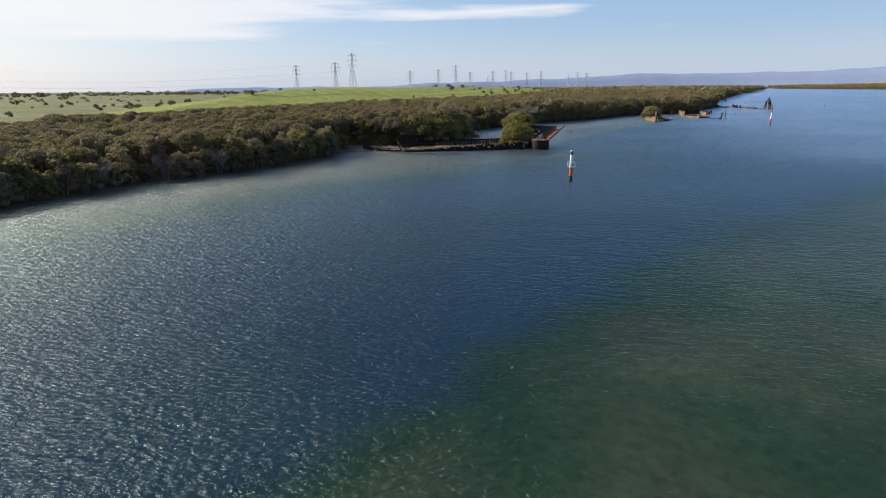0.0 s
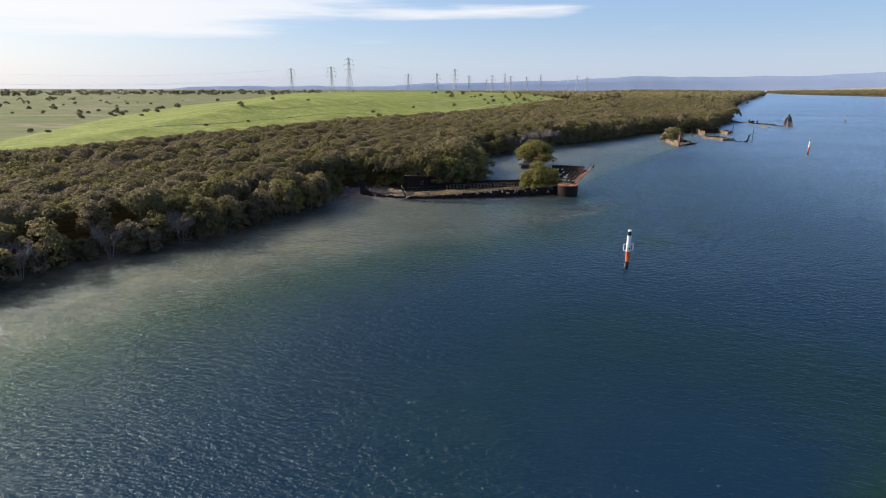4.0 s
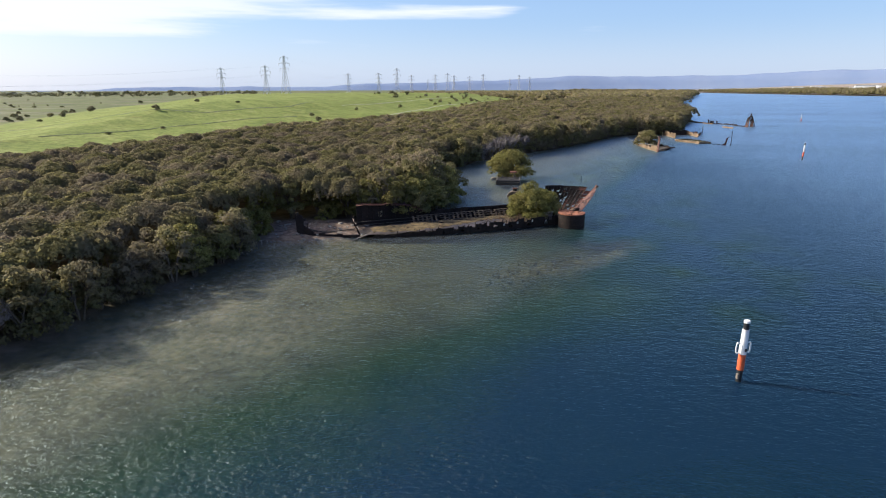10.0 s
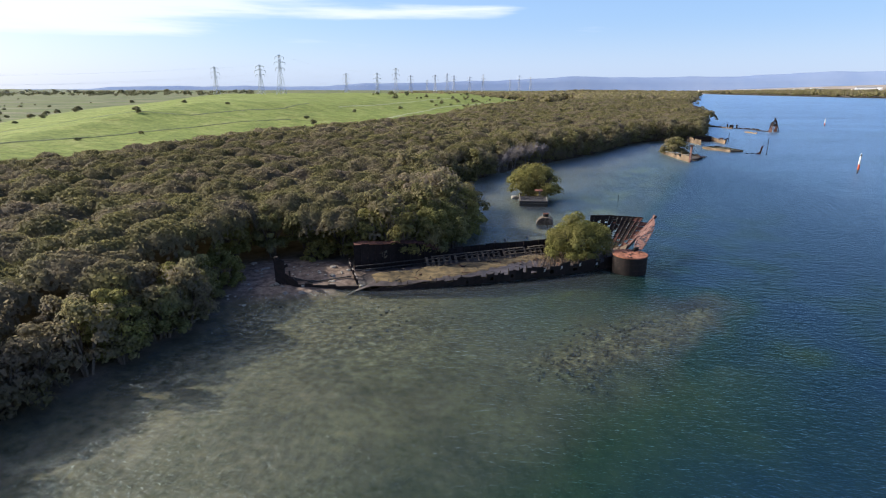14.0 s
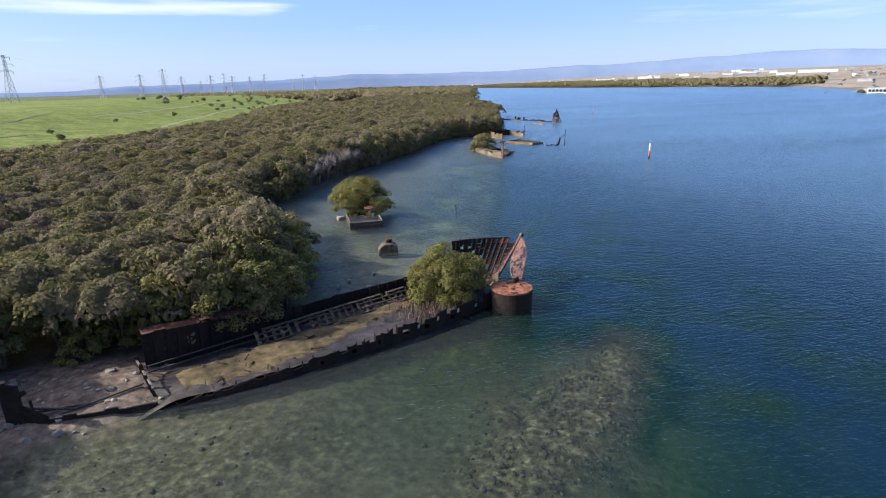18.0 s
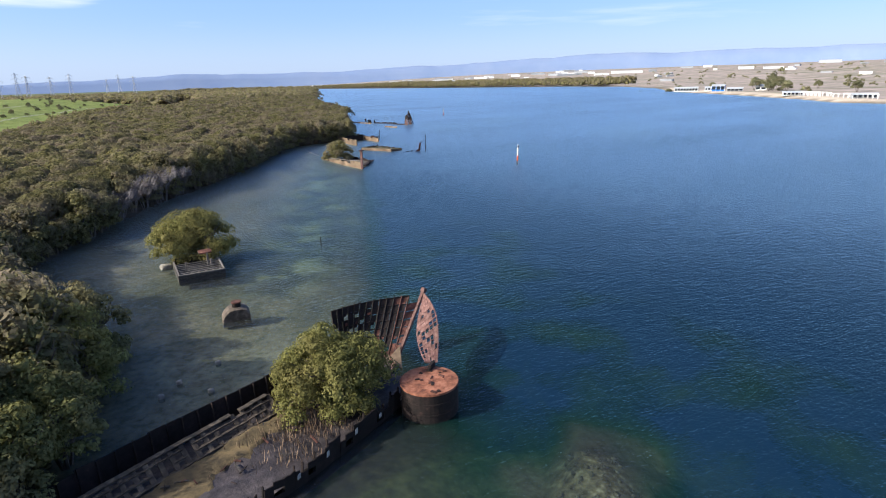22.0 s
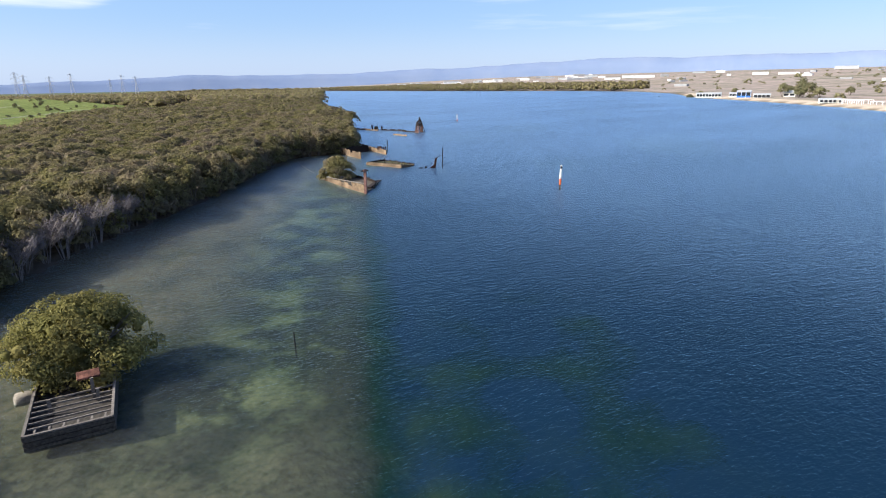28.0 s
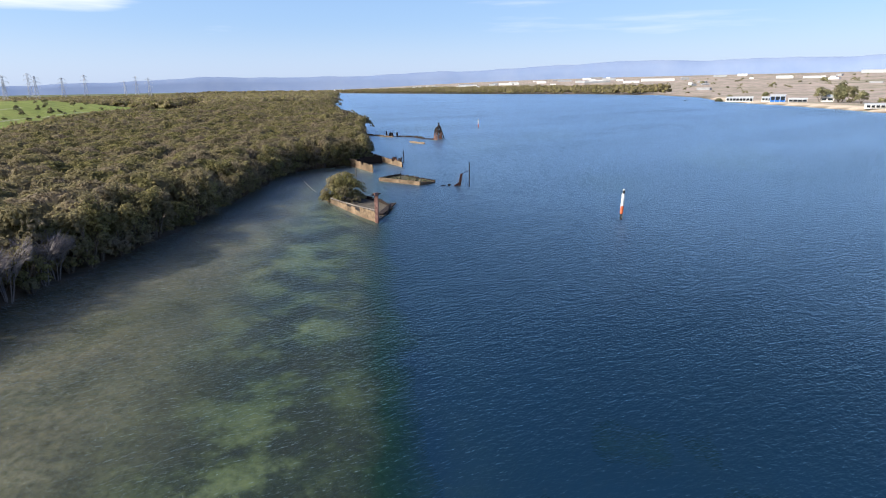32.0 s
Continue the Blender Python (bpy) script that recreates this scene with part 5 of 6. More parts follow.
for i, (x, y, rad, high) in enumerate(((-8.4, 157.3, 3.0, 6.8), (-5.0, 158.9, 3.0, 6.4), (-2.4, 161.9, 2.8, 6.0), (-13.2, 157.2, 2.6, 6.6), (-21.5, 161.0, 2.8, 7.6), (-25.5, 158.6, 2.6, 7.2), (-29.5, 156.0, 2.5, 7.0), (-17.0, 163.5, 3.0, 8.4), (-4.0, 166.8, 3.7, 7.6), (-3.0, 173.6, 3.7, 7.4), (-5.2, 181.0, 3.4, 7.4), (-10.0, 170.5, 3.2, 8.8))):
    solo_tree(x, y, 0.3, 300 + i, rad, 1.8, high, 56, 125, 0.125, MAT_LEAF_OLIVE if i % 3 else MAT_LEAF_GREEN, "tall dense mangrove on the bank behind the wreck")


def floor_fill(parent, pts, z, mat, name="mud_fill"):
    bm = bmesh.new()
    bm.faces.new([bm.verts.new((x, y, z)) for x, y in pts])
    ext = bmesh.ops.extrude_face_region(bm, geom=bm.faces[:])
    for v in ext["geom"]:
        if isinstance(v, bmesh.types.BMVert):
            v.co.z -= 0.6
    part(name, bm, mat, parent)


for i, (x, y, rad, high) in enumerate(((-28.3, 147.6, 2.3, 4.6), (-29.6, 143.4, 2.6, 5.4), (-29.0, 139.0, 2.7, 5.6), (-28.6, 134.8, 2.4, 4.8), (-31.2, 131.0, 2.6, 5.4), (0.6, 178.0, 3.3, 6.2), (-0.4, 171.4, 3.4, 6.6))):
    solo_tree(x, y, 0.2, 340 + i, rad, 0.7, high, 50, 110, 0.13, MAT_LEAF_OLIVE if i % 2 else MAT_LEAF_GREEN, "bushy mangrove leaning out over the water's edge")


def timber_hulk():
    ob = thing("timber_hulk", 14.5, 196.2, 0, -3)
    tagged(ob, "square sunken timber hulk with open grey deck beams", "hulk")
    r = random.Random(8)
    for a, b in (((-2.9, -3.1), (2.1, -3.5)), ((2.1, -3.5), (2.9, 4.6)), ((-2.9, -3.1), (-2.3, 4.8)), ((-2.3, 4.8), (2.9, 4.6))):
        for j, z in enumerate((0.05, 0.42, 0.8)):
            bm = bmesh.new()
            add_beam(bm, (*a, z), (*b, z), 0.2, 0.32)
            part("side_plank", bm, MAT_TIMBER_DARK, ob)
        bm = bmesh.new()
        add_beam(bm, (*a, 1.04), (*b, 1.04), 0.18, 0.1)
        part("rail", bm, MAT_BEAM, ob)
    for i in range(7):
        f = i / 6
        y = -3.0 + f * 4.6
        bm = bmesh.new()
        add_beam(bm, (-2.75 + 0.33 * f, y, 1.0), (2.15 + 0.45 * f, y - 0.3, 1.0 + r.uniform(-0.05, 0.03)), 0.1, 0.1)
        part("deck_beam", bm, MAT_BEAM, ob)
    for i in range(6):
        x = -2.3 + i * 0.8
        bm = bmesh.new()
        add_beam(bm, (x, -3.1 - 0.06 * i, 1.02), (x + 0.06, -2.55 - 0.05 * i, 1.02), 0.12, 0.12)
        part("carling", bm, MAT_BEAM, ob)
    # dark sheet added under the beams, painting the shade in the gaps
    floor_fill(ob, [(-2.8, -3.0), (2.0, -3.4), (2.8, 4.5), (-2.2, 4.7)], 0.3, MAT_TIMBER_DARK, "silt")
    for x, y, h in ((-1.5, 0.3, 1.6), (1.2, 1.1, 2.1), (1.45, 0.4, 1.5)):
        bm = bmesh.new()
        add_beam(bm, (x, y, 0.4), (x + 0.05, y, h), 0.22, 0.22)
        part("post", bm, MAT_TIMBER, ob)
    bm = bmesh.new()
    add_box(bm, 1.1, 1.6, 2.2, 1.5, 0.9, 0.18, Matrix.Rotation(0.25, 4, "X"), 0.03)
    part("rusted_plate", bm, MAT_RUST, ob)


timber_hulk()


def rounded_block(name, x, y, z, sx, sy, sz, mat, label, category, seed, rz=0.0):
    """A worn, uneven block."""
    ob = thing(name, x, y, 0, rz)
    bm = bmesh.new()
    bmesh.ops.create_icosphere(bm, subdivisions=3, radius=1.0)
    r = np.random.RandomState(seed)
    o = r.uniform(0, 50, 3)
    for v in bm.verts:
        d = v.co.normalized()
        k = 1 / max(abs(d.x), abs(d.y), abs(d.z)) ** 0.72
        v.co = Vector((d.x * sx * k, d.y * sy * k, d.z * sz * k)) * (0.9 + 0.16 * noise.noise(d * 2.2 + Vector(o))) + Vector((0, 0, z))
    part("block", bm, mat, ob, smooth=True)
    return tagged(ob, label, category)


MAT_STONE = varied("weathered grey-brown concrete", [(0.3, (0.13, 0.115, 0.095)), (0.55, (0.27, 0.245, 0.205)), (0.75, (0.36, 0.335, 0.29))], scale=2.5, bump=0.6, bump_scale=9, second=0.3)
rounded_block("concrete_block", 11.6, 201.1, 0.12, 0.8, 0.6, 0.48, MAT_STONE, "pale worn concrete block awash beside the hulk", "block", 5)


def boiler():
    ob = thing("old_boiler", 13.4, 178.9, 0, -14)
    tagged(ob, "half-sunken rusted boiler with a short round neck", "boiler")
    bm = bmesh.new()
    prof = [(-1.4, -0.5), (-1.36, 0.3), (-1.1, 0.72), (-0.62, 1.12), (-0.2, 1.2), (0.5, 1.2), (1.02, 1.0), (1.28, 0.5), (1.35, -0.5)]
    rings = []
    for y, s in ((-0.95, 0.93), (-0.8, 1.0), (0.75, 1.0), (0.9, 0.92)):
        rings.append([bm.verts.new((x * s, y, z * s)) for x, z in prof])
    for a, b in zip(rings, rings[1:]):
        for i in range(len(prof) - 1):
            bm.faces.new((a[i], a[i + 1], b[i + 1], b[i]))
    bm.faces.new(rings[0])
    bm.faces.new(rings[-1][::-1])
    part("shell", bm, varied("barnacled brown iron", [(0.3, (0.045, 0.034, 0.026)), (0.55, (0.12, 0.092, 0.07)), (0.75, (0.21, 0.175, 0.14))], scale=2.4, bump=0.8, bump_scale=9, second=0.3), ob)
    bm = bmesh.new()
    bmesh.ops.create_cone(bm, cap_ends=True, segments=20, radius1=0.46, radius2=0.4, depth=0.6, matrix=Matrix.Translation((0.1, 0, 1.35)))
    part("neck", bm, MAT_RUST_SHADED, ob)
    bm = bmesh.new()
    bmesh.ops.create_cone(bm, cap_ends=True, segments=20, radius1=0.5, radius2=0.48, depth=0.12, matrix=Matrix.Translation((0.1, 0, 1.66)))
    part("flange", bm, MAT_RUST, ob)


boiler()


# ---- channel beacons ----
def beacon(x, y, h, turn, lean=0.0):
    ob = thing("channel_beacon", x, y, 0, turn)
    ob.matrix_world = pose(x, y, 0, lean, 0, turn)
    tagged(ob, "white and orange-red channel pile with black cap", "beacon", "channel beacons")

    def tube(name, z0, z1, r0, r1, mat, parent=ob):
        bm = bmesh.new()
        bmesh.ops.create_cone(bm, cap_ends=True, segments=20, radius1=r0, radius2=r1, depth=z1 - z0, matrix=Matrix.Translation((0, 0, (z0 + z1) / 2)))
        return part(name, bm, mat, parent)
    tube("pile", -3.0, 0.24 * h, 0.2, 0.2, MAT_BLACK)
    tube("red_band", 0.2 * h, 0.46 * h, 0.25, 0.25, MAT_ORANGE)
    tube("sleeve", 0.46 * h, 0.86 * h, 0.27, 0.23, MAT_WHITE)
    cap = tube("cap", 0.86 * h, 0.965 * h, 0.2, 0.2, MAT_BLACK)
    tube("lid", 0.965 * h, h, 0.22, 0.2, MAT_WHITE, cap)
    for s in (-1, 1):
        bm = bmesh.new()
        pts = [(0.22 * s, 0, 0.63 * h), (0.52 * s, 0, 0.65 * h), (0.58 * s, 0, 0.62 * h), (0.58 * s, 0, 0.5 * h), (0.5 * s, 0, 0.475 * h), (0.22 * s, 0, 0.49 * h)]
        add_tube(bm, pts, 0.05, 6)
        part("handrail", bm, MAT_WHITE, ob)
    bm = bmesh.new()
    add_box(bm, 0.02, -0.26, 0.54 * h, 0.16, 0.08, 0.22, None, 0.01)
    part("plate", bm, MAT_BLACK, ob)
    bm = bmesh.new()
    add_box(bm, -0.22, -0.1, 0.1 * h, 0.16, 0.22, 0.4, None, 0.02)
    part("fender", bm, MAT_TIMBER, ob)


beacon(19.8, 104.3, 4.8, 10)
beacon(105.9, 235.4, 5.2, 35, 2)
beacon(220.6, 421.4, 5.0, 35)


def pole(name, x, y, h, r, mat, label, lean=0.0):
    ob = thing(name, x, y, 0)
    bm = bmesh.new()
    add_bar(bm, (0, 0, -1.5), (lean, 0, h), r, r * 0.8, 8)
    part("shaft", bm, mat, ob)
    return tagged(ob, label, "pole")


pole("post", 31.25, 197.3, 1.4, 0.09, MAT_BLACK, "short dark post standing in the shallows", -0.06)
pole("post", 92.0, 307.0, 3.0, 0.13, MAT_TIMBER, "grey timber post by the iron hull", 0.05)
pole("iron_post", 105.8, 277.7, 5.6, 0.12, MAT_RUST_SHADED, "tall thin rusted iron post in the river", 0.12)
pole("iron_post", 116.2, 324.0, 4.0, 0.14, MAT_RUST_SHADED, "rusted iron post behind the sunken hulls")
for x, y, h in ((4.0, 167.0, 0.35), (5.6, 168.5, 0.3), (9.0, 170.0, 0.25), (7.2, 165.6, 0.3)):
    rounded_block("rock", x, y, 0.0, 0.25, 0.2, h, MAT_STONE, "small dark rock awash in the sheltered shallows", "rock", int(x * 7))


# ---- far wrecks ----
def wall_run(parent, name, pts, h0, h1, mat, r, torn=0.15, ribs=True, step=1.4, thick=0.12):
    """A run of plates along a bent line, from height h0 to h1, with ribs inside."""
    for (ax, ay), (bx, by), i in zip(pts, pts[1:], range(99)):
        n = max(1, int(math.hypot(bx - ax, by - ay) / step))
        for k in range(n):
            f0, f1 = k / n, (k + 1) / n
            g = (i + (f0 + f1) / 2) / (len(pts) - 1)
            h = (h0 + (h1 - h0) * g) * r.uniform(0.9, 1.05) * (r.uniform(0.5, 0.8) if r.random() < torn else 1)
            p, q = (ax + (bx - ax) * f0, ay + (by - ay) * f0), (ax + (bx - ax) * f1, ay + (by - ay) * f1)
            bm = bmesh.new()
            add_plate(bm, [(*p, -0.6), (*q, -0.6), (*q, h), (*p, h * r.uniform(0.92, 1.0))], thick)
            part(name, bm, mat, parent)
            if ribs and k % 2 == 0:
                bm = bmesh.new()
                add_beam(bm, (*p, -0.2), (p[0], p[1], h + r.uniform(0.05, 0.35)), 0.14, 0.22)
                part("rib", bm, MAT_RUST_SHADED, parent)


def pointed_hull():
    r = random.Random(21)
    ob = thing("iron_hull", 72, 259, 0)
    tagged(ob, "rusted ochre iron hull with a tall sharp stem", "shipwreck")
    left = [(0, 0), (0.0, 6), (0.3, 12), (0.8, 19), (1.6, 27)]
    right = [(0.3, 0.6), (4.6, 4.6), (8.2, 9.8), (9.0, 16), (7.5, 25)]
    wall_run(ob, "hull_plate", left, 2.0, 0.55, MAT_OCHRE, r, 0.06, False, 1.6)
    wall_run(ob, "hull_plate", right[1:], 0.45, 0.95, MAT_RUST_SHADED, r, 0.2, True, 1.6)
    floor_fill(ob, left + right[::-1], 0.12, varied("wet silt", [(0.3, (0.04, 0.035, 0.028)), (0.7, (0.12, 0.1, 0.075))], scale=1.2, bump=0.6, second=0.3))
    bm = bmesh.new()
    add_beam(bm, (0, -0.15, -0.6), (0.25, 0.1, 4.6), 0.55, 0.5)
    add_beam(bm, (0.2, 0.1, 4.6), (0.2, 0.15, 5.1), 0.7, 0.45)
    part("stem", bm, MAT_RUST_RED, ob)
    bm = bmesh.new()
    add_beam(bm, (-0.55, 0.2, 4.75), (1.15, 0.25, 4.85), 0.18, 0.25)
    part("stem_head", bm, MAT_RUST_SHADED, ob)
    for z, a, b in ((2.15, left, 0.12), (0.6, right[1:], 0.12)):
        bm = bmesh.new()
        for i, (p, q) in enumerate(zip(a, a[1:])):
            f = z * (1 - 0.16 * i)
            add_beam(bm, (*p, f), (*q, f - z * 0.16), b * 2, b)
        part("gunwale", bm, MAT_TIMBER if a is left else MAT_RUST_SHADED, ob)
    bm = bmesh.new()
    add_beam(bm, (3.0, 4.2, 0.35), (9.8, 11.2, 0.4), 1.1, 0.2)
    part("fallen_plate", bm, MAT_RUST_SHADED, ob)


pointed_hull()


def raft_hull():
    r = random.Random(22)
    ob = thing("sunken_lighter", 98, 293, 0)
    tagged(ob, "low sunken barge with mossy broken deck inside pale sides", "hulk")
    edge = [(-4.0, 5.5), (0.2, -6.4), (5.2, -5.2), (3.6, 8.0), (-4.0, 5.5)]
    wall_run(ob, "side_plank", edge[:2], 0.85, 0.95, MAT_OCHRE, r, 0.05, False, 1.5, 0.3)
    wall_run(ob, "side_plank", edge[1:3], 0.8, 0.35, MAT_OCHRE, r, 0.1, False, 1.3, 0.3)
    wall_run(ob, "side_plank", edge[2:], 0.6, 0.9, MAT_RUST_SHADED, r, 0.3, True, 1.0, 0.25)
    moss = varied("mossy rubble", [(0.3, (0.03, 0.03, 0.018)), (0.6, (0.09, 0.085, 0.04)), (0.8, (0.2, 0.17, 0.1))], scale=2, bump=0.8, per_object=0.3)
    floor_fill(ob, edge[:4], 0.35, moss, "silt")
    for i in range(46):
        x, y = r.uniform(-3.2, 4.2), r.uniform(-5.2, 6.0)
        if x < -3.5 + (5.5 - y) * 0.33:
            continue
        bm = bmesh.new()
        add_beam(bm, (x, y, 0.3), (x + r.uniform(-1, 1), y + r.uniform(-1, 1), r.uniform(0.5, 1.1)), r.uniform(0.12, 0.4), r.uniform(0.1, 0.3))
        part("broken_timber", bm, moss if i % 3 else MAT_TIMBER, ob)


raft_hull()


def side_wall(name, x, y, pts, h0, h1, mat, label, seed, ribs=True, torn=0.1):
    r = random.Random(seed)
    ob = thing(name, x, y, 0)
    wall_run(ob, "hull_plate", pts, h0, h1, mat, r, torn, ribs, 1.6, 0.25)
    return tagged(ob, label, "shipwreck")


side_wall("hull_side", 99.5, 312, [(0, 0), (0.6, 8), (1.6, 18)], 2.0, 2.3, MAT_OCHRE, "pale rusted side of a sunken iron hull under mangroves", 23, False)
side_wall("hull_side", 101, 326, [(0, 2), (5, 3.5), (10, 2)], 1.8, 2.3, MAT_RUST_SHADED, "dark inner side of a sunken iron hull", 24)
side_wall("hull_side", 111, 316, [(0, 0), (1.5, 14), (4.2, 29)], 1.5, 1.9, MAT_OCHRE, "long ochre hull side with broken ribs", 25, True, 0.25)
side_wall("hull_side", 152.8, 369, [(0, 0), (-0.8, 10)], 0.7, 0.7, MAT_OCHRE, "low ochre remnant of a hull awash", 26, False)
side_wall("hull_side", 159, 405, [(0, 0), (-3, 20), (-10, 36)], 0.6, 0.9, MAT_OCHRE, "low line of hull plates beside the mangroves", 27)
side_wall("hull_side", 164.8, 388, [(0, 0), (1.4, 10), (-4, 22)], 1.1, 0.5, MAT_RUST_SHADED, "dark low line of rusted hull remains", 28, True, 0.3)
side_wall("hull_side", 168, 380, [(-1, 2), (-3, 8)], 0.6, 0.4, MAT_RUST_SHADED, "dark awash plates beside the broken bow", 29, False, 0.3)


def bow_remains():
    """The upright, rusted-through bow of a far wreck."""
    r = random.Random(31)
    ob = thing("broken_bow", 168.6, 380.5, 0, 20)
    tagged(ob, "tall broken ship's bow, rusted through, standing in the river", "shipwreck")

    def at(side_, f, g):
        return Vector((side_ * (2.6 - 0.6 * f) * (1 - 0.6 * g), 1.2 * g + 2.6 * f * (1 - 0.5 * g), -0.5 + 6.0 * g - 0.8 * f * g))
    for s in (-1, 1):
        for i in range(4):
            bm = bmesh.new()
            for j in range(5):
                add_beam(bm, at(s, i / 3, j / 5), at(s, i / 3, (j + 1) / 5), 0.22, 0.3)
            part("bow_frame", bm, MAT_RUST_SHADED, ob)
        for j in range(5):
            for i in range(3):
                if r.random() < 0.75:
                    bm = bmesh.new()
                    add_plate(bm, [at(s, i / 3, j / 5), at(s, (i + 1) / 3, j / 5), at(s, (i + 1) / 3, (j + 1) / 5), at(s, i / 3, (j + 1) / 5)], 0.1)
                    part("bow_plate", bm, MAT_RUST_RED if j < 3 else MAT_RUST_SHADED, ob)
    bm = bmesh.new()
    add_beam(bm, (-0.3, 1.2, 5.2), (0.1, 1.3, 7.1), 0.5, 0.5)
    add_beam(bm, (-1.4, 1.0, 5.1), (1.0, 1.4, 5.7), 0.45, 0.5)
    part("stem_head", bm, MAT_RUST_SHADED, ob)


bow_remains()


def stem_piece():
    ob = thing("sunken_boat", 105.4, 280.6, 0)
    tagged(ob, "leaning rusted stem of a sunken boat", "shipwreck")
    bm = bmesh.new()
    add_beam(bm, (-0.3, 0, -0.5), (0.25, -0.2, 2.7), 0.35, 0.5)
    add_plate(bm, [(-1.6, 0.3, 0.0), (-0.1, 0, 0.0), (0.2, -0.15, 1.9), (-0.3, 0, 0.8)], 0.15)
    part("stem", bm, MAT_RUST, ob)
    bm = bmesh.new()
    add_bar(bm, (0.2, -0.2, 2.6), (0.5, -2.6, 3.7), 0.07)
    part("strut", bm, MAT_RUST_SHADED, ob)
    for x, y in ((-2.4, 1.0), (-3.6, 1.6), (-1.5, 2.2)):
        bm = bmesh.new()
        add_box(bm, x, y, 0.05, 0.9, 0.35, 0.35, Matrix.Rotation(x, 4, "Z"), 0.05)
        part("awash_plate", bm, MAT_RUST_SHADED, ob)
    ob = thing("wreck_machinery", 114.8, 325.5, 0)
    tagged(ob, "cluster of dark rusted machinery and frames awash", "shipwreck")
    r = random.Random(6)
    for i in range(9):
        bm = bmesh.new()
        x, y = r.uniform(-2.5, 2.0), r.uniform(-2, 3)
        add_beam(bm, (x, y, -0.3), (x + r.uniform(-0.7, 0.7), y + r.uniform(-1, 1), r.uniform(0.5, 1.9)), r.uniform(0.25, 0.6), r.uniform(0.2, 0.5))
        part("frame_piece", bm, MAT_RUST_SHADED if i % 2 else MAT_RUST, ob)
    ob = thing("wreck_machinery", 160.5, 410, 0)
    tagged(ob, "dark lumps of rusted machinery on the low hull line", "shipwreck")
    for i in range(6):
        bm = bmesh.new()
        x, y = r.uniform(-1.5, 1.5), r.uniform(-4, 3)
        add_beam(bm, (x, y, 0.2), (x + r.uniform(-0.4, 0.4), y, r.uniform(1.2, 2.3)), 0.5, 0.6)
        part("frame_piece", bm, MAT_RUST_SHADED, ob)


stem_piece()
pipe = thing("cable", 82.7, 324.6, 0)
bm = bmesh.new()
add_tube(bm, [(-9.2 * f, -36.5 * f, 0.95 - 0.6 * math.sin(math.pi * f)) for f in (i / 12 for i in range(13))], 0.055)
part("line", bm, MAT_TIMBER, pipe)
tagged(pipe, "grey slack mooring cable from the tree to the hull", "cable")


# ---- the mound: shrubs ----
shrub_kinds = []
for i in range(3):
    ob = new("shrub")
    c = new("crown", crown_mesh(90 + i, 1.6, 0.5, 2.1, 12, 26, 0.28, MAT_LEAF_GREY))
    t = new("stem", limbs_mesh(93 + i, 1.4, 1.8, MAT_BARK, 4, 2, 0.07, "stem"))
    c.parent = t.parent = ob
    shrub_kinds.append(tagged(ob, "dark grey-green shrub standing alone in the grass", "shrub", "shrubs on the mound"))
SHRUBS = [(-125, 331, 1.5), (-60, 362, 1.4), (-66, 377, 1.1), (-50, 434, 1.0), (-27, 500, 1.5), (-113, 268, 0.8), (-105, 291, 0.7), (-137, 408, 1.2), (-109, 392, 0.9),
          (-30, 690, 2.2), (-39, 643, 1.6), (-44, 660, 2.4), (-54, 629, 1.4), (-1, 580, 1.3), (36, 800, 2.0), (57, 800, 1.8), (-110, 187, 1.7), (-174, 258, 1.0), (-260, 396, 1.5),
          (-273, 445, 1.6), (-211, 383, 1.1), (-237, 444, 1.6), (-316, 616, 2.5), (-203, 284, 1.2), (-246, 447, 1.5), (-265, 446, 1.7), (-258, 427, 1.3), (-256, 478, 1.8), (-270, 534, 2.0),
          (2, 669, 1.5), (17, 707, 1.7), (38, 714, 1.5), (43, 699, 1.4), (76, 768, 1.6), (93, 775, 1.5), (69, 830, 1.8), (-389, 858, 2.6), (-300, 560, 2.0), (-280, 500, 1.6)]
rnd = random.Random(12)
for i in range(46):
    y = rnd.uniform(600, 900)
    SHRUBS.append((rnd.uniform(-60, 150 - (900 - y) * 0.42), y, rnd.uniform(0.8, 1.7)))
for i in range(22):
    y = rnd.uniform(250, 900)
    SHRUBS.append((-185 - (y - 250) * 0.42 - rnd.uniform(0, 130), y, rnd.uniform(0.8, 2.0)))
for i, (x, y, s) in enumerate(SHRUBS):
    place = pose(x, y, level(x, y) - 0.05, 0, 0, rnd.uniform(0, 360))
    ob = shrub_kinds[i] if i < 3 else copy_thing(shrub_kinds[i % 3], place)
    ob.matrix_world = place
    s *= 0.8
    ob.scale = (s, s, s * rnd.uniform(0.7, 1.0))


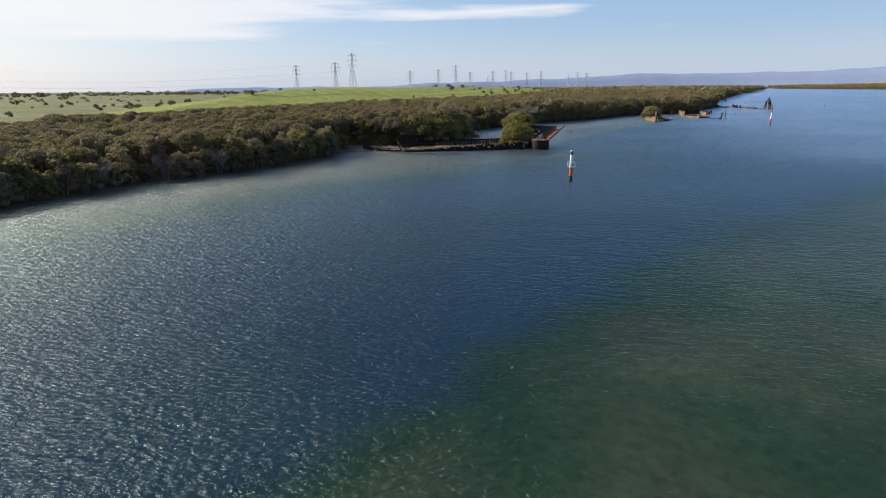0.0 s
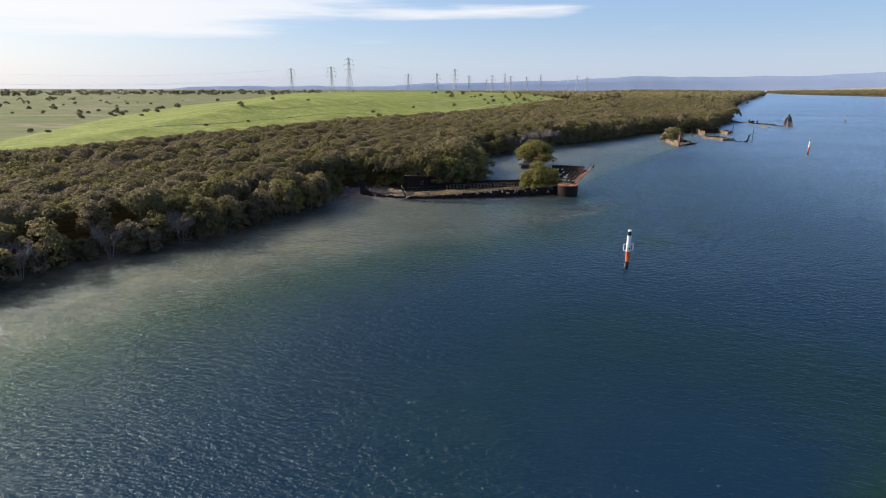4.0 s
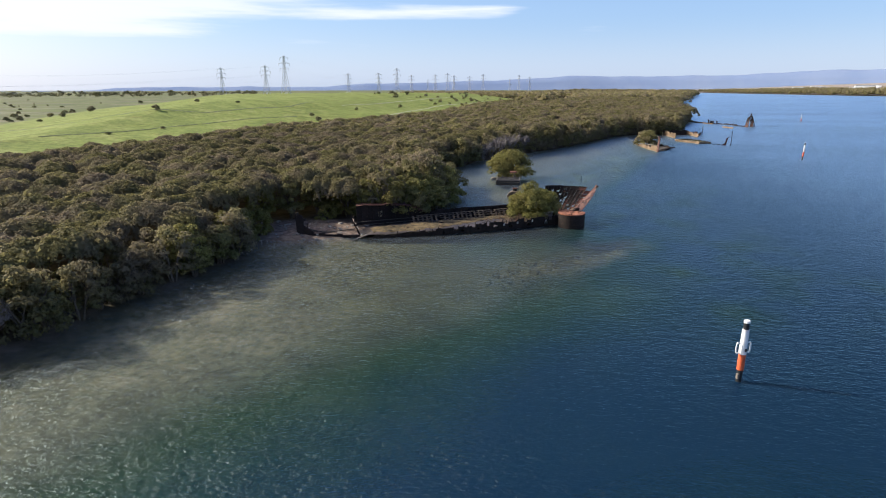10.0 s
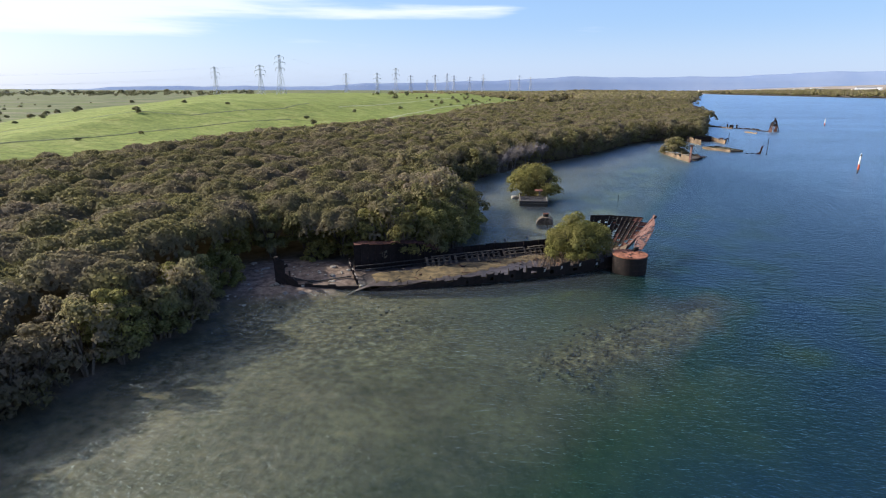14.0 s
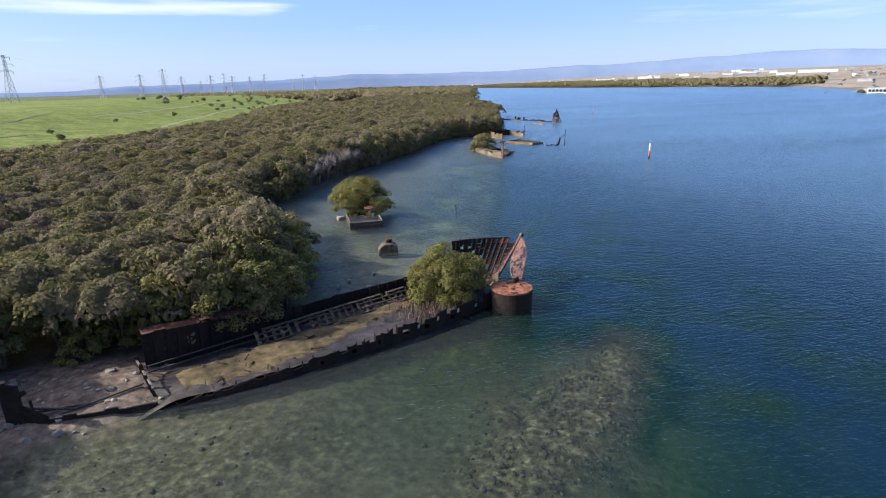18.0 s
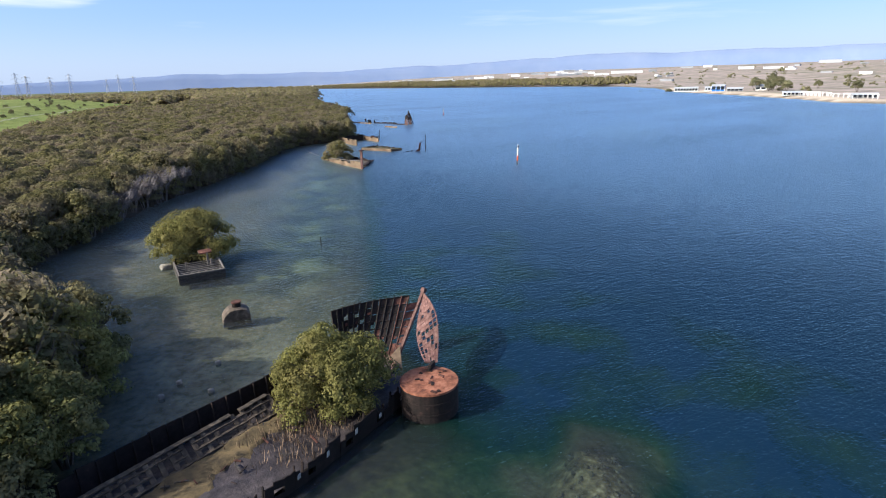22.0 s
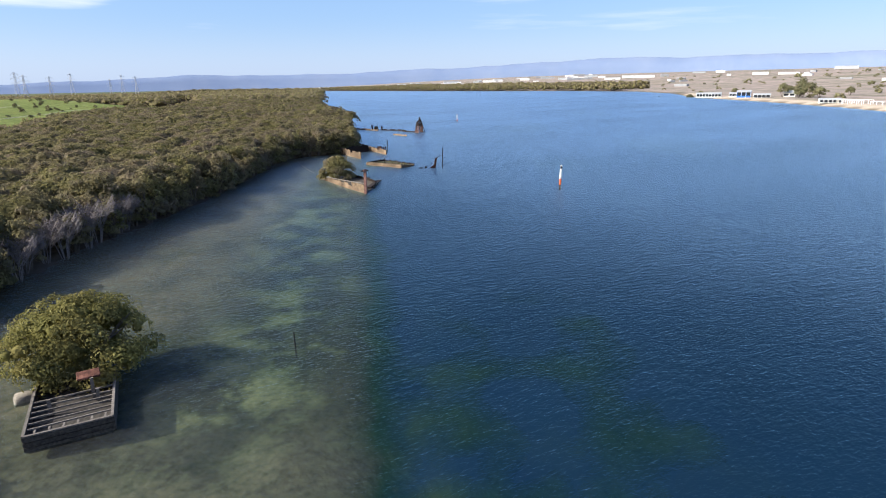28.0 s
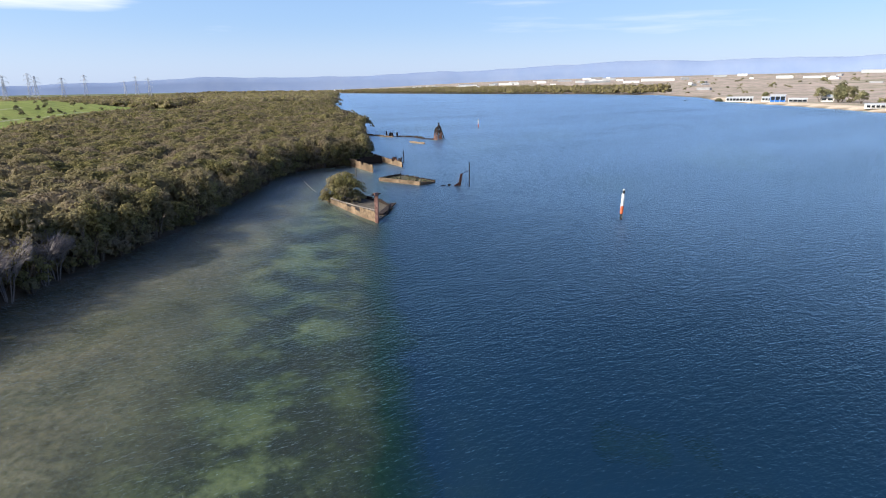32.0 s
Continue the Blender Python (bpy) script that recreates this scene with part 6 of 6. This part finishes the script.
# ---- power line ----
def pylon(x, y, h, turn):
    """A lattice tower: four legs, bracing, three pairs of arms and insulators."""
    z = level(x, y)
    ob = thing("pylon", x, y, z, turn)
    h -= z
    tagged(ob, "grey steel lattice power pylon behind the mound", "pylon", "power line pylons")

    def w(f):
        return float(np.interp(f, [0, 0.62, 1], [4.2, 1.3, 0.75])) * h / 45
    for sx in (-1, 1):
        for sy in (-1, 1):
            bm = bmesh.new()
            for a, b in ((0, 0.62), (0.62, 1)):
                add_beam(bm, (sx * w(a), sy * w(a), a * h), (sx * w(b), sy * w(b), b * h), 0.24, 0.24)
            part("leg", bm, MAT_PYLON, ob)
    bm = bmesh.new()
    marks = [0, 0.16, 0.3, 0.42, 0.52, 0.62, 0.71, 0.8, 0.9, 1.0]
    for a, b in zip(marks, marks[1:]):
        for i in range(4):
            c0, c1 = [((-1, -1), (1, -1)), ((1, -1), (1, 1)), ((1, 1), (-1, 1)), ((-1, 1), (-1, -1))][i]
            add_beam(bm, (c0[0] * w(a), c0[1] * w(a), a * h), (c1[0] * w(b), c1[1] * w(b), b * h), 0.11, 0.11)
            add_beam(bm, (c1[0] * w(a), c1[1] * w(a), a * h), (c0[0] * w(b), c0[1] * w(b), b * h), 0.11, 0.11)
    part("bracing", bm, MAT_PYLON, ob)
    for f, arm in ((0.66, 5.2), (0.8, 6.2), (0.94, 4.8)):
        for s in (-1, 1):
            bm = bmesh.new()
            add_beam(bm, (0, -0.6, f * h), (s * arm, 0, f * h), 0.18, 0.18)
            add_beam(bm, (0, 0.6, f * h), (s * arm, 0, f * h), 0.18, 0.18)
            add_beam(bm, (0, 0, (f + 0.05) * h), (s * arm, 0, f * h), 0.22, 0.22)
            arm_ob = part("crossarm", bm, MAT_PYLON, ob)
            bm = bmesh.new()
            add_bar(bm, (s * arm, 0, f * h), (s * arm, 0, f * h - 2.2), 0.2)
            part("insulator", bm, MAT_PYLON, arm_ob)
    return ob


TOWERS = [(-243.5, 755.9, 43), (-173.3, 682.8, 42.5), (-151.5, 674.0, 51.5)]
for dx, dy, h, s in ((-0.143, 0.99, 42, 0.025), (-0.096, 0.995, 42, 0.026), (-0.067, 0.998, 50, 0.033), (-0.043, 0.999, 42, 0.022), (-0.005, 1.0, 42, 0.023), (0.016, 1.0, 50, 0.025), (0.025, 1.0, 42, 0.022),
                     (-0.014, 1.0, 42, 0.0145), (0.051, 0.999, 42, 0.02), (0.074, 0.997, 50, 0.023), (0.118, 0.993, 42, 0.015), (0.132, 0.991, 50, 0.021), (0.147, 0.989, 42, 0.019)):
    d = (h - 17.3) / s
    TOWERS.append((6.5 + dx * d, 26.3 + dy * d, h))
for x, y, h in TOWERS:
    pylon(x, y, h, -20)


def wires(name, a, b, drop, label):
    """Three slack conductors between two towers, spread by the arms."""
    ob = thing(name, a[0], a[1], 0)
    for off, z in ((-5, 0.64), (5, 0.64), (-6, 0.78), (6, 0.78), (0, 0.99)):
        bm = bmesh.new()
        line = []
        for i in range(15):
            f = i / 14
            line.append(((b[0] - a[0]) * f + off, (b[1] - a[1]) * f, (a[2] + (b[2] - a[2]) * f) * z - drop * 4 * f * (1 - f)))
        add_tube(bm, line, 0.02, 3)
        part("conductor", bm, MAT_PYLON, ob)
    return tagged(ob, label, "power line")


wires("power_line", TOWERS[0], (-640, 560, 40), 10, "thin slack power lines running to the west")
wires("power_line", TOWERS[1], (-560, 470, 40), 10, "thin slack power lines running to the west")
wires("power_line", TOWERS[0], TOWERS[3], 9, "thin slack power lines between two pylons")
wires("power_line", TOWERS[1], TOWERS[4], 9, "thin slack power lines between two pylons")
wires("power_line", TOWERS[2], TOWERS[5], 9, "thin slack power lines between two pylons")


# ---- the far bank ----
MAT_BLUE = varied("blue sheeting", [(0.35, (0.02, 0.13, 0.5)), (0.7, (0.04, 0.2, 0.62))], scale=1.5, rough=0.5)
MAT_ROOF = varied("pale sheet roof", [(0.35, (0.36, 0.38, 0.4)), (0.7, (0.5, 0.52, 0.54))], scale=0.6, rough=0.5)
MAT_OPENING_SHADE = material("dark shade in openings", (0.02, 0.025, 0.03), 0.1, 0, 0.6)
MAT_GREYWALL = varied("grey wall", [(0.35, (0.24, 0.25, 0.27)), (0.7, (0.34, 0.35, 0.36))], scale=0.5)


def building(name, x, y, sx, sy, h, turn, wall, roof, label, category, openings=4, rise=0.12, porch=False):
    z = level(x, y)
    ob = thing(name, x, y, z - 0.1, turn)
    bm = bmesh.new()
    add_box(bm, 0, 0, h / 2, sx, sy, h)
    part("wall", bm, wall, ob)
    bm = bmesh.new()
    top = h + sy * rise
    for s in (-1, 1):
        add_plate(bm, [(-sx / 2 - 0.5, 0, top), (sx / 2 + 0.5, 0, top), (sx / 2 + 0.5, s * (sy / 2 + 0.6), h - 0.05), (-sx / 2 - 0.5, s * (sy / 2 + 0.6), h - 0.05)], 0.2)
    part("roof", bm, roof, ob)
    # large near-black panels paint the shadow inside the openings and verandahs
    for i in range(openings):
        px = sx * ((i + 0.5) / openings - 0.5)
        bm = bmesh.new()
        add_box(bm, px, -sy / 2 - 0.03, h * 0.52, sx / openings * 0.78, 0.12, h * 0.58)
        opening = part("window", bm, MAT_OPENING_SHADE, ob)
        bm = bmesh.new()
        add_box(bm, px, -sy / 2 - 0.1, h * 0.27, sx / openings * 0.6, 0.2, 0.12)
        part("sill", bm, wall, opening)
    if porch:
        for i in range(openings + 1):
            px = sx * (i / openings - 0.5)
            bm = bmesh.new()
            add_box(bm, px, -sy / 2 - 2.6, h * 0.42, 0.2, 0.2, h * 0.84)
            part("porch_post", bm, MAT_WHITE, ob)
        bm = bmesh.new()
        add_plate(bm, [(-sx / 2, -sy / 2, h * 0.95), (sx / 2, -sy / 2, h * 0.95), (sx / 2, -sy / 2 - 3, h * 0.82), (-sx / 2, -sy / 2 - 3, h * 0.82)], 0.15)
        part("porch_roof", bm, roof, ob)
    return tagged(ob, label, category)


building("boat_shed", 671, 530.2, 26.2, 8.7, 4.8, -64, MAT_WHITE, MAT_ROOF, "long white waterside shed with an open verandah", "shed", 8, 0.1, True)
building("boat_shed", 664.2, 495.5, 11.6, 7.8, 4.3, -66, MAT_WHITE, MAT_ROOF, "low white waterside shed with pale roof", "shed", 4, 0.1, True)
building("boat_shed", 656.5, 482, 13.5, 8.7, 6.8, -66, MAT_BLUE, MAT_ROOF, "tall bright blue boat shed at the water's edge", "shed", 3, 0.08, True)
building("boat_shed", 650.6, 459.8, 15.6, 7.8, 3.5, -66, MAT_GREYWALL, MAT_ROOF, "low grey shed beside the blue boat shed", "shed", 4, 0.1, True)
building("small_shed", 673.9, 443.4, 10.7, 7.8, 4.1, -66, MAT_WHITE, MAT_ROOF, "white gabled shed under the trees", "shed", 2, 0.3)
building("beach_shelter", 538.8, 352.7, 14.6, 5.9, 3.2, -60, MAT_WHITE, MAT_ROOF, "white shelter on the sandy bank", "shelter", 5, 0.1, True)
building("beach_shelter", 495.3, 286.1, 15.6, 4.8, 3.3, -58, MAT_GREYWALL, MAT_ROOF, "pale open shelter behind the beach", "shelter", 5, 0.1, True)
FAR = [(0.7882, 0.6154, 2350, 70, 14, MAT_WHITE), (0.812, 0.584, 2420, 150, 18, MAT_WHITE), (0.8342, 0.5515, 2430, 35, 16, MAT_GREYWALL), (0.7493, 0.6622, 2500, 75, 12, MAT_GREYWALL), (0.9, 0.435, 2300, 60, 16, MAT_WHITE),
       (0.9155, 0.402, 2250, 75, 12, MAT_WHITE), (0.9406, 0.3394, 2600, 90, 20, MAT_ROOF), (0.72, 0.694, 2900, 80, 12, MAT_ROOF), (0.66, 0.751, 3100, 60, 12, MAT_WHITE), (0.6, 0.8, 3200, 110, 12, MAT_ROOF),
       (0.55, 0.835, 3300, 60, 14, MAT_WHITE), (0.48, 0.877, 3300, 140, 12, MAT_ROOF), (0.42, 0.907, 3400, 80, 12, MAT_WHITE), (0.36, 0.933, 3300, 90, 11, MAT_WHITE), (0.3, 0.954, 3400, 120, 11, MAT_ROOF), (0.86, 0.51, 2700, 60, 10, MAT_ROOF),
       (0.875, 0.484, 2650, 40, 16, MAT_WHITE), (0.25, 0.968, 3450, 60, 10, MAT_WHITE)]
for dx, dy, d, w, h, mat in FAR:
    building("warehouse", 29 + dx * d, 176 + dy * d, w * 0.78, 24, h * 0.55, -math.degrees(math.atan2(dx, dy)) + 8, mat, MAT_ROOF, "large pale warehouse far off on the plain", "warehouse", 0, 0.03)


rnd = random.Random(41)
for i in range(46):
    a, d = radians(rnd.uniform(27, 51)), rnd.uniform(2350, 3300)
    building("warehouse", 10 + math.sin(a) * d, 130 + math.cos(a) * d, rnd.uniform(14, 62), rnd.uniform(12, 24), rnd.uniform(4, 9), -math.degrees(a) + rnd.uniform(-12, 12), rnd.choice((MAT_WHITE, MAT_WHITE, MAT_GREYWALL, MAT_ROOF)), rnd.choice((MAT_ROOF, MAT_WHITE)), "pale low industrial building far off on the plain", "warehouse", 0, 0.04)
for i in range(16):
    a, d = radians(rnd.uniform(56, 80)), rnd.uniform(1500, 2500)
    building("warehouse", 10 + math.sin(a) * d, 130 + math.cos(a) * d, rnd.uniform(10, 30), rnd.uniform(8, 16), rnd.uniform(3, 6), -math.degrees(a) + rnd.uniform(-25, 25), rnd.choice((MAT_WHITE, MAT_GREYWALL)), rnd.choice((MAT_ROOF, MAT_ROOF, MAT_WHITE)), "small pale shed far off on the dry plain", "warehouse", 0, 0.06)


def plain_scrub(seed, count, bearings, near, far, size, land, inset, mat, label):
    """Scattered trees and bushes over a far plain, between two bearings."""
    r = np.random.RandomState(seed)
    a, d = np.radians(r.uniform(*bearings, count)), near + (far - near) * r.uniform(0, 1, count) ** 0.9
    p = np.column_stack([10 + np.sin(a) * d, 130 + np.cos(a) * d])
    p = p[(side(p, land) > inset) & (side(p, MOUND) < -8)]
    z = relief(p)[0]
    cs, rs = [], []
    for i in range(len(p)):
        big = r.uniform(1.2, 3.4) * size * (1.7 if r.uniform() < 0.2 else 1.0)
        c, rad = dome_of(r, big * 1.5, 0.4, big * 1.5, 6, 0.42)
        cs.append(c + np.array([p[i, 0], p[i, 1], z[i]]))
        rs.append(rad)
    cs, rs = np.concatenate(cs), np.concatenate(rs)
    v, q = joined([leaf_quads(r, cs, rs, 7, 0.8 * size, 0.6), core_quads(cs, rs, 0.95)])
    return tagged(new("scrub", quads_mesh("scrub", v, q, mat)), label, "bushes", kind="stuff")


plain_scrub(63, 190, (44, 84), 640, 2540, 1.0, EAST_LAND, 45, MAT_LEAF_GREY, "scattered dark bushes and trees on the dry plain")
plain_scrub(64, 620, (-62, -17), 1500, 2900, 1.25, WEST_LAND, 30, MAT_LEAF_GREY, "dark line of low trees across the western plain")
plain_scrub(65, 40, (-62, -30), 420, 1200, 0.7, WEST_LAND, 30, MAT_LEAF_GREY, "scattered dark bushes on the western flats")


def beach_tree(x, y, radius, high, seed):
    ob = new("gum_tree")
    c = new("crown", crown_mesh(seed, radius, high * 0.42, high, 26, 18, 0.7, MAT_LEAF_GREY))
    t = new("trunk", limbs_mesh(seed, radius, high, MAT_BARK, 3, 3, 0.28))
    c.parent = t.parent = ob
    ob.matrix_world = pose(x, y, level(x, y) - 0.1)
    return tagged(ob, "grey-green spreading gum tree behind the beach", "tree", "trees behind the beach")


for i, (x, y, rad, high) in enumerate(((668.1, 447.3, 7.8, 13.5), (685.5, 437.6, 6.8, 12.6), (664.2, 426.0, 9.7, 18.4), (642.9, 410.6, 7.8, 14.6), (646.9, 422.1, 5.9, 8.7), (630.4, 397.1, 5.9, 9.7), (693.1, 452.1, 5.9, 10.7), (731.8, 408.7, 4.8, 8.7), (616.0, 331.5, 4.8, 9.7), (770.4, 553.4, 4.8, 6.8), (717.3, 567.9, 3.8, 4.8), (679.6, 559.2, 3.8, 4.8))):
    beach_tree(x, y, rad, high, 120 + i)


def far_woods():
    """Low mangroves along the northern and eastern far shore."""
    r = np.random.RandomState(61)
    cs, rs = [], []
    for x, y, dx, dy in along(EAST_SHORE[:5], 12, 905, 2330) + along(WEST_SHORE[-3:], 22, 1500, 2330):
        for k in range(11):
            off = 5 + 15 * k * (1 + 0.16 * k) + r.uniform(-6, 6)
            if y < 1000 and k > 2 or y < 1100 and k > 5 or k > 2 and r.uniform() < 0.2:
                continue
            c, rad = dome_of(r, r.uniform(6, 9) + 0.8 * k, 3.0, 9.5 * r.uniform(0.7, 1.15), 7, 0.42)
            cs.append(c + np.array([x - dy * off, y + dx * off, 0.3]))
            rs.append(rad)
    cs, rs = np.concatenate(cs), np.concatenate(rs)
    cs[:, 2] += np.maximum(0, relief(cs[:, :2])[0])
    v, q = joined([leaf_quads(r, cs, rs, 8, 1.3, 0.7), core_quads(cs, rs, 1.0)])
    return tagged(new("far_mangroves", quads_mesh("far_mangroves", v, q, MAT_LEAF)), "low line of mangroves along the far shore", "mangroves", kind="stuff")


far_woods()


# ---- tracks across the mound ----
def farm_track(line, width, mat, label):
    """A worn strip that follows the ground."""
    pts = []
    for (ax, ay), (bx, by) in zip(line, line[1:]):
        k = max(2, int(math.hypot(bx - ax, by - ay) / 3))
        pts += [(ax + (bx - ax) * i / k, ay + (by - ay) * i / k) for i in range(k)]
    pts.append(line[-1])
    r = random.Random(len(pts))
    verts, faces = [], []
    for i, (x, y) in enumerate(pts):
        x0, y0 = pts[max(0, i - 1)]
        x1, y1 = pts[min(len(pts) - 1, i + 1)]
        d = math.hypot(x1 - x0, y1 - y0)
        nx, ny = -(y1 - y0) / d, (x1 - x0) / d
        shift, w = 0.5 * math.sin(i * 0.23) + r.uniform(-0.3, 0.3), width * r.uniform(0.35, 1.2)
        for q, dz in ((-1, -0.12), (-0.3, 0.16), (0.3, 0.16), (1, -0.12)):
            px, py = x + nx * (shift + q * w / 2), y + ny * (shift + q * w / 2)
            verts.append((px, py, dz))
    ground_z = relief([v[:2] for v in verts])[0]
    verts = [(x, y, float(z) + dz) for (x, y, dz), z in zip(verts, ground_z)]
    for i in range(len(pts) - 1):
        for j in range(3):
            faces.append((i * 4 + j, i * 4 + j + 1, i * 4 + j + 5, i * 4 + j + 4))
    return tagged(new("farm_track", mesh_of("farm_track", verts, faces, mat, True)), label, "track", kind="structure")


MAT_DITCH = varied("rank grass in a ditch", [(0.35, (0.06, 0.075, 0.03)), (0.55, (0.1, 0.12, 0.045)), (0.7, (0.2, 0.2, 0.1))], scale=0.5, bump=0.6)
MAT_DRYTRACK = varied("dry pale grass", [(0.35, (0.16, 0.18, 0.075)), (0.55, (0.26, 0.265, 0.15)), (0.7, (0.36, 0.34, 0.24))], scale=0.4, bump=0.6)
farm_track([(-190, 310), (-150, 318), (-129, 332), (-108, 342), (-98, 372), (-85, 405), (-78, 444)], 2.6, MAT_DITCH, "dark ditch of rank grass across the green mound")
farm_track([(-124, 249), (-105, 298), (-84, 347), (-72, 368)], 1.7, MAT_DITCH, "thin dark ditch of rank grass across the mound")
farm_track([(-61, 445), (-41, 510), (-20, 600), (20, 720)], 3.4, MAT_DRYTRACK, "pale dry track over the grassy mound")
farm_track([(-41, 361), (-26, 435), (4, 581), (50, 700), (100, 800)], 3.8, MAT_DRYTRACK, "pale dry track along the edge of the mound")
farm_track([(-70, 285), (-44, 330), (-16, 385), (14, 450), (45, 560), (90, 680), (140, 800)], 4.5, MAT_DRYTRACK, "pale sandy strip between the grass and the mangroves")


# ---- white posts on the beach ----
def beach_pergola(x0, y0, x1, y1, n, h):
    ob = thing("beach_pergola", x0, y0, level(x0, y0))
    for i in range(n):
        f = i / (n - 1)
        px, py = (x1 - x0) * f, (y1 - y0) * f
        dz = level(x0 + px, y0 + py) - level(x0, y0)
        bm = bmesh.new()
        add_box(bm, px, py, dz + h / 2 - 0.15, 0.45, 0.45, h + 0.3)
        part("post", bm, MAT_WHITE, ob)
    bm = bmesh.new()
    add_beam(bm, (0, 0, h), (x1 - x0, y1 - y0, h + level(x1, y1) - level(x0, y0)), 0.3, 0.35)
    part("rail", bm, MAT_WHITE, ob)
    return tagged(ob, "row of white posts under a rail on the sandy bank", "pergola", "white posts on the beach")


beach_pergola(544.5, 357.6, 527.1, 326.7, 9, 2.9)
beach_pergola(552.3, 352.7, 534.8, 321.8, 9, 2.9)
beach_pergola(524.3, 319.9, 509.8, 292.9, 7, 2.1)
beach_pergola(505.9, 302.5, 488.5, 275.5, 8, 3.2)
beach_pergola(616, 493.6, 598.6, 466.6, 8, 1.9)
for i, (x, y, k) in enumerate(((714.4, 630.6, 1.6), (697.1, 613.3, 2.3), (685.5, 597.8, 1.7), (751.0, 678.9, 1.9), (789.6, 707.8, 2.4), (818.6, 732.0, 1.7), (851.5, 760.9, 2.1), (673.9, 582.4, 1.2), (871.7, 775.4, 1.8))):
    place = pose(x, y, level(x, y), 0, 0, 40 * i)
    ob = copy_thing(shrub_kinds[i % 3], place)
    ob.scale = (k * 1.3, k * 1.3, k)
    tagged(ob, "grey-green bush on the far sandy shore", "shrub", "bushes on the far shore")


# ---- stones on the spit and in the shallows by the stern ----
def stone_mesh(seed):
    bm = bmesh.new()
    bmesh.ops.create_icosphere(bm, subdivisions=1, radius=0.5)
    o = Vector((seed * 3.1, seed * 1.7, 0))
    for v in bm.verts:
        v.co *= 0.8 + 0.5 * noise.noise(v.co * 2 + o)
        v.co.z *= 0.5
    me = bpy.data.meshes.new("stone")
    bm.to_mesh(me)
    bm.free()
    me.materials.append(MAT_STONE)
    return me


stones = [stone_mesh(i) for i in range(5)]
rnd = random.Random(9)
for i in range(260):
    x, y = rnd.uniform(-33, -10), rnd.uniform(136, 155)
    z = level(x, y)
    if z < -0.42 or z > 0.9:
        continue
    ob = new("stone", stones[i % 5])
    s = rnd.uniform(0.25, 0.95) ** 1.6 * (0.6 if z < -0.05 else 1.0)
    ob.matrix_world = pose(x, y, z + 0.03, 0, 0, rnd.uniform(0, 360)) @ Matrix.Scale(s + 0.12, 4)
    tagged(ob, "weathered brown stone on the muddy spit", "stone", "stones on the spit")


MAT_RUBBLE = varied("weedy rubble", [(0.3, (0.03, 0.028, 0.018)), (0.6, (0.09, 0.078, 0.05)), (0.75, (0.22, 0.2, 0.14))], scale=2.0, bump=0.6, island=0.5)


def rubble_stones():
    """Loose stones thick on the bed east of the hull and below the stern."""
    r = np.random.RandomState(14)
    p = np.column_stack([r.uniform(3, 26, 5200), r.uniform(126, 149, 5200)])
    p = p[side(p, RUBBLE) + 2.0 * r.normal(size=len(p)) > 0.5][:1300]
    q = np.column_stack([r.normal(-12, 6.0, 70), r.normal(141.5, 2.6, 70)])
    p = np.concatenate([p, q])
    z = relief(p)[0]
    keep = (z < 0.1) & (z > -1.9)
    p, z = p[keep], z[keep]
    rad = 0.06 + 0.24 * r.uniform(0, 1, len(p)) ** 3
    v, f = core_quads(np.column_stack([p, z + 0.02]), rad, 1.0)
    v = v + r.normal(size=v.shape) * np.repeat(rad, 8)[:, None] * 0.16
    return tagged(new("rubble", quads_mesh("rubble", v, f, MAT_RUBBLE)), "brown submerged rubble on the shallow bed by the wreck", "rubble", kind="stuff")


rubble_stones()
